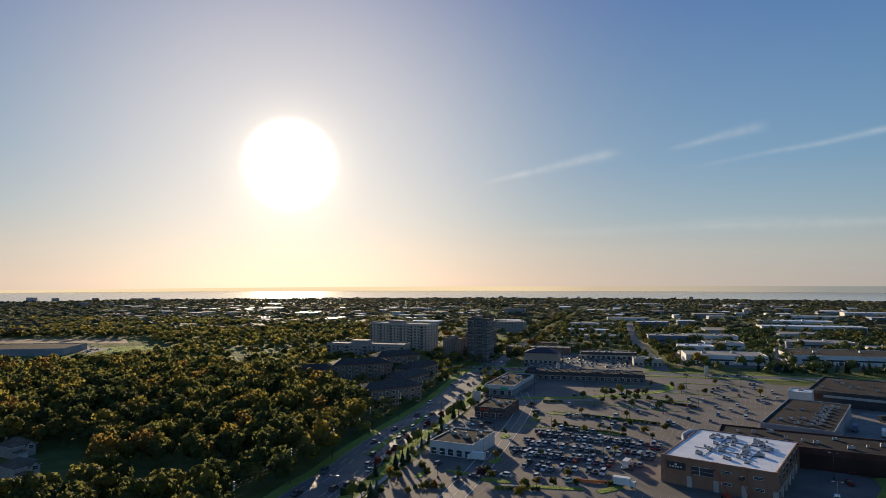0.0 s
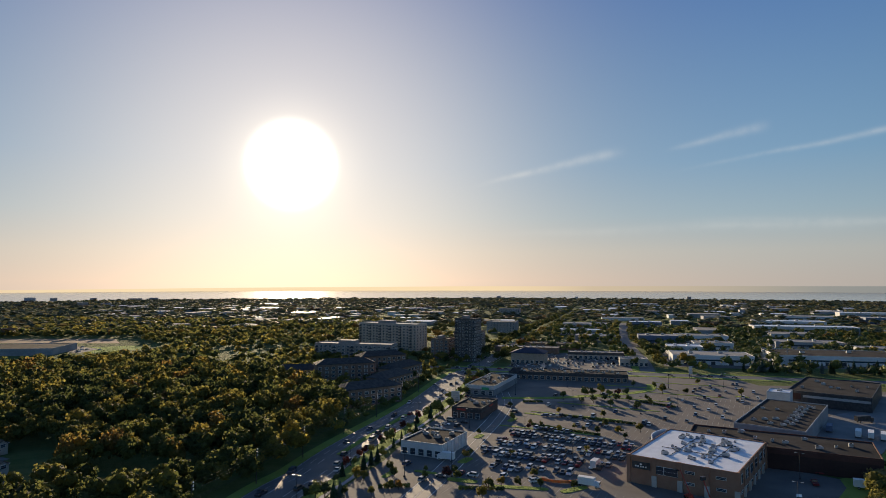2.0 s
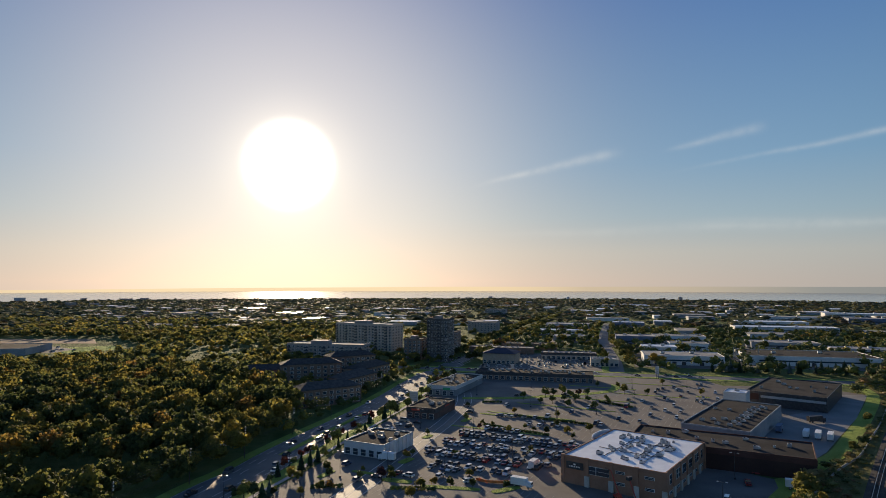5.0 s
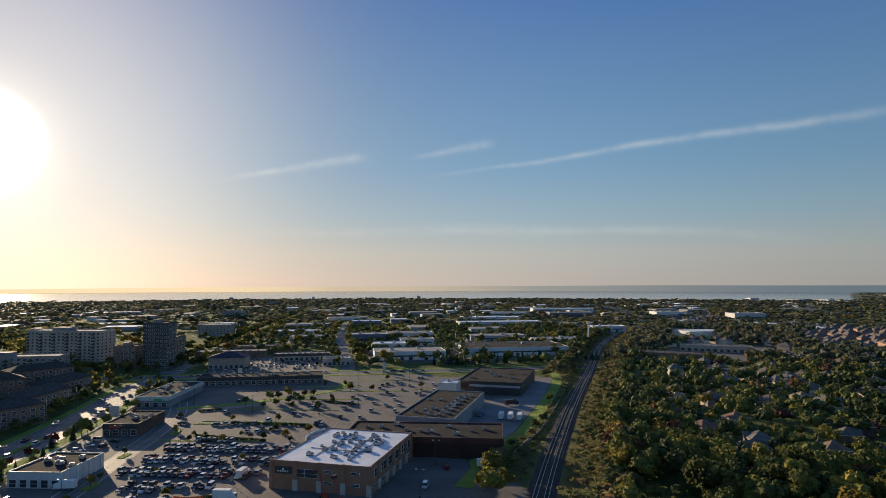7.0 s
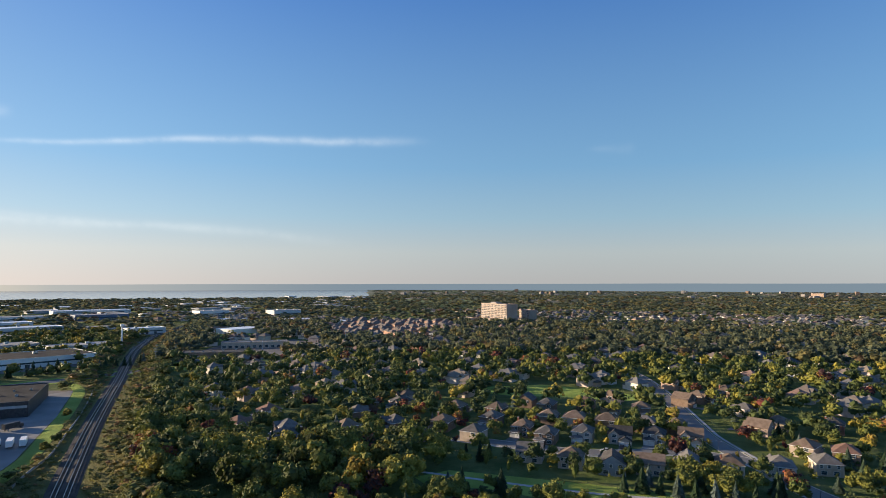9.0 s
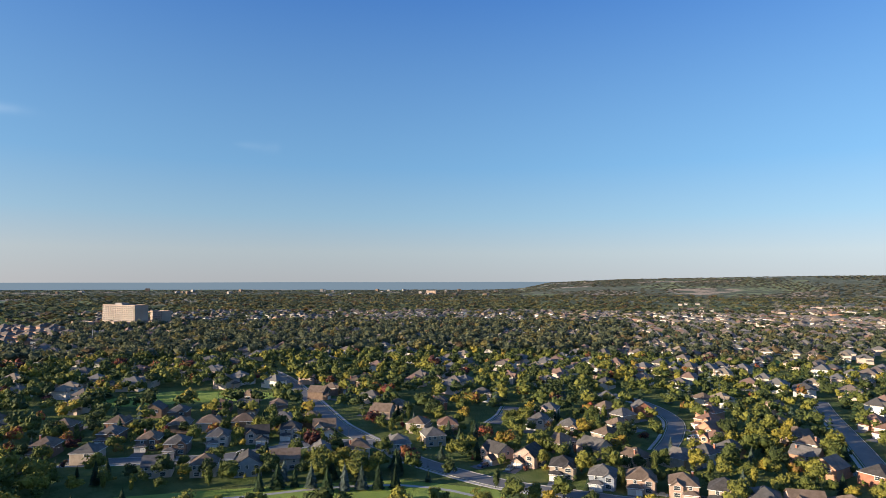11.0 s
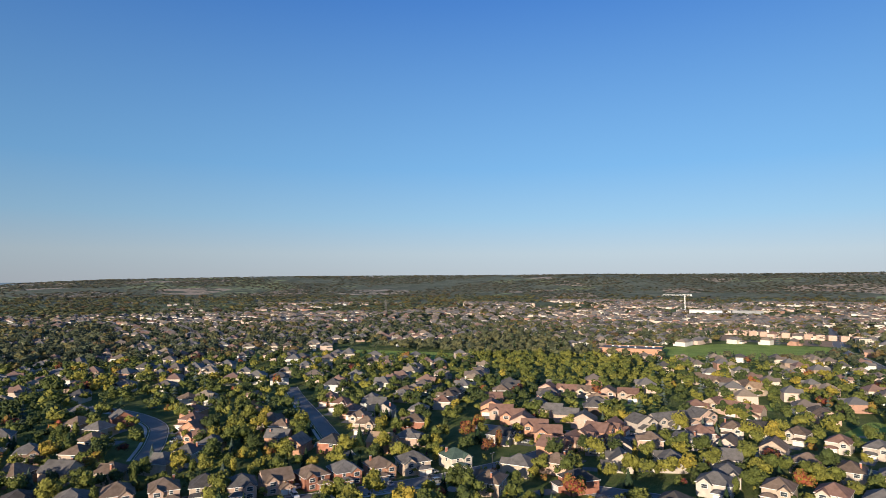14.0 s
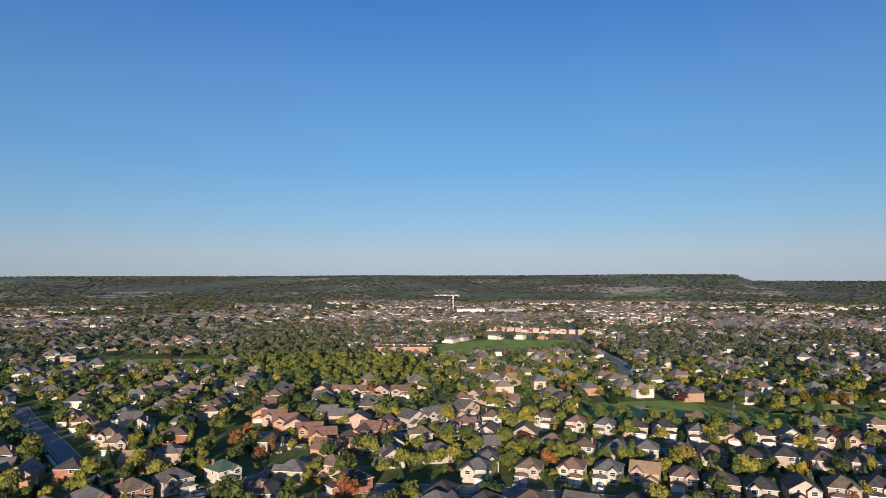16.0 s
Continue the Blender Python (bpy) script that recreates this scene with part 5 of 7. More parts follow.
def block(name, label, cx, cy, w, d, h, turn, wall_mat, roof_mat, parapet=0.6, band_mat=None, category="building", group=""):
    """A flat-roofed building: walls, roof deck, parapet, and a coloured fascia where it has one."""
    t = thing(name, pose(cx, cy, 0, 0, 0, turn), label, category, group)
    s = Shape()
    s.box(0, 0, 0, w, d, h)
    part("wall", s, [wall_mat], t)
    s = Shape()
    s.box(0, 0, h, w - 0.7, d - 0.7, 0.12)
    part("roof", s, [roof_mat], t)
    if parapet:
        s = Shape()
        for x, y, a, b in ((0, -d / 2 + .15, w, .34), (0, d / 2 - .15, w, .34), (-w / 2 + .15, 0, .34, d - .62), (w / 2 - .15, 0, .34, d - .62)):
            s.box(x, y, h - 0.02, a, b, parapet)
        part("parapet", s, [band_mat or wall_mat], t)
    if band_mat:
        s = Shape()
        s.box(0, -d / 2 - 0.06, h - 1.9, w + 0.2, 0.14, 1.88)
        s.box(w / 2 + 0.06, 0, h - 1.9, 0.14, d, 1.88)
        s.box(-w / 2 - 0.06, 0, h - 1.9, 0.14, d, 1.88)
        part("fascia", s, [band_mat], t)
    return t


# the brick gym with the white roof
GT = -37.0
gym = block("gym", "brown brick gym with white membrane roof", 112.6, 243.7, 36.5, 48, 11.5, GT, GYMBRICK, ROOF_WHITE, 0.55)
for x, y, a, b, h, m in [(x, -24.0, 1.3, 0.7, 12.2, 0) for x in (-18.2, -9, -0.2, 8.6, 18.2)] + [(18.25, y, 0.7, 1.3, 11.9, 0) for y in (-15.5, -7.7, 0, 7.7, 15.5, 23.2)] + \
        [(x, -24.15, 1.7, 0.9, 4.6, 1) for x in (-9, -0.2, 8.6, 18.0)] + [(18.4, y, 0.8, 1.7, 4.2, 1) for y in (-15.5, -7.7, 0, 7.7, 15.5)]:
    s = Shape()
    s.box(x, y, 0, a, b, h)
    part("pier" if m else "pilaster", s, [STONE if m else GYMBRICK], gym, "pale stone base pier" if m else "")
big, low = window_mesh(2.6, 3.2), window_mesh(3.0, 1.0)
for x in (-6.7, -3.9, -1.9):
    place("window", big, gym, x - 0.4, -24.0, 5.6)
for x in (3.0, 13.0):
    place("window", low, gym, x, -24.0, 8.0), place("window", low, gym, x, -24.0, 3.4)
tall = window_mesh(1.9, 3.6)
for y in (-19, -12, -9.6, -4.6, -2.6, 3, 5, 11, 13.5, 19):
    place("window", tall, gym, 18.25, y, 6.2, 90)
for y in (-19, -11, -4, 4, 11, 19):
    place("window", low, gym, 18.25, y, 2.2, 90)
s = Shape()
s.box(0, -0.12, 0, 6.4, 0.24, 3.0, 0)
o = part("sign", s, [METAL_DARK], gym, "dark sign panel with pale plain marks")
o.matrix_basis = pose(-13.6, -24.05, 6.6)
for x, z, w_, h_ in ((-1.9, 0.8, 0.55, .6), (-1.0, 0.8, 0.55, .6), (-0.1, 0.8, 0.55, .6), (0.8, 0.8, 0.55, .6), (1.7, 0.8, 0.55, .6), (0, 1.7, .8, .7)):
    s = Shape()
    s.box(x, -0.27, z, w_, 0.06, h_)
    part("mark", s, [FRAME], o)
s = Shape()                                   # curved white parapet over the entrance
for k in range(10):
    a0, a1 = radians(20 + 14 * k), radians(20 + 14 * (k + 1))
    p, q = (-17.9 - 3.2 * math.sin(a0), 12 - 9 * math.cos(a0)), (-17.9 - 3.2 * math.sin(a1), 12 - 9 * math.cos(a1))
    s.prism([p, q, (q[0] + .4, q[1]), (p[0] + .4, p[1])], 0, 12.6)
part("entrance_drum", s, [ROOF_WHITE], gym, "curved pale entrance wall")
c, q = math.cos(radians(GT)), math.sin(radians(GT))
for k in range(34):
    x, y = float(rng.uniform(-12, 14)), float(rng.uniform(-18, 19))
    if abs(x) < 2.5 and k % 2:
        x += 6
    rooftop_unit(112.6 + x * c - y * q, 243.7 + x * q + y * c, 9.90, GT + float(rng.choice([0, 90])), float(rng.uniform(0.45, 0.95)))
s = Shape()
for x0, y0, x1, y1 in ((-12, -6, 12, -7), (-6, -16, -5, 16), (4, -12, 4.5, 14), (-6, 8, 12, 9), (8, -15, 9, 12)):
    s.tube((x0, y0, 11.8), (x1, y1, 11.8), 0.14, 0.14, 6)
o = part("roof_pipe", s, [METAL_DARK], gym, "dark pipes across the roof")
gym.scale = (1.04, 1.05, 0.85)


def shops(name, cx, cy, w, d, h, turn, wall, roof, label, fascia=None, units=6, front=None, k=0.8):
    t = block(name, label, cx, cy, w, d, h, turn, wall, roof, 0.6, fascia, "shop")
    co, si = math.cos(radians(turn)), math.sin(radians(turn))
    for i in range(units):
        x, y = (i + .5) / units * w * 0.86 - w * 0.43 + float(rng.uniform(-1, 1)), float(rng.uniform(-0.3, 0.3)) * d
        rooftop_unit(cx + x * co - y * si, cy + x * si + y * co, h + 0.12, turn + float(rng.choice([0, 90])), float(rng.uniform(k * .7, k * 1.2)))
    if front:
        n = int(w // front)
        pane = window_mesh(front * 0.62, min(2.6, h * 0.5), "shop_window")
        for i in range(n):
            place("shop_window", pane, t, (i + .5) * w / n - w / 2, -d / 2 - (0.14 if fascia else 0), 0.3)
    return t


shops("department_store", 153.2, 262.5, 69, 28, 8, -28.0, REDCLAD, ROOF_DARK, "long dark-roofed store with brown fascia", BROWNBAND, 10)
shops("department_store", 186, 318, 30, 76, 7.4, -38, GREYCLAD, ROOF_DARK, "dark-roofed mall wing with pale walls", None, 5)
for k in range(18):
    x, y = (4.5 + 3.0 * (k % 2) if k < 14 else -9 + 4 * (k % 3)), -30 + 4.2 * (k % 14)
    co, si = math.cos(radians(-38)), math.sin(radians(-38))
    rooftop_unit(186 + x * co - y * si, 318 + x * si + y * co, 7.53, -38, 0.8)
mall3 = shops("department_store", 260.3, 394, 43, 66, 8, -39, METAL_DARK, ROOF_DARK, "dark-roofed store with grey band", None, 8)
s = Shape()
s.box(4, -33.1, 5.0, 34, 0.2, 1.4)
part("wall_band", s, [GREYCLAD], mall3, "pale grey wall band")
s = Shape()
s.box(-17.5, -33.15, 3.6, 7, 0.3, 3.6)
part("entrance_panel", s, [REDCLAD], mall3, "dull red entrance panel")
shops("mall_porch", 211, 368, 12, 14, 10, -35, WHITE, ROOF_WHITE, "white entrance tower of the mall", None, 1)
bank = shops("branch_shop", 9, 280, 20, 26, 5.4, -26, WHITE, ROOF_DARK, "small white flat-roofed shop by the road", None, 7, 4.0)
for k in range(7):
    s = Shape()
    s.box(10.1, -11 + 3.7 * k, 0, 0.4, 1.4, 5.8)
    part("pilaster", s, [WHITE], bank)
diner = shops("restaurant", 31, 355, 17, 30, 5.5, -22, surface("diner_brown", (.10, .06, .05), (.16, .10, .08), .4), ROOF_DARK, "dark restaurant with red trim", METAL_DARK, 7, 4.0)
s = Shape()
s.box(-3, -15.25, 4.2, 5.0, 0.16, 1.0)
s.box(8.75, 2, 4.4, 0.16, 7.0, 0.8)
part("trim", s, [REDPAINT], diner, "red trim panels")
strip = shops("shopping_strip", 47, 436, 20, 56, 6, -22, GREYCLAD, ROOF_DARK, "grey shopping strip with dark roof", WHITE, 12, 4.2)
s = Shape()
s.box(0, 0, 0, 5.0, 0.25, 1.5)
o = part("sign", s, [GREENSIGN], strip, "green illuminated sign panel")
o.matrix_basis = pose(4, -28.4, 3.8)
shops("shopping_strip", 108, 478, 88, 20, 5.5, -14, WALLS["brown brick"], ROOF_DARK, "long low shopping strip with dark roof", METAL_DARK, 22, 4.4)
shops("office_building", 92, 575, 30, 22, 9, -18, WALLS["tan brick"], ROOFS["dark"], "yellowish brick building with navy hipped roof", None, 0, 4)
s = Shape()
s.hip(0, 0, 30, 22, 9.6, 4.0, 1.0)
o = part("hipped_roof", s, [surface("roof_navy", (.03, .035, .06), (.05, .055, .085), .4)], bpy.data.objects["office_building"])
shops("shopping_strip", 160, 603, 52, 16, 6, -12, WALLS["tan brick"], ROOF_GREY, "pale shopping strip with shingled front", METAL_DARK, 8, 4.4)
shops("restaurant", 182, 556, 24, 18, 6, -12, WALLS["cream stucco"], ROOF_GREY, "low pale restaurant with several roof units", None, 8, 4.0)
shops("shopping_strip", 100, 652, 66, 18, 6, -14, WALLS["brown brick"], ROOF_GREY, "long brown shopping strip", None, 8)
shops("shopping_strip", 134, 690, 60, 20, 6, -14, WALLS["brown brick"], ROOF_DARK, "long brown shopping strip", None, 6)

# large sheds of the industrial estate
SHEDS = ((203, 892, 70, 26, 5.5, WHITE, ROOF_WHITE), (265, 735, 44, 28, 11, BLUECLAD, ROOF_GREY), (262, 646, 34, 24, 8, WHITE, ROOF_WHITE), (258, 574, 68, 36, 8, WHITE, ROOF_GREY), (535, 905, 136, 34, 9, WHITE, ROOF_WHITE),
         (372, 576, 108, 58, 8, WHITE, ROOF_DARK), (920, 1295, 150, 40, 8, WHITE, ROOF_WHITE), (588, 1040, 106, 36, 8, WHITE, ROOF_WHITE), (240, 1000, 68, 30, 7, GREYCLAD, ROOF_GREY), (343, 1020, 50, 30, 8, BLUECLAD, ROOF_WHITE),
         (310, 690, 40, 26, 7, WHITE, ROOF_GREY), (330, 770, 60, 30, 8, WHITE, ROOF_GREY), (420, 700, 70, 34, 7, GREYCLAD, ROOF_GREY), (205, 790, 50, 26, 6, GREYCLAD, ROOF_GREY), (470, 640, 60, 30, 6, WHITE, ROOF_GREY),
         (800, 1090, 90, 40, 10, BLUECLAD, ROOF_GREY), (700, 1180, 100, 44, 8, WHITE, ROOF_GREY), (980, 1000, 60, 40, 12, WHITE, ROOF_GREY), (640, 760, 50, 24, 8, WHITE, ROOF_WHITE), (1040, 860, 60, 36, 14, WHITE, ROOF_GREY))
for k, (x, y, w, d, h, a, b) in enumerate(SHEDS):
    co, si = math.cos(radians(-14 if x < 600 else -20)), math.sin(radians(-14 if x < 600 else -20))
    sheet("loading_yard", [(x + u * co - v * si, y + u * si + v * co) for u, v in ((-w / 2 - 9, -d / 2 - 20), (w / 2 + 12, -d / 2 - 20), (w / 2 + 12, d / 2 + 9), (-w / 2 - 9, d / 2 + 9))], 0.02 + 0.003 * k, ASPHALT, "asphalt loading yard round the shed")
    t = block("warehouse", "large flat-roofed industrial shed", x, y, w, d, h, -14 if x < 600 else -20, a, b, 0.5, None, "warehouse", "industrial sheds")
    s = Shape()
    s.box(0, -d / 2 - 0.05, h * 0.42, w * 0.82, 0.1, 1.3)
    s.box(w / 2 + 0.05, 0, h * 0.42, 0.1, d * 0.6, 1.3)
    part("window_band", s, [PANE], t, "dark strip of windows")
    for i in range(4):
        s = Shape()
        s.box((-0.34 + 0.17 * i + 0.05 * (i % 2)) * w, -d / 2 - 0.06, 0, 3.6, 0.12, min(3.0, h * 0.4))
        part("dock_door", s, [METAL_DARK], t)
    for i in range(2):
        rooftop_unit(x + (-0.25 + 0.4 * i) * w, y + 2, h + 0.12, -14, 1.3)
n = 0
SP = scattered(-900, 2300, 620, 3000, 96)
for x, y in SP:
    b, r = bearing(np.array([[x, y]]))[0], math.hypot(x - 54, y)
    far = (b > 5 and b < 56) and 760 < r < 3000 or (b > 330 or b < 6) and 1050 < r < 3000
    if not far or east_of_rails(np.array([[x, y]]))[0] and r < 900 or n > 165 or rng.uniform() < 0.42 or any(abs(x - q[0]) < q[2] * .5 + 50 and abs(y - q[1]) < q[3] * .5 + 45 for q in SHEDS):
        continue
    if line_gap([(x, y)], [tuple(k) for k in ARTERIAL])[0] < 45 or line_gap([(x, y)], [tuple(k) for k in RAILWAY])[0] < 70 or inside([(x, y)], WOOD_N)[0] or (4 < b < 14 and r < 700):
        continue
    n += 1
    w, d = float(rng.uniform(24, 78)), float(rng.uniform(20, 40))
    block("warehouse", "flat-roofed industrial shed in the distance", float(x), float(y), w, d, float(rng.uniform(4.5, 7.5)), -16 + float(rng.choice([0, 0, 90, 6])), WHITE if rng.uniform() < .45 else GREYCLAD, ROOF_WHITE if rng.uniform() < .45 else ROOF_GREY, 0, None, "warehouse", "industrial sheds")


def apartments(name, label, cx, cy, w, d, floors, turn, wall, roof=ROOF_GREY, bays=4.4, storey=3.0, sides=(-1,), pane=None, balcony=0, pent=True):
    h = floors * storey + 0.8
    t = block(name, label, cx, cy, w, d, h, turn, wall, roof, 0.8, None, "apartment building")
    pane = pane or window_mesh(bays * 0.5, storey * 0.52)
    n = int(w // bays)
    for sd in sides:
        for f in range(floors):
            for i in range(n):
                place("window", pane, t, ((i + .5) * w / n - w / 2) * (1 if sd < 0 else -1), sd * d / 2, 0.8 + f * storey, 0 if sd < 0 else 180)
    m = int(d // bays) if cy < 800 and cx < 800 else 0
    for f in range(floors):
        for i in range(m):
            place("window", pane, t, w / 2, (i + .5) * d / m - d / 2, 0.8 + f * storey, 90)
    if balcony:
        s = Shape()
        s.box(0, -0.75, 0, bays * 0.9, 1.5, 0.18)
        s.box(0, -1.45, 0.18, bays * 0.9, 0.08, 0.95)
        bal = s.mesh("balcony", [METAL_DARK])
        for f in range(1, floors):
            for i in range(0, n, balcony):
                place("balcony", bal, t, (i + .5) * w / n - w / 2, -d / 2 - 0.1, f * storey + 0.4)
    if pent:
        s = Shape()
        s.box(-w * .1, 0, h, w * 0.22, d * 0.5, 3.2)
        part("penthouse", s, [APT_GREY], t)
    return t


apartments("apartment_building", "six-storey grey apartment block with pale parapet", -70, 588, 76, 20, 5, -14, APT_GREY, balcony=4)
apartments("apartment_building", "tall pale apartment slab with stacked balconies", -44, 690, 76, 22, 9, -30, APT_TAN, balcony=3)
apartments("apartment_tower", "dark unfinished concrete apartment tower", 36, 588, 20, 20, 12, -20, TOWERWRAP, ROOF_DARK, 3.2, 3.2, balcony=3)
apartments("apartment_building", "brown mid-rise beside the tower", 40, 648, 22, 40, 7, -20, WALLS["brown brick"], ROOF_DARK, 4.0, balcony=2)
apartments("apartment_building", "brown mid-rise with balconies", 12, 606, 18, 20, 6, -20, WALLS["brown brick"], ROOF_DARK, 4.0)
for x, y, w, tn, fl in ((-34, 384, 40, 34, 3), (-24, 430, 36, 62, 3), (-62, 470, 44, 20, 4), (-20, 476, 40, 62, 3), (-100, 480, 36, 15, 2), (-40, 520, 40, 30, 4)):
    t = apartments("low_apartments", "brown low-rise apartments under a pitched roof", x, y, w, 15, fl, tn, WALLS["brown brick"], ROOF_DARK, 4.4, 3.0, (-1,), None, 0, False)
    s = Shape()
    s.hip(0, 0, w, 15, fl * 3 + 1.4, 3.6, 0.6)
    part("pitched_roof", s, [ROOFS["dark"]], t)
apartments("apartment_building", "brown mid-rise block by the main road", 98, 900, 42, 24, 5, -18, APT_GREY, ROOF_GREY, 4.2, pent=False)
apartments("apartment_building", "grey slab block in the distance", 152, 1310, 44, 20, 5, -16, APT_GREY, ROOF_GREY, 4.2, pent=False)
apartments("care_home", "large salmon-coloured residence with stepped wings", 1080, 405, 76, 24, 11, -122, surface("salmon_brick", (.36, .26, .20), (.45, .335, .26), .1), ROOF_GREY, 4.2, 3.0, pane=window_mesh(2.9, 1.9))
for x, y, w, fl, tn in ((1040, 450, 34, 3, -128), (1050, 410, 30, 3, -128), (1066, 362, 36, 3, -128), (1124, 366, 34, 7, -128)):
    apartments("care_home_wing", "salmon-coloured wing of the residence", x, y, w, 16, fl, tn, bpy.data.materials["salmon_brick"], ROOF_GREY, 4.2, 3.0, pent=False)
shops("school", 305, -600, 56, 30, 9, 199, WALLS["orange brick"], ROOF_GREY, "orange brick school with flat roofs", None, 6, 6.0)
shops("school", 330, -596, 22, 24, 6, 199, WALLS["orange brick"], ROOF_GREY, "low orange brick school wing", None, 3, 6.0)
shops("white_hall", 480, -1420, 66, 40, 12, 199, WHITE, ROOF_GREY, "large white hall beyond the estates", None, 0)
shops("white_hall", 400, -1440, 60, 30, 12, 199, GREYCLAD, ROOF_GREY, "large grey hall beyond the estates", None, 0)
shops("chapel", 137, -849, 12, 18, 10, 199, WALLS["cream stucco"], ROOF_GREY, "tall cream building at the street's end", None, 0)
for i in range(12):
    q = Vector((300, -940)).lerp(Vector((150, -918)), i / 11)
    block("townhouse_block", "unfinished cream townhouses behind bare earth", q.x, q.y, 9.5, 12, 6.5, 199, WALLS["pinkish brick"], ROOFS["brown"], 0.3, None, "house", "townhouse row")

shops("plaza", 492, 462, 66, 24, 6, -47, WALLS["brown brick"], ROOFS["dark"], "low dark-roofed plaza beyond the railway", None, 6, 6.0)
shops("plaza", 580, 500, 70, 22, 6, -47, WALLS["tan brick"], ROOF_GREY, "long low plaza beyond the railway", None, 8, 6.0)
block("depot", "wide low grey building beside the field", -445, 645, 120, 56, 6.5, 8, GREYCLAD, ROOF_DARK, 0.6, None, "building")

# distant towns: slabs and towers over the trees
for x, y, w, h, m in ((-1500, 2260, 60, 24, 0), (-1420, 2270, 26, 20, 1), (-1290, 2300, 22, 19, 0), (-1150, 2330, 90, 16, 1), (-1080, 2330, 46, 20, 0), (-1010, 1750, 40, 26, 1), (-960, 1780, 30, 20, 0), (-640, 1900, 70, 14, 1), (-470, 1950, 70, 13, 0),
                      (236, 2520, 24, 24, 0), (150, 2560, 60, 14, 1), (90, 2540, 26, 14, 0), (300, 2600, 40, 12, 1), (330, 2050, 70, 16, 0), (1000, 2500, 30, 20, 1), (560, 2560, 20, 18, 0)):
    block("tower_block", "hazy apartment block on the horizon", x, y, w * 0.5, 20, h * 0.55, -15, APT_GREY if m else GREYCLAD, ROOF_GREY, 0, None, "apartment building", "distant blocks")
for k in range(46):
    b = radians(float(rng.uniform(56, 103)))
    r = float(rng.uniform(2900, 4300))
    block("tower_block", "hazy tower on the horizon", 54 + r * math.sin(b), r * math.cos(b), float(rng.uniform(8, 26)), 18, float(rng.choice([6, 7, 9, 12, 16])) * r / 3500, -60 + float(rng.uniform(-40, 40)), APT_GREY if k % 3 else WALLS["brown brick"], ROOF_GREY, 0, None, "apartment building", "distant blocks")
block("tower_block", "salmon slab block in the distance", 3420, -270, 54, 24, 20, 66, bpy.data.materials["salmon_brick"], ROOF_GREY, 0, None, "apartment building", "distant blocks")
for k in range(9):
    q = Vector((720, -1640)).lerp(Vector((1000, -1560)), k / 8)
    block("tower_block", "pale new apartment block beyond the estates", q.x + float(rng.uniform(-20, 20)), q.y, float(rng.uniform(8, 18)), 14, float(rng.choice([6, 7, 8, 12])), 30, WALLS["tan brick"], ROOF_GREY, 0, None, "apartment building", "distant blocks")

# ---- vehicles ----
def car_meshes(kind):
    body, glass = Shape(), Shape()
    L, Wd, H, nose, tail = {"sedan": (4.6, 1.8, 1.42, 1.25, 0.85), "suv": (4.7, 1.88, 1.70, 1.05, 0.15), "pickup": (5.6, 1.95, 1.80, 1.3, 2.2), "van": (5.2, 2.0, 2.2, 0.7, 0.1)}[kind]
    x0, x1, w, zb = -L / 2, L / 2, Wd / 2, H * 0.58
    side = [(x0, 0.32), (x1, 0.32), (x1 + .02, 0.62), (x1 - .25, zb - 0.06), (x1 - nose, zb), (x0 + tail, zb), (x0 + .04, zb - .05)]
    n = len(side)
    for s_, q in ((-1, 1), (1, -1)):
        p = [(x, s_ * w * (0.97 if z > zb - .1 else 1.0), z) for x, z in side]
        body.face(p if s_ < 0 else p[::-1])
    for i in range(n):
        (xa, za), (xb, zb_) = side[i], side[(i + 1) % n]
        wa, wb = w * (0.97 if za > zb - .1 else 1.0), w * (0.97 if zb_ > zb - .1 else 1.0)
        body.face([(xa, -wa, za), (xa, wa, za), (xb, wb, zb_), (xb, -wb, zb_)])
    f0, f1 = x1 - nose, x0 + tail
    t0, t1 = f0 - 0.75, f1 + (0.45 if kind != "pickup" else 0.12)
    if kind == "pickup":
        f1 = x0 + tail
    lo = [(f0, -w * .93), (f0, w * .93), (f1, w * .93), (f1, -w * .93)]
    up = [(t0, -w * .76), (t0, w * .76), (t1, w * .76), (t1, -w * .76)]
    for i in range(4):
        j = (i + 1) % 4
        glass.face([(*lo[j], zb), (*lo[i], zb), (*up[i], H - .05), (*up[j], H - .05)])
    body.prism(up[::-1], H - .06, H, 0, None, True)
    for k in (f0 - .35, (t0 + t1) / 2):
        for s_ in (-1, 1):
            body.tube((k, s_ * w * .90, zb), ((t0 + t1) / 2 * .2 + k * .8, s_ * w * .775, H - .04), .05, .05, 4)
    if kind == "pickup":
        body.box(x0 + tail / 2, 0, zb - .02, tail - .3, Wd * .8, .03)
    return body.mesh("body", [CARPAINT]), glass.mesh("glazing", [CARGLASS]), L, w


WHEEL = Shape()
WHEEL.tube((0, -.11, .33), (0, .11, .33), .33, .33, 10)
WHEEL.tube((0, -.125, .33), (0, .125, .33), .19, .19, 8, 1)
WHEEL = WHEEL.mesh("wheel", [TYRE, METAL])
CARS = {k: car_meshes(k) for k in ("sedan", "suv", "pickup", "van")}
CAR_LABEL = {"sedan": "parked saloon car with glossy paint", "suv": "tall family car with glossy paint", "pickup": "pickup truck with open load bed", "van": "tall panel van with plain sides"}


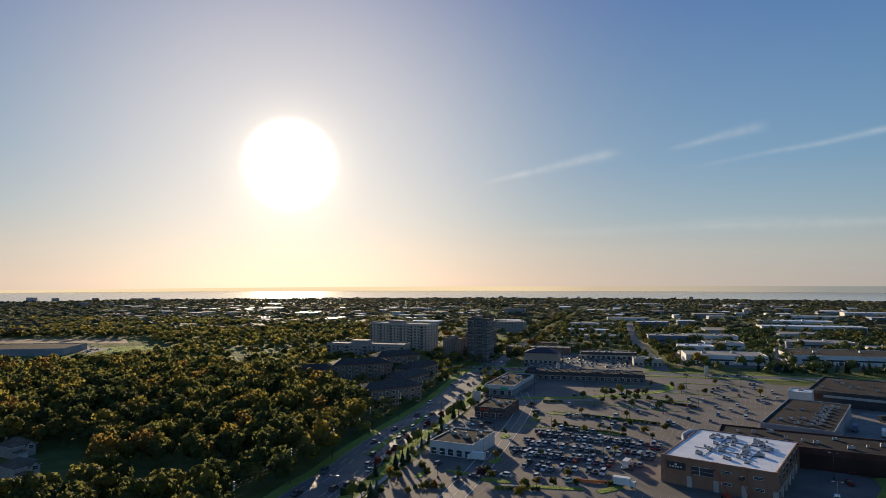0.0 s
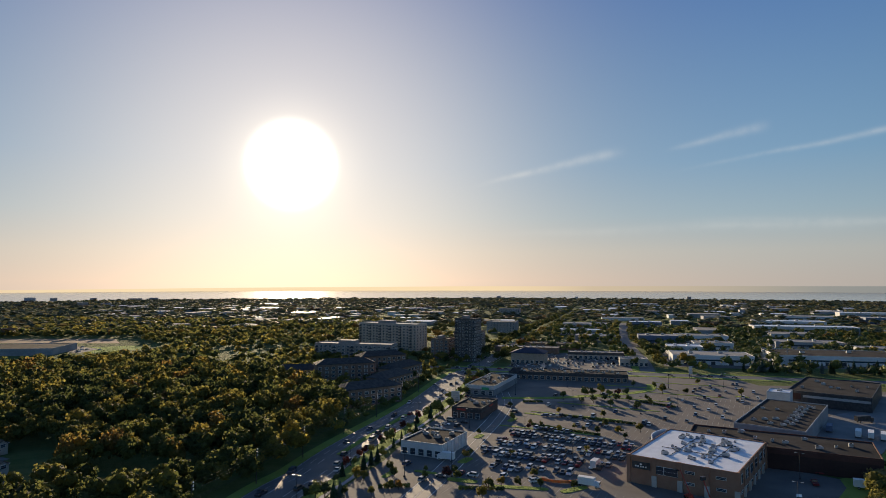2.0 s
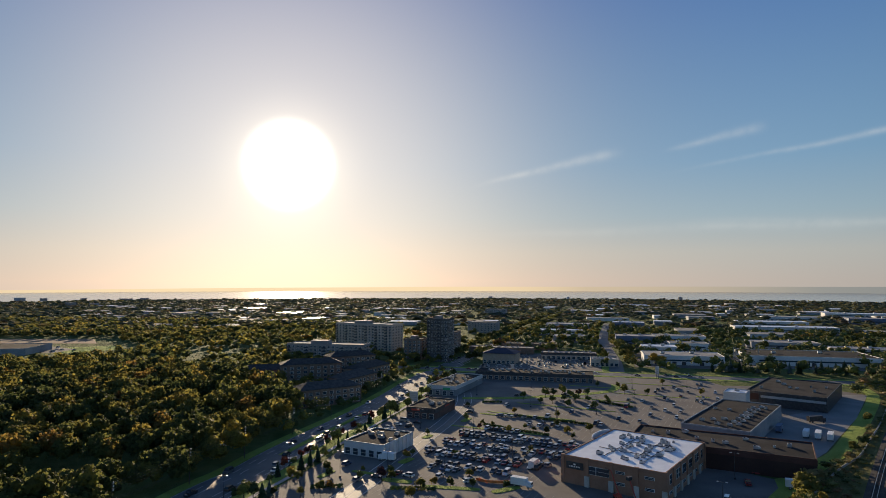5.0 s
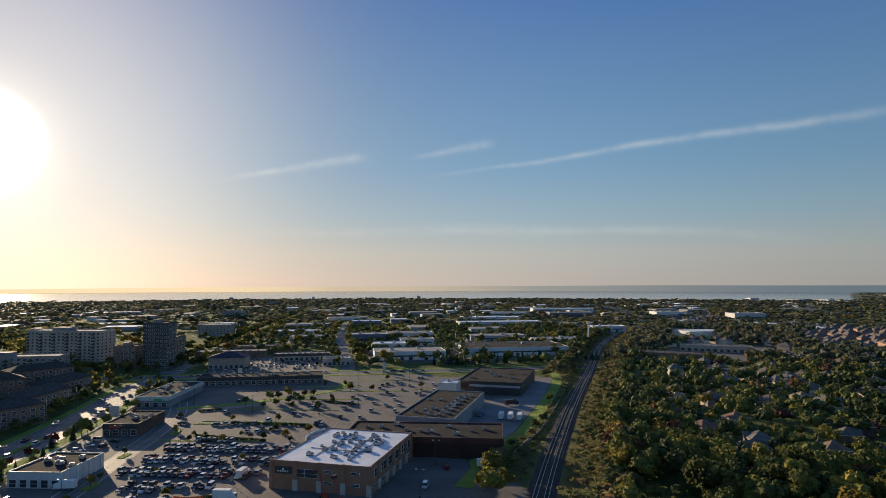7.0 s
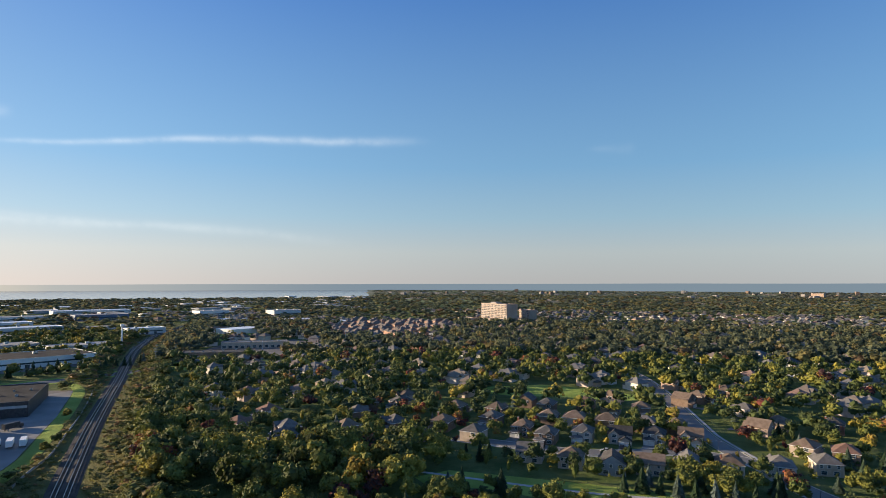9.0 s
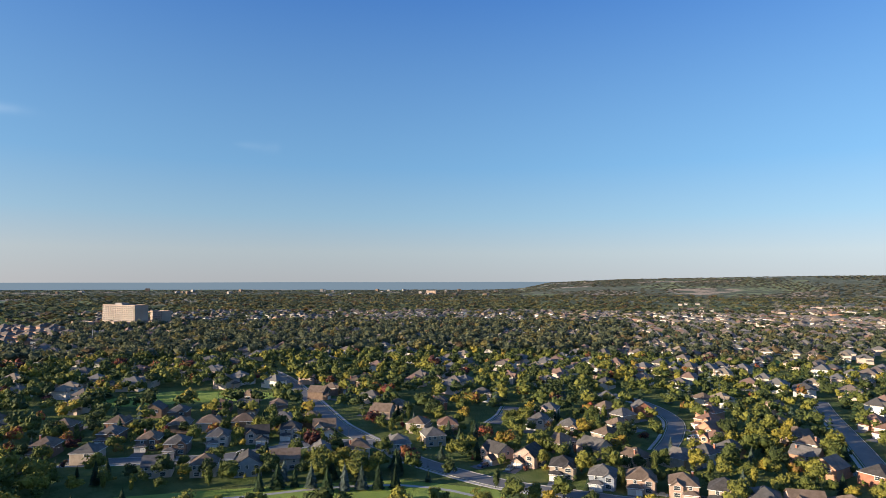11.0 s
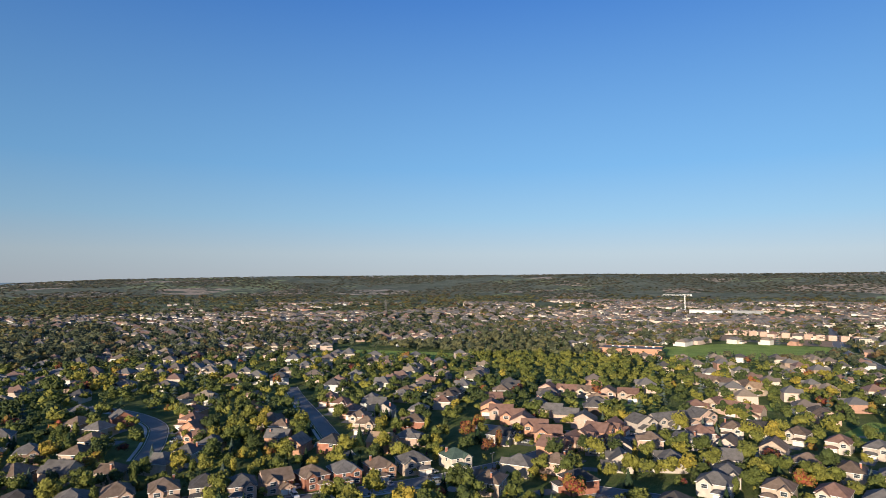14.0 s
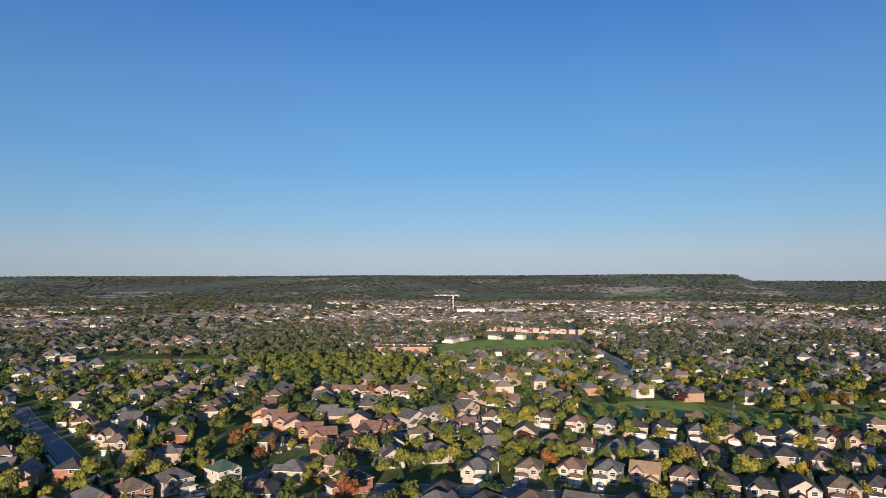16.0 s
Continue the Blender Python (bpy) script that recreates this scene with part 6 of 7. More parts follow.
def with_wheels(kind):
    """A body that carries its wheels, for cars far off."""
    b, g, L, w = CARS[kind]
    m = bmesh.new()
    m.from_mesh(b)
    for u in (-.31, .30):
        for v in (-1, 1):
            k = len(m.verts)
            m.from_mesh(WHEEL)
            m.verts.ensure_lookup_table()
            for q in m.verts[k:]:
                q.co += Vector((u * L, v * (w - .1), 0))
    n_faces = len(b.polygons)
    m.faces.ensure_lookup_table()
    for f in m.faces[n_faces:]:
        f.material_index = 1
    d = bpy.data.meshes.new("body")
    m.to_mesh(d)
    m.free()
    for q in (CARPAINT, TYRE):
        d.materials.append(q)
    return d


FAR_BODY = {k: with_wheels(k) for k in CARS}


def car(x, y, turn, kind=None, group="parked cars"):
    kind = kind or str(rng.choice(["sedan", "suv", "pickup", "van"], p=[.42, .44, .10, .04]))
    b, g, L, w = CARS[kind]
    t = thing("car", pose(x, y, 0.09, 0, 0, turn), CAR_LABEL[kind], "car", group)
    far_off = math.hypot(x - EYE[0], y - EYE[1]) > 232
    part("body", FAR_BODY[kind] if far_off else b, None, t), part("glazing", g, None, t)
    if far_off:
        return
    for u in (-.31, .30):
        for v in (-1, 1):
            place("wheel", WHEEL, t, u * L, v * (w - .1), 0)


TURN = math.degrees(math.atan2(ACROSS.y, ACROSS.x))
DENSE = [(27, 300), (64, 320), (100, 284), (90, 264), (67, 238), (48, 248), (32, 246), (30, 272)]
SPARSE = [(60, 345), (90, 318), (126, 300), (150, 318), (196, 360), (226, 425), (226, 450), (196, 456), (170, 420), (130, 372)]
n = 0
for k in range(-2, 40):
    for i in range(-6, 44):
        p = ORIGIN + ACROSS * (17.4 * (k // 2) + 5.4 * (k % 2)) + ROW * (2.75 * (i + .5))
        share = .80 if inside([tuple(p)], DENSE)[0] else (.12 if inside([tuple(p)], SPARSE)[0] else 0)
        if rng.uniform() > share or n > 240 or (p - Vector((109, 233))).length < 35 or any((p - Vector(q[:2])).length < q[2] * .4 for q in ISLANDS if q[2] < 15):
            continue
        car(p.x, p.y, TURN + float(rng.choice([0, 180])) + float(rng.uniform(-3, 3)))
        n += 1
for x, y in ((52, 374), (53, 356), (69, 346), (74, 345), (78, 346), (82, 342), (76, 376), (36, 240), (47, 237), (24, 241), (118, 409), (86, 408)):
    car(x, y, TURN + float(rng.choice([0, 90])))
for x, y, a in ((5, 236, 65), (12, 240, -20), (20, 244, 70), (26, 226, 160), (-2, 256, 60), (2, 312, -25), (6, 314, -25), (10, 318, -25), (14, 326, -25), (20, 322, 60), (24, 330, -25), (17, 334, -25), (62, 232, 160), (47, 234, 20),
                (120, 194, 60), (127, 198, 62), (150, 232, 70), (160, 244, -25), (134, 214, 60), (112, 199, -30), (100, 203, -30), (97, 205, -30), (92, 207, -30), (88, 209, -30), (30, 400, 65), (28, 404, 65)):
    car(x, y, a)


def along(line, y, off):
    """A place beside a road's middle line, and its heading."""
    i = min(range(len(line) - 1), key=lambda q: abs(line[q].y - y))
    d = (line[i + 1] - line[i]).normalized()
    p = line[i] + Vector((d.y, -d.x)) * off
    return p.x, p.y, math.degrees(math.atan2(d.y, d.x))


for k in range(46):
    y = 205 + k * 7.4 + float(rng.uniform(-3, 3))
    off = float(rng.choice([-8.6, -5.3, 2.2, 4.8, 7.6]))
    x, y, a = along(ARTERIAL, y, off)
    car(x, y, a + (180 if off < 0 else 0), None, "cars on the road")
for y in range(545, 900, 26):
    x, y, a = along(ARTERIAL, y + float(rng.uniform(-8, 8)), float(rng.choice([-6, 4])))
    car(x, y, a, "suv", "cars on the road")
for k in range(26):
    q = CROSS[int(rng.integers(12, len(CROSS) - 20))]
    car(q.x, q.y + float(rng.choice([-3, 3])), -14, "sedan", "cars on the road")
for x, y, a in ((330, 60, 80), (324, 76, 85), (326, 92, 90), (301, -62, 60), (240, -140, 70), (214, -186, 70), (206, -178, 70), (348, 40, 0), (233, -128, 60), (118, -205, 85), (110, -222, 90), (390, -72, 30), (62, -226, 90), (-2, -232, 90), (36, -224, 88), (258, -108, 65), (264, -96, 65)):
    car(x, y, a, None, "cars in the drives")
for q in DRIVES:
    (x0, y0), (x1, y1), (x2, y2), (x3, y3) = q
    x, y = (x0 + x1 + x2 + x3) / 4, (y0 + y1 + y2 + y3) / 4
    if math.hypot(x - EYE[0], y - EYE[1]) < 330 and rng.uniform() < .38:
        a = math.atan2(y2 - y1, x2 - x1)
        k = float(rng.choice([-1.15, 1.15]))
        car(x - k * math.sin(a), y + k * math.cos(a), math.degrees(a) + float(rng.choice([0, 180])), None, "cars in the drives")
# far parked cars, joined
far = Shape()
for q, m in ((LOT2, 190), ([(290, 630), (330, 640), (350, 610), (300, 600)], 40), ([(480, 600), (560, 700), (600, 690), (520, 600)], 60), ([(-410, 668), (-362, 650), (-360, 690), (-424, 730)], 70), ([(-90, 436), (-60, 440), (-40, 456), (-92, 452)], 26)):
    c = np.mean(np.array(q), 0)
    for i in range(m):
        p = c + rng.uniform(-1, 1, 2) * (60, 50)
        if inside([p], q)[0]:
            far.box(p[0], round(p[1] / 9) * 9, 0.1, 1.85, 4.5, 0.8), far.box(p[0], round(p[1] / 9) * 9 - .2, 0.9, 1.6, 2.4, 0.55, 1)
tagged(new("parked_cars", far.mesh("parked_cars", [surface("far_car_paint", (.10, .10, .11), (.72, .72, .71), 0.35, 0.35, 0.3), CARGLASS])), "rows of cars parked far off", "cars", kind="stuff")


def truck(x, y, turn, label, cab_mat, box_mat, L=7.5):
    t = thing("lorry", pose(x, y, 0.09, 0, 0, turn), label, "lorry", "lorries")
    s = Shape()
    s.box(-0.9, 0, 0.9, L - 2.0, 2.4, 2.6)
    part("cargo_box", s, [box_mat], t)
    s = Shape()
    s.prism([(L / 2 - 1.8, -1.1), (L / 2, -1.05), (L / 2, 1.05), (L / 2 - 1.8, 1.1)], 0.55, 2.3)
    part("cab", s, [cab_mat], t)
    s = Shape()
    s.box(L / 2 + .01, 0, 1.45, .05, 1.9, .7)
    part("windscreen", s, [CARGLASS], t)
    for u in (-.3, .36):
        for v in (-1, 1):
            o = place("wheel", WHEEL, t, u * L, v * 1.05, 0)
            o.scale = (1.4, 1.4, 1.4)


t = thing("shed", pose(-61, 289, 0, 0, 0, 12), "small shed with a pale blue metal roof", "shed")
s = Shape()
s.box(0, 0, 0, 9, 6, 2.6)
part("wall", s, [WHITE], t)
s = Shape()
s.gable(0, 0, 9, 6, 2.6, 1.4, True, 0.5)
part("roof", s, [surface("blue_roof", (.16, .22, .34), (.22, .29, .42), 0.4, 0.5)], t)
truck(66, 229, 62 - 90, "white site trailer parked on the asphalt", FRAME, FRAME, 8)
truck(14, 262, 160, "white delivery lorry with pale box", FRAME, FRAME)
truck(74, 252, 60, "brown and white box lorry", FRAME, WHITE)
truck(165, 226, -25, "white trailer beside the lawn", FRAME, FRAME, 8)
truck(206, 313, 55, "blue lorry trailer at the loading dock", FRAME, BLUECLAD, 10)
for k in range(3):
    truck(213 + 4 * k, 302 - 3 * k, 55, "white lorry trailer in the yard", FRAME, FRAME, 10)
truck(236, 332, 10, "dark flatbed trailer in the yard", METAL_DARK, METAL_DARK, 10)

# boom lift beside the gym
t = thing("boom_lift", pose(101, 205.5, 0.06, 0, 0, 120), "red boom lift standing beside the gym", "boom lift")
s = Shape()
s.box(0, 0, 0.5, 3.4, 2.2, 1.3)
part("chassis", s, [REDPAINT], t)
s = Shape()
s.tube((0, 0, 1.8), (3.5, 0, 9.0), .2, .16, 6)
part("boom", s, [REDPAINT], t)
s = Shape()
s.box(3.7, 0, 8.9, 1.0, 1.8, 1.1)
part("basket", s, [METAL_DARK], t)
s = Shape()
for i in range(14):
    a = radians(200 + 10 * i)
    s.box(58 + 8 * math.cos(a), 238 + 5 * math.sin(a), 0.1, 1.4, 0.12, 1.0)
tagged(new("safety_fence", s.mesh("safety_fence", [ORANGE])), "low orange safety fence round a planting island", "fence")

# ---- poles, lamps, signs, wires ----
def lamp_meshes():
    a, b = Shape(), Shape()
    a.tube((0, 0, 0), (0, 0, 9.5), .12, .07, 6)
    a.tube((-1.1, 0, 9.4), (1.1, 0, 9.4), .06, .06, 5)
    a.box(0, 0, 0, .6, .6, .7)
    for q in (-1.2, 1.2):
        b.box(q, 0, 9.3, .75, .35, .16)
    return a.mesh("post", [METAL_DARK]), b.mesh("lamp_head", [METAL])


POST, HEAD = lamp_meshes()


def lamp(x, y, turn, k=1.0):
    t = thing("street_lamp", pose(x, y, 0, 0, 0, turn), "slim dark lamp post with two heads", "street lamp", "lamp posts")
    t.scale = (k, k, k)
    part("post", POST, None, t), part("lamp_head", HEAD, None, t)


for x, y in ((38, 244), (52, 300), (78, 292), (66, 258), (96, 322), (124, 352), (152, 372), (90, 372), (120, 420), (170, 436), (210, 440), (16, 240), (-2, 240), (128, 204), (148, 238), (60, 410), (100, 440), (26, 318)):
    lamp(x, y, -27, 1.05)
for y in range(215, 540, 42):
    x, yy, a = along(ARTERIAL, y, 10.6)
    lamp(x, yy, a + 90)
for k in range(0, len(RES_A), 8):
    q = RES_A[k]
    lamp(q.x - 5.2, q.y, 90, 0.8)
WIRE = surface("wire", (.06, .057, .054), (.10, .095, .09), 1, .9)
prev = None
for y in range(190, 420, 38):
    x, yy, a = along(ARTERIAL, y, -13.5)
    t = thing("utility_pole", pose(x, yy, 0, 0, 0, a - 90), "timber utility pole with white insulators", "utility pole", "utility poles")
    s = Shape()
    s.tube((0, 0, 0), (0, 0, 13), .2, .13, 7)
    part("pole", s, [TIMBER], t)
    s = Shape()
    for z in (12.5, 11.4, 10.3):
        s.tube((-.1, 0, z), (.5, 0, z + .1), .05, .05, 5)
        s.tube((.5, 0, z), (.5, 0, z + .55), .16, .16, 6)
    part("insulator", s, [FRAME], t)
    here = [Vector((x + .5, yy, z + .5)) for z in (12.5, 11.4, 10.3, 7.6, 7.0)]
    if prev:
        for p, q in zip(prev, here):
            s = Shape()
            pts = [p.lerp(q, i / 6) - Vector((0, 0, 1.1 * 4 * (i / 6) * (1 - i / 6))) for i in range(7)]
            for m, n_ in zip(pts, pts[1:]):
                s.tube(m, n_, .04, .04, 3)
            tagged(new("power_line", s.mesh("power_line", [WIRE])), "sagging power line between timber poles", "power line", "power lines")
    prev = here


def sign(x, y, h, w, mat, label, turn=-20):
    t = thing("sign", pose(x, y, 0, 0, 0, turn), label, "sign", "pylon signs")
    s = Shape()
    s.box(-w * .3, 0, 0, .35, .35, h)
    s.box(w * .3, 0, 0, .35, .35, h)
    part("post", s, [METAL_DARK], t)
    s = Shape()
    s.box(0, 0, h * .35, w, .5, h * .65, 0)
    for k in range(4):
        s.box(0, -.28, h * (.42 + .14 * k), w * .8, .06, h * .08, 1)
    part("panel", s, [mat, METAL], t)


sign(20, 374, 9, 5, WHITE, "white pylon sign with plain grey bars", -16)
sign(203, 480, 9.5, 2.6, WHITE, "tall white pylon sign at the corner", -16)
sign(96, 520, 6, 3, WHITE, "white plaza sign on two posts", -16)
t = thing("mast", pose(504, 620, 0), "tall white monopole radio mast", "mast")
s = Shape()
s.tube((0, 0, 0), (0, 0, 25), 1.1, .8, 10)
part("pole", s, [FRAME], t)
s = Shape()
s.tube((0, 0, 23.5), (0, 0, 26), 1.9, 1.9, 10)
part("antenna", s, [FRAME], t)


def lattice_mesh():
    s = Shape()
    for a, b in ((-1, -1), (1, -1), (1, 1), (-1, 1)):
        s.tube((a * 3.2, b * 3.2, 0), (a * 0.9, b * 0.9, 22), .15, .10, 4)
        s.tube((a * 0.9, b * 0.9, 22), (a * .3, b * .3, 33), .16, .1, 4)
    for k in range(8):
        z0, z1 = k * 2.75, (k + 1) * 2.75
        w0, w1 = 3.2 - 2.3 * z0 / 22, 3.2 - 2.3 * z1 / 22
        for q in (-1, 1):
            s.tube((-w0, q * w0, z0), (w1, q * w1, z1), .12, .12, 3), s.tube((q * w0, w0, z0), (q * w1, -w1, z1), .12, .12, 3)
    return s.mesh("lattice", [METAL_DARK])


def arm_mesh(z, l):
    s = Shape()
    s.tube((-l, 0, z), (l, 0, z), .2, .2, 4)
    s.tube((-l, 0, z), (0, 0, z + 2), .12, .12, 3), s.tube((l, 0, z), (0, 0, z + 2), .12, .12, 3)
    for q in (-l, l):
        s.tube((q, 0, z), (q, 0, z - 1.6), .14, .14, 4)
    return s.mesh("cross_arm", [METAL_DARK])


LATTICE, ARMS = lattice_mesh(), [arm_mesh(z, l) for z, l in ((22, 6.0), (26, 7.0), (30, 5.0))]
for x, y in ((1700, -560), (1760, -600), (1450, -760), (1510, -800), (1319, -848), (1360, -880), (1060, -1010), (1100, -1050), (760, -1120), (800, -1160), (470, -1210), (510, -1250), (205, -1290), (240, -1330), (-5, -1384), (-40, -1400), (-200, -1350), (-225, -1380)):
    t = thing("pylon", pose(x, y, 0, 0, 0, 25), "grey steel lattice power pylon", "pylon", "pylons")
    part("lattice", LATTICE, None, t)
    for m in ARMS:
        part("cross_arm", m, None, t)
for x, y, h in ((428, 470, 18), (560, 470, 18), (640, 420, 18), (800, 330, 18), (300, 560, 16), (330, 575, 16)):
    t = thing("utility_pole", pose(x, y, 0), "tall pale steel power pole", "utility pole", "power poles")
    s = Shape()
    s.tube((0, 0, 0), (0, 0, h), .35, .2, 6)
    part("pole", s, [METAL], t)
    s = Shape()
    for z in (h - 1, h - 3.5, h - 6):
        s.tube((-1.8, 0, z), (1.8, 0, z), .12, .12, 4)
    part("cross_arm", s, [METAL], t)

# white tower crane over the estates, and the red boom lift before the gym
t = thing("tower_crane", pose(560, -1530, 0, 0, 0, 20), "white tower crane over the distant building site", "crane")
s = Shape()
for a, b in ((-1, -1), (1, -1), (1, 1), (-1, 1)):
    s.tube((a, b, 0), (a, b, 42), .18, .18, 4)
for k in range(14):
    s.tube((-1, -1, 3 * k), (1, -1, 3 * k + 3), .12, .12, 4)
    s.tube((1, 1, 3 * k), (-1, 1, 3 * k + 3), .12, .12, 4)
part("mast", s, [METAL], t)
s = Shape()
for z, y in ((42, -.8), (42, .8), (44, 0)):
    s.tube((-16, y, z), (50, y, z), .2, .2, 4)
for k in range(22):
    s.tube((-16 + 3 * k, -.8, 42), (-14.5 + 3 * k, 0, 44), .1, .1, 4)
    s.tube((-14.5 + 3 * k, 0, 44), (-13 + 3 * k, .8, 42), .1, .1, 4)
part("jib", s, [METAL], t)
s = Shape()
s.box(-14, 0, 39.6, 4, 1.6, 2.4)
part("counterweight", s, [CONCRETE], t)
s = Shape()
s.box(1.9, 0, 39.4, 1.6, 1.6, 2.2)
part("cab", s, [PANE], t)
t = thing("boom_lift", pose(97.5, 216.5, 0.06, 0, 0, 100), "red telescopic boom lift parked by the gym", "boom lift")
s = Shape()
s.box(0, 0, .55, 3.2, 1.9, .7)
s.box(-.5, 0, 1.25, 2.0, 1.3, .7)
part("chassis", s, [REDPAINT], t)
s = Shape()
s.tube((-1.0, 0, 1.9), (5.2, 0, 8.2), .24, .16, 6)
s.tube((5.2, 0, 8.2), (6.6, 0, 8.0), .13, .13, 6)
part("boom", s, [REDPAINT], t)
s = Shape()
s.box(7.2, 0, 7.6, 1.0, 1.9, .12)
for a, b in ((-.45, -.9), (.45, -.9), (.45, .9), (-.45, .9)):
    s.tube((7.2 + a, b, 7.7), (7.2 + a, b, 8.7), .04, .04, 4)
s.box(7.2, -.9, 8.65, 1.0, .06, .06)
s.box(7.2, .9, 8.65, 1.0, .06, .06)
part("basket", s, [METAL_DARK], t)
for a in (-1.05, 1.05):
    for b in (-.95, .95):
        s = Shape()
        s.tube((a, b - .16, .5), (a, b + .16, .5), .5, .5, 12)
        part("wheel", s, [TYRE], t)

# ---- planting ----
BUILT = np.array(PLACED)


def off_houses(P, gap):
    ok = np.ones(len(P), bool)
    for i in range(0, len(P), 2000):
        ok[i:i + 2000] = ((P[i:i + 2000, None] - BUILT[None]) ** 2).sum(2).min(1) > gap ** 2
    return ok


def on_drives(P):
    hit = np.zeros(len(P), bool)
    for q in DRIVES:
        c = np.mean(np.array(q), 0)
        hit |= ((P - c) ** 2).sum(1) < 20
    return hit


BIG = ("gym", "department_store", "branch_shop", "restaurant", "shopping_strip", "office_building", "warehouse", "apartment_building", "apartment_tower", "low_apartments", "care_home", "care_home_wing", "school", "mall_porch", "townhouse_block", "plaza", "depot")
BOXES = []
for o in scene.objects:
    if o.parent is None and o.type == 'EMPTY' and o.name.split(".")[0] in BIG:
        a = math.atan2(o.matrix_basis[1][0], o.matrix_basis[0][0])
        BOXES.append((o.location.x, o.location.y, math.cos(a), math.sin(a), *(max(abs(c[i]) for c in o.children[0].bound_box) for i in (0, 1))))


def off_blocks(P, gap=3.0):
    """Clear of the large buildings' footprints."""
    ok = np.ones(len(P), bool)
    for x, y, c, q, w, d in BOXES:
        u, v = P[:, 0] - x, P[:, 1] - y
        ok &= (np.abs(u * c + v * q) > w + gap) | (np.abs(v * c - u * q) > d + gap)
    return ok


# wood beside the main road
WOOD_W = [(-70, 176), (-62, 212), (-53, 245), (-46, 280), (-39, 318), (-44, 356), (-60, 390), (-84, 430), (-122, 470), (-180, 505), (-290, 500), (-430, 492), (-440, 420), (-330, 320), (-240, 176)]
P = scattered(-450, -40, 175, 590, 10.2)
P = P[inside(P, WOOD_W)]
P = P[~inside(P, [(-215, 275), (-150, 275), (-122, 205), (-178, 196)]) & (np.hypot(P[:, 0] + 62, P[:, 1] - 289) > 9)]
cl = inside(P, [(-140, 218), (-118, 244), (-78, 250), (-70, 236), (-100, 214)])
P = P[~cl]
near = (P[:, 1] < 330) & (P[:, 0] > -215)
for x, y in P[near]:
    tree("wood", float(x), float(y), float(rng.uniform(10, 17)), float(rng.uniform(.9, 1.15)), "trees of the roadside wood")
Q = P[~near]
massed("woodland", [join(cores(q[:5], 0.92), clumps(q, 20, 0.7), leaves(q, 140, 0.52)) for q in BROAD], Q, rng.uniform(12, 18.5, len(Q)), rng.uniform(0, 1, len(Q)) ** 1.2, WOODLEAF_S, "golden-green autumn wood beside the main road")

# wood and scrub beside the railway
P = scattered(180, 300, 90, 280, 8.8)
P = P[inside(P, WOOD_E) & (line_gap(P, [tuple(k) for k in RAILWAY]) > 22)]
P = P[off_houses(P, 9)]
for x, y in P:
    tree("wood" if rng.uniform() < .12 else "broad", float(x), float(y), float(rng.uniform(11, 16)), float(rng.uniform(1.0, 1.25)), "trees of the railway wood")
P = scattered(110, 620, 110, 720, 4.2)
g = line_gap(P, [tuple(k) for k in RAILWAY])
P, g = P[(g > 6.6) & (g < 31)], g[(g > 6.6) & (g < 31)]
ok = clear_of(P, False) & (line_gap(P, [tuple(k) for k in LAWN]) > 4.4) & off_blocks(P) & (rng.uniform(size=len(P)) < .95)
P, g = P[ok], g[ok]
massed("scrub", [join(cores(q[:2]), clumps(q[:5], 6, 0.9), leaves(q[:5], 26, 0.72)) for q in BROAD], P, rng.uniform(1.3, 3.2, len(P)) + (g > 12) * rng.uniform(0, 2.5, len(P)) + (g > 20) * rng.uniform(0, 4.5, len(P)), rng.uniform(0, 1, len(P)), SCRUBLEAF_S, "tangled yellowing scrub along the railway", 1.6, -0.3)
for x, y, h, k in ((160, 212, 10, "wood"), (164, 218, 9, "wood"), (156, 206, 8, "wood"), (152, 200, 9, "wood"), (158, 198, 8, "wood"), (150, 192, 11, "broad"), (262, 330, 6, "wood"), (228, 283, 6, "broad"), (216, 272, 6, "wood")):
    tree(k, x, y, h)

# small trees of the car park and the verges
for x, y, h, k in ((22, 262, 5, "broad"), (30, 303, 4, "broad"), (18, 236, 4.5, "wood"), (40, 228, 4, "wood"), (34, 229, 4, "wood"), (48, 227, 4, "wood"), (60, 226, 3.5, "wood"), (50, 339, 4, "broad"), (56, 315, 4, "broad"), (70, 309, 4, "broad"),
                   (78, 352, 4, "wood"), (100, 341, 5, "wood"), (112, 371, 5, "broad"), (126, 364, 6, "broad"), (140, 391, 4, "wood"), (206, 405, 6, "wood"), (172, 410, 5, "wood"), (196, 449, 5, "wood"), (160, 436, 5, "wood"), (147, 441, 5, "broad"),
                   (-8, 246, 4.5, "wood"), (-6, 240, 4, "wood"), (6, 246, 3, "broad"), (96, 322, 4, "wood"), (88, 306, 4, "wood"), (76, 276, 3, "wood"), (140, 300, 5, "wood")):
    tree(k, x, y, h, 0.9, "car park trees")
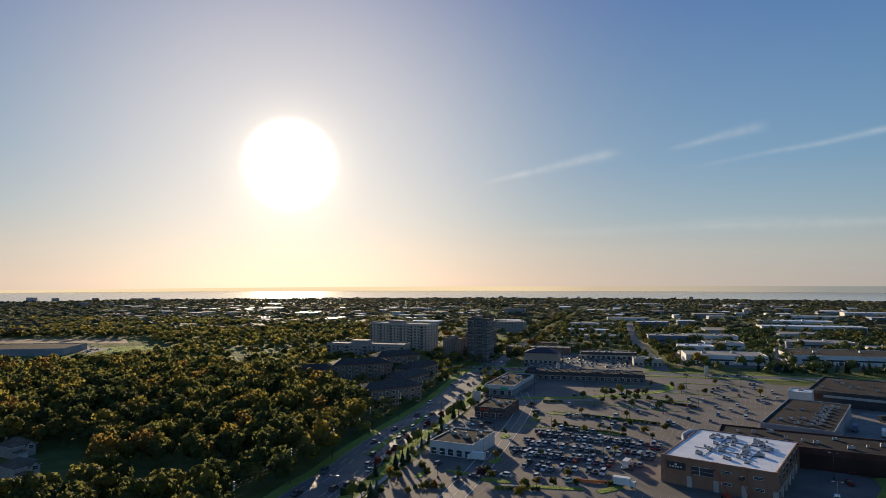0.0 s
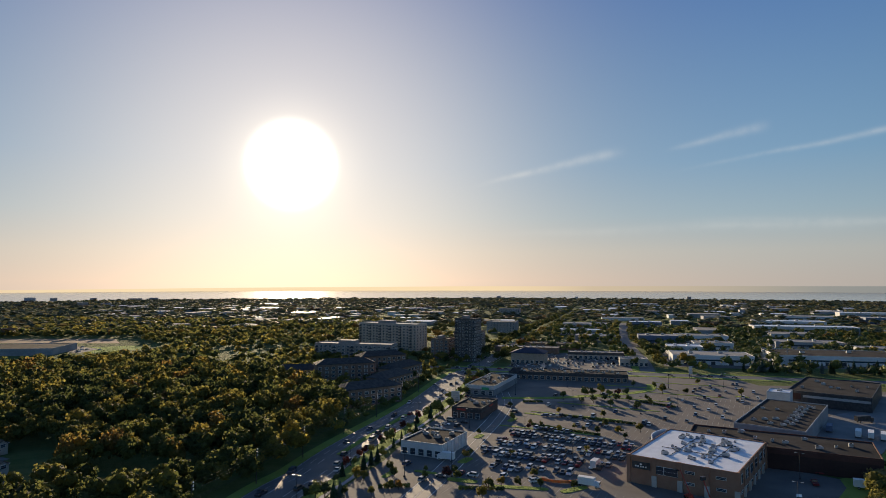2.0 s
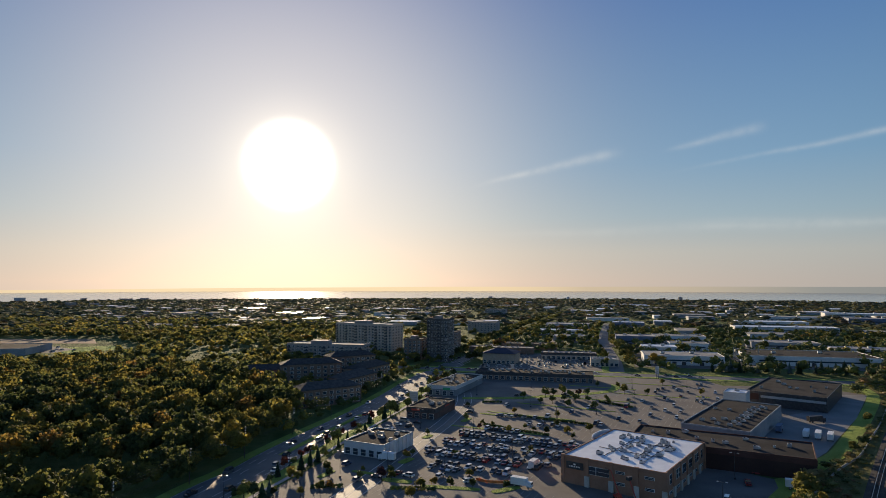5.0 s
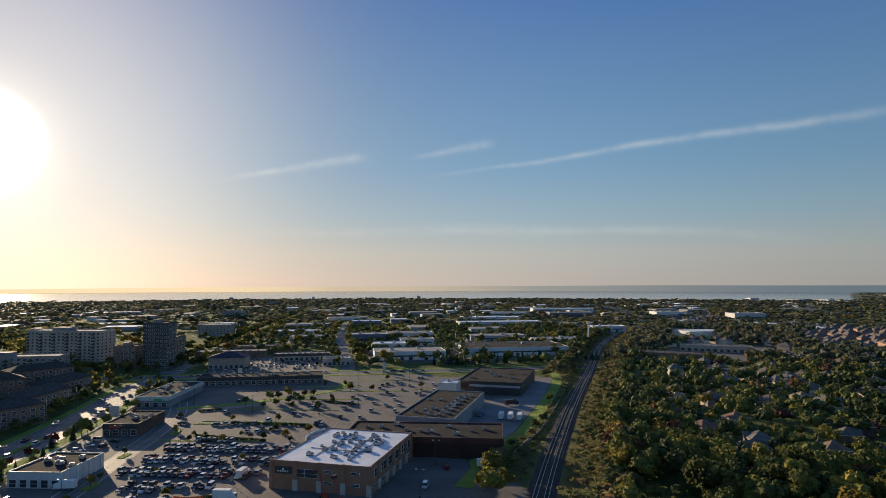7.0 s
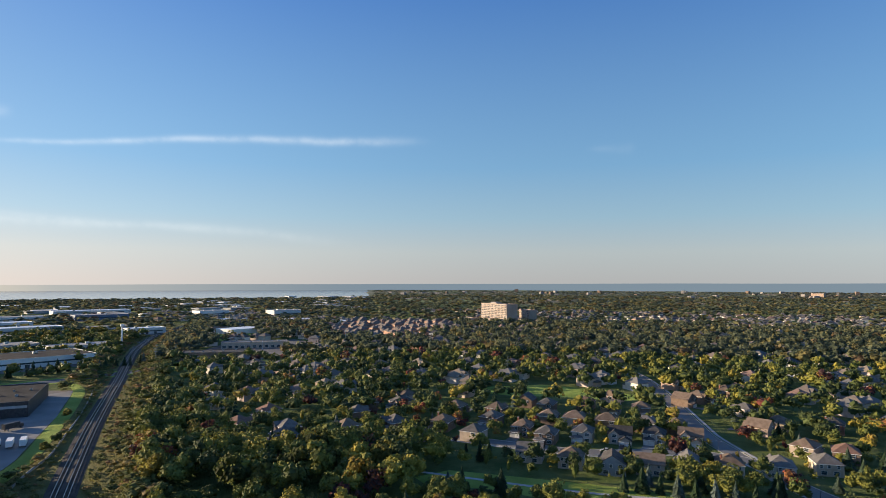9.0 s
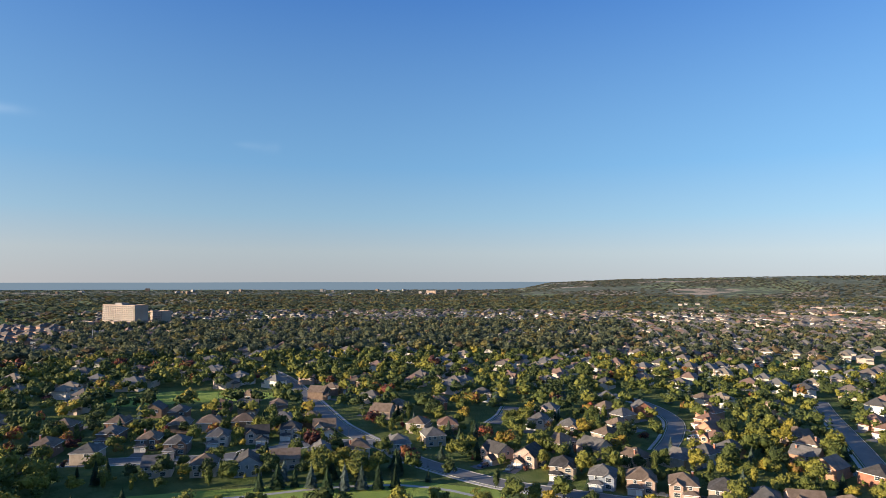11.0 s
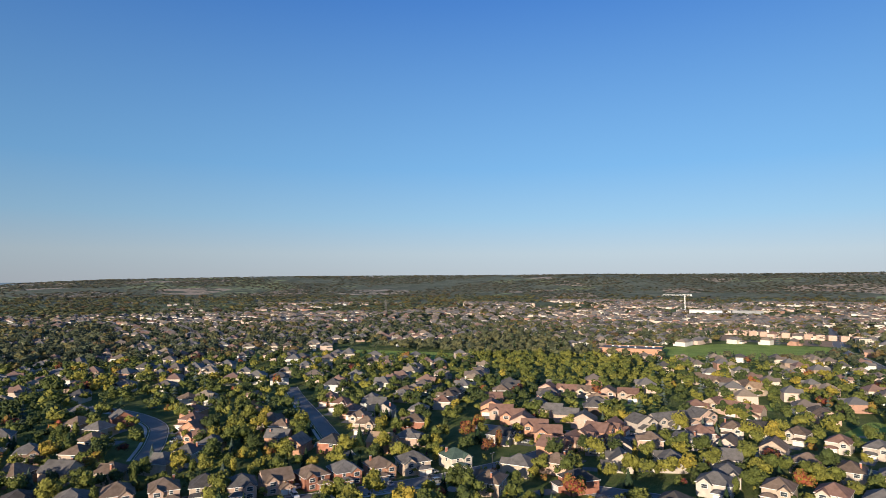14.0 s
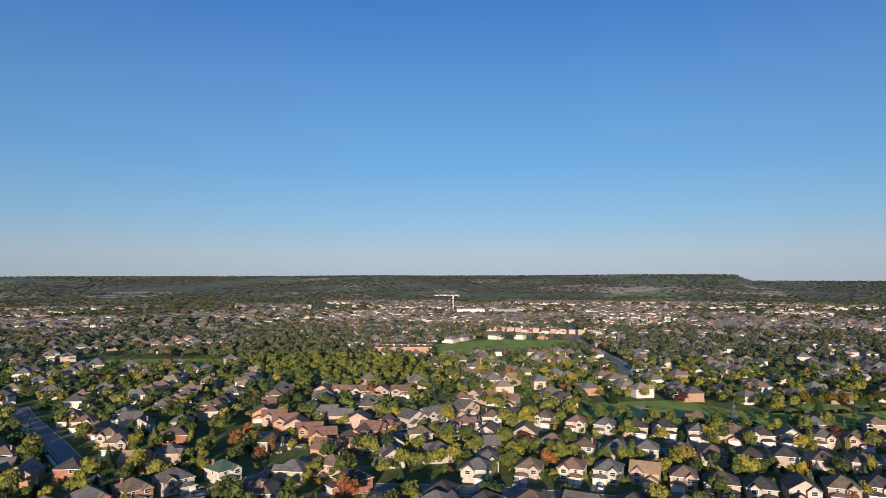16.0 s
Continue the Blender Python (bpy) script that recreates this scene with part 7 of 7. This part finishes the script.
for x, y, h, k in ((-18.8, 248.7, 7, "pine"), (-16.4, 253.9, 7, "pine"), (-14.5, 260.1, 6.5, "pine"), (-20, 236.9, 5, "wood"), (-17.1, 235.6, 4.5, "wood"), (-12.9, 291.5, 5, "broad"), (-9.6, 281.8, 5, "pine"), (-6.5, 288.5, 6, "pine"), (-4.8, 282.7, 4, "broad"), (-3.3, 303, 4, "broad"), (8.7, 345.3, 10, "broad"), (5.8, 339.7, 8, "pine"), (10.7, 349.6, 7, "broad"), (16.4, 369.6, 6, "broad"), (14.2, 235.6, 6, "broad"), (17, 242.3, 4, "broad"), (6, 236.9, 3.5, "broad"), (24.4, 268.4, 3.5, "broad"), (-23.1, 218.6, 6, "pine"), (-25, 216.4, 6, "pine"), (-30.9, 215.3, 7, "broad"), (-28, 216.4, 6, "broad"), (-6.4, 223.2, 4.5, "wood"), (-3.2, 225.6, 4, "wood"), (-12.2, 218.6, 4, "wood"), (-21.4, 218.6, 4, "wood"), (88.3, 393.8, 6, "broad"), (103.8, 401.4, 7, "broad"), (109.1, 403.3, 6, "broad"), (115.9, 409.2, 8, "broad"), (119.5, 401.4, 5.5, "broad"), (125.5, 403.3, 6, "broad"), (131.2, 405.3, 6, "broad"), (97.2, 381.3, 4.5, "broad"), (104.9, 383.1, 5, "broad"), (112.6, 386.6, 5, "broad"), (120.1, 388.4, 6, "broad"), (127, 384.8, 5, "broad"), (137.7, 377.9, 5, "broad"), (98.3, 305.2, 5, "wood"), (110.3, 309.7, 5, "wood"), (88.5, 307.4, 3.5, "wood"), (157.8, 413.3, 7, "wood"), (29.2, 225.6, 5, "wood"), (26.3, 215.9, 5, "wood"), (47.4, 238.9, 4, "wood"), (99.2, 296.6, 3.5, "wood"), (58.1, 326.5, 3, "wood"), (79.1, 316.7, 3, "wood"), (70.9, 314.3, 3, "wood"), (63.2, 322.8, 3, "wood"), (82.7, 312, 3, "wood"), (50.3, 335.6, 3.5, "broad"), (52.4, 369.6, 4, "broad"), (40.4, 369.6, 4, "broad"), (23.1, 386.6, 5, "broad"), (16.5, 379.6, 4, "broad"), (23.7, 409.2, 6, "broad"), (29.6, 430.2, 8, "broad"), (35, 439.3, 9, "broad"), (40.3, 463.6, 8, "broad"), (45.7, 485.2, 8, "broad"), (32.5, 485.2, 7, "broad"), (37.4, 508.8, 6, "broad")):
    tree(k, x, y, h, 0.95, "car park trees")
for x, y, h in ((-26.3, 251.6, 4.5), (-21.2, 271, 4), (-22.7, 265, 4), (-15.8, 286.6, 4.5), (-11.5, 303, 4), (-7.7, 316.7, 4.5), (-0.9, 335.6, 6)):
    tree("red", x, y, h, 0.85, "roadside trees")
HEDGE_PIECE = mesh_of("foliage", *join(clumps([(0, 0, 0.35, 0.9, 0.6)], 14, 0.5)), LEAF)
for x0, y0, x1, y1 in ((-10, 228, 1.6, 229.2), (19.1, 226.8, 35.6, 225.6), (62.6, 386.6, 74.8, 386.6), (80.2, 346.7, 97.3, 335.6), (97.3, 335.6, 113.7, 326.5), (59.2, 326.5, 75.1, 313.2), (75.1, 313.2, 89.6, 303), (38.6, 278.1, 44.4, 272.7), (134.9, 386.6, 150.6, 369.6)):
    n = max(3, int(math.hypot(x1 - x0, y1 - y0) / 1.5))
    t = thing("hedge", pose(x0, y0, 0.05), "low clipped dark hedge between parking bays", "hedge", "hedges of the car park")
    for i in range(n):
        place("foliage", HEDGE_PIECE, t, (x1 - x0) * i / n, (y1 - y0) * i / n, 0, 57.0 * i)
for y in range(222, 470, 11):
    x, yy, a = along(ARTERIAL, y + float(rng.uniform(-3, 3)), float(rng.choice([12.5, 13.5, 19.5])))
    tree("broad" if rng.uniform() < .7 else "pine", x, yy, float(rng.uniform(3.5, 6.5)), 0.9, "roadside trees")
for y in range(300, 540, 10):
    x, yy, a = along(ARTERIAL, y, float(rng.uniform(-22, -15)))
    tree("broad", x, yy, float(rng.uniform(4, 9)), 1.0, "roadside trees")
P = scattered(-130, 60, 350, 620, 12)
P = P[off_blocks(P, 1.0) & clear_of(P, True, 3) & ~inside(P, WOOD_W)]
P = P[rng.uniform(size=len(P)) < .8]
massed("apartment_trees", MEDIUM, P, rng.uniform(6, 11, len(P)), rng.uniform(0, .8, len(P)), WOODLEAF_S, "trees standing among the apartment blocks")

# garden trees of the near streets
P = scattered(-120, 470, -350, 300, 8.6)
b, r = bearing(P), reach(P)
ok = (b > 38) & (b < 205) & (r > 165) & (r < 345) & clear_of(P, True, 1.0) & off_houses(P, 6.6) & ~on_drives(P) & east_of_rails(P) & ~inside(P, WOOD_E) & (line_gap(P, [tuple(k) for k in RAILWAY]) > 28)
P = P[ok]
verge = np.min([line_gap(P, [tuple(k) for k in q]) for q in STREETS], 0)
P = P[rng.uniform(size=len(P)) < np.where(verge < 15, .50, .97)]
for x, y in P:
    u = rng.uniform()
    kind = "broad" if u < .74 else ("pine" if u < .90 else "narrow")
    tree(kind, float(x), float(y), float(rng.uniform(4.8, 11.0)) * (0.9 if kind != "broad" else 1), float(rng.uniform(.78, 1.08)))
P = scattered(-120, 470, -350, 220, 6.4)
b, r = bearing(P), reach(P)
P = P[(b > 48) & (b < 205) & (r > 165) & (r < 345)]
P = P[clear_of(P, True, 0.5) & off_houses(P, 5.6) & ~on_drives(P) & ~inside(P, WOOD_E) & (line_gap(P, [tuple(k) for k in RAILWAY]) > 30)]
P = P[(rng.uniform(size=len(P)) < .62) & ~off_houses(P, 15)]
GARDEN = [join(cores(q[:2], 1.0), clumps(q, 5, 0.9), leaves(q, 30, 0.75)) for q in BROAD]
massed("garden_shrubs", GARDEN, P, rng.uniform(2.2, 5.2, len(P)), rng.uniform(0, 1, len(P)), LEAF_S, "shrubs and small trees round the houses", 0.85)
for i in range(9):
    tree("pine", 284 - i * 0.8 + float(rng.uniform(-3, 3)), 44 - i * 6, float(rng.uniform(7, 12)), 1.0, "park trees")
P = scattered(236, 300, -60, 120, 9)
P = P[inside(P, [(250, 110), (262, 60), (258, -40), (240, -60), (236, 60), (240, 110)])]
for x, y in P:
    tree("broad", float(x), float(y), float(rng.uniform(3.5, 6.5)), 1.0, "park trees")
P = scattered(270, 340, -45, 50, 6.5)
P = P[inside(P, [(288, 34), (296, 32), (303, 8), (306, -12), (298, -24), (286, 6)]) & off_houses(P, 7.0)]
for x, y in P:
    u = rng.uniform()
    tree("pine" if u < .4 else "broad", float(x), float(y), float(rng.uniform(6, 11)), 0.95, "park trees")
# trees of the golf course
for x, y in scattered(-150, 100, -470, -345, 17):
    if inside([(x, y)], GOLF)[0] and not inside([(x, y)], POND_P)[0] and rng.uniform() < .35 and not (30 < x < 95 and y > -400):
        tree("pine" if rng.uniform() < .4 else "broad", float(x), float(y), float(rng.uniform(6, 11)), 0.9, "golf course trees")

for i in range(26):
    q = Vector((-2, -412)).lerp(Vector((-92, -458)), i / 25)
    tree("wood" if i % 3 else "broad", q.x + float(rng.uniform(-2, 2)), q.y - float(rng.uniform(0, 7)), float(rng.uniform(6, 11)), 1.1, "golf course trees")
# middle distance: trees between the houses
BUILT = np.concatenate([np.array(PLACED), FAR_P])
P = scattered(-560, 1180, -1100, 800, 10.2)
b, r = bearing(P), reach(P)
ok = (b > 30) & (b < 208) & ~inside(P, TOWNHOUSES) & east_of_rails(P) & (r >= 345) & (r < 1080) & clear_of(P, True, 2.0) & (line_gap(P, [tuple(k) for k in RAILWAY]) > 24)
P = P[ok]
P = P[off_houses(P, 7.4) & off_blocks(P)]
dense = np.array([noise.noise((x * .006, y * .006, 1.0)) for x, y in P])
b = bearing(P)
belt = inside(P, BELT) | inside(P, WOOD_N)
P = P[belt | (rng.uniform(size=len(P)) < np.clip(np.where(b < 105, .90, np.where(b < 118, .84, .82)) + dense * .7, .2, 1))]
r = reach(P)
for name, lo, hi, tm in (("garden_trees", 345, 620, MEDIUM), ("suburb_trees", 620, 1080, SMALL)):
    q = P[(r >= lo) & (r < hi)]
    fir = rng.uniform(size=len(q)) < .10
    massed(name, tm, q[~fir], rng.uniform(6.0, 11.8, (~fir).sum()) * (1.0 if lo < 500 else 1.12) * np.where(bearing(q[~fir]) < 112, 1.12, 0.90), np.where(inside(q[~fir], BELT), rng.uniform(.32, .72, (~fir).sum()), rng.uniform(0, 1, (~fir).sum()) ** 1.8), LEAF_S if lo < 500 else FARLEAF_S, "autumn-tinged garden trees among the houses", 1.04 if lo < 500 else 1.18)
    massed(name + "_conifers", FAR_PINES, q[fir], rng.uniform(8, 14, fir.sum()), rng.uniform(0, 1, fir.sum()), PINE_S, "dark garden spruces among the houses")
# far trees of the suburbs, out to the foot of the escarpment
P = scattered(-1500, 3300, -3200, 1700, 31)
b, r = bearing(P), reach(P)
ok = (b > 48) & (b < 215) & (r >= 1080) & (r < 3000)
P, b, r = P[ok], b[ok], r[ok]
dense = np.array([noise.noise((x * .004, y * .004, 5.0)) for x, y in P])
keep = rng.uniform(size=len(P)) < np.clip(np.where(b < 112, .9, np.where(b < 148, .66, .42)) + dense * .9, .08, 1) * np.where(r > 2000, .8, 1)
P = P[keep]
P = P[off_blocks(P, 4)]
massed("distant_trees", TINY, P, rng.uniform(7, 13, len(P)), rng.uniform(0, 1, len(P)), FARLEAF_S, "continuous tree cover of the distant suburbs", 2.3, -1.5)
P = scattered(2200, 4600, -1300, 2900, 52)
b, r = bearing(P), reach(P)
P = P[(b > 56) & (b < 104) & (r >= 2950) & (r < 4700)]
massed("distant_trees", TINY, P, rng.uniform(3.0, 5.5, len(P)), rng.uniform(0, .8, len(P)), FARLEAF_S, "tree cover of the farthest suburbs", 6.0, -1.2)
# woods on the escarpment
P = scattered(-2600, 5000, -4900, 1200, 30)
b, r = bearing(P), reach(P)
P = P[(b > 92) & (b < 222) & (r > 2850) & (r < 4850)]
dense = np.array([noise.noise((x * .0022, y * .0022, 9.0)) for x, y in P])
P = P[(dense + rng.uniform(-.25, .25, len(P)) > -0.10) | (reach(P) > 4600)]
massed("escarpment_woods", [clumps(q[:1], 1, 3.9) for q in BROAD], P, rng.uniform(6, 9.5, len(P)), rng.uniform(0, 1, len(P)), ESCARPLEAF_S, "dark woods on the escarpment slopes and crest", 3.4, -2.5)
# sun side: trees between sheds, woods and avenues
P = scattered(-2400, 2400, 540, 2480, 30)
b, r = bearing(P), reach(P)
ok = ((b > 298) | (b < 56)) & (~east_of_rails(P) | (r > 1080)) & (r > 520) & (r < 2460) & clear_of(P, True, 4) & off_blocks(P, 4)
P, b, r = P[ok], b[ok], r[ok]
west = (b > 180) & (b < 353)
dense = np.array([noise.noise((x * .003, y * .003, 7.0)) for x, y in P])
share = np.where(west, .95, .72) + dense * np.where(west, .5, .8) + np.where(r > 2100, .3, 0)
P, r, west = [q[rng.uniform(size=len(P)) < share] for q in (P,)][0], None, None
r = reach(P)
massed("plain_woods", MEDIUM, P[r < 1000], rng.uniform(8, 13, (r < 1000).sum()), rng.uniform(0, 1, (r < 1000).sum()), WOODLEAF_S, "wooded plain towards the lake", 1.5, -0.6)
Q = scattered(60, 900, 480, 1000, 11.5)
b = bearing(Q)
Q = Q[(b > 4) & (b < 52) & (reach(Q) > 520) & (reach(Q) < 1000) & clear_of(Q, True, 3) & off_blocks(Q, 1.5) & ~east_of_rails(Q)]
Q = Q[np.array([noise.noise((x * .02, y * .02, 4.0)) for x, y in Q]) > rng.uniform(-.35, .35, len(Q))]
massed("estate_trees", SMALL, Q, rng.uniform(7, 12, len(Q)), rng.uniform(0, .5, len(Q)), LEAF_S, "dark green trees between the industrial sheds", 1.1, -0.2)
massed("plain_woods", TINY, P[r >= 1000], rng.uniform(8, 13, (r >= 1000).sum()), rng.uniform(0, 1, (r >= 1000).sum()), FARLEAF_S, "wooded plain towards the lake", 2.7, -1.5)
P = scattered(-760, -60, 480, 1150, 13.5)
P = P[clear_of(P, True, 4) & off_blocks(P, 3) & (bearing(P) > 300)]
P = P[np.array([noise.noise((x * .008, y * .008, 2.0)) for x, y in P]) > -.25]
massed("plain_woods", SMALL, P, rng.uniform(7, 12, len(P)), rng.uniform(0, .9, len(P)), WOODLEAF_S, "dark wood beyond the apartment blocks", 1.2, -0.5)
P = scattered(-2600, 2500, 1000, 2600, 30)
b, r = bearing(P), reach(P)
P = P[((b > 296) | (b < 58)) & (r > 2330) & (r < 2480)]
massed("shore_trees", TINY, P, rng.uniform(8, 12, len(P)), rng.uniform(0, .6, len(P)), FARLEAF_S, "dark line of trees along the lake shore", 3.0, -2.0)
Q = []
for line, lo, hi, o in ((ARTERIAL, 580, 1500, 9.5), (ARTERIAL, 580, 1500, -9.5), (NORTH, 545, 1050, 10.5), (NORTH, 545, 1050, -10.5), (ARTERIAL, 580, 1300, 15.0), (ARTERIAL, 580, 1300, -15.0)):
    for y in range(lo, hi, 9):
        if rng.uniform() < .8:
            x, yy, a = along(line, y + float(rng.uniform(-3, 3)), o + float(rng.uniform(-2, 2)))
            Q.append((x, yy))
Q = np.array(Q)
Q = Q[off_blocks(Q, 1.0)]
massed("avenue_trees", MEDIUM, Q, rng.uniform(6, 11, len(Q)), rng.uniform(0, .75, len(Q)), WOODLEAF_S, "trees lining the main roads")
# rows of firs before the industrial estate
for i in range(26):
    q = Vector((262, 502)).lerp(Vector((430, 470)), i / 25)
    tree("pine", q.x + float(rng.uniform(-3, 3)), q.y + 14 + float(rng.uniform(-4, 4)), float(rng.uniform(7, 12)), 1.1, "firs by the side road")
plant()
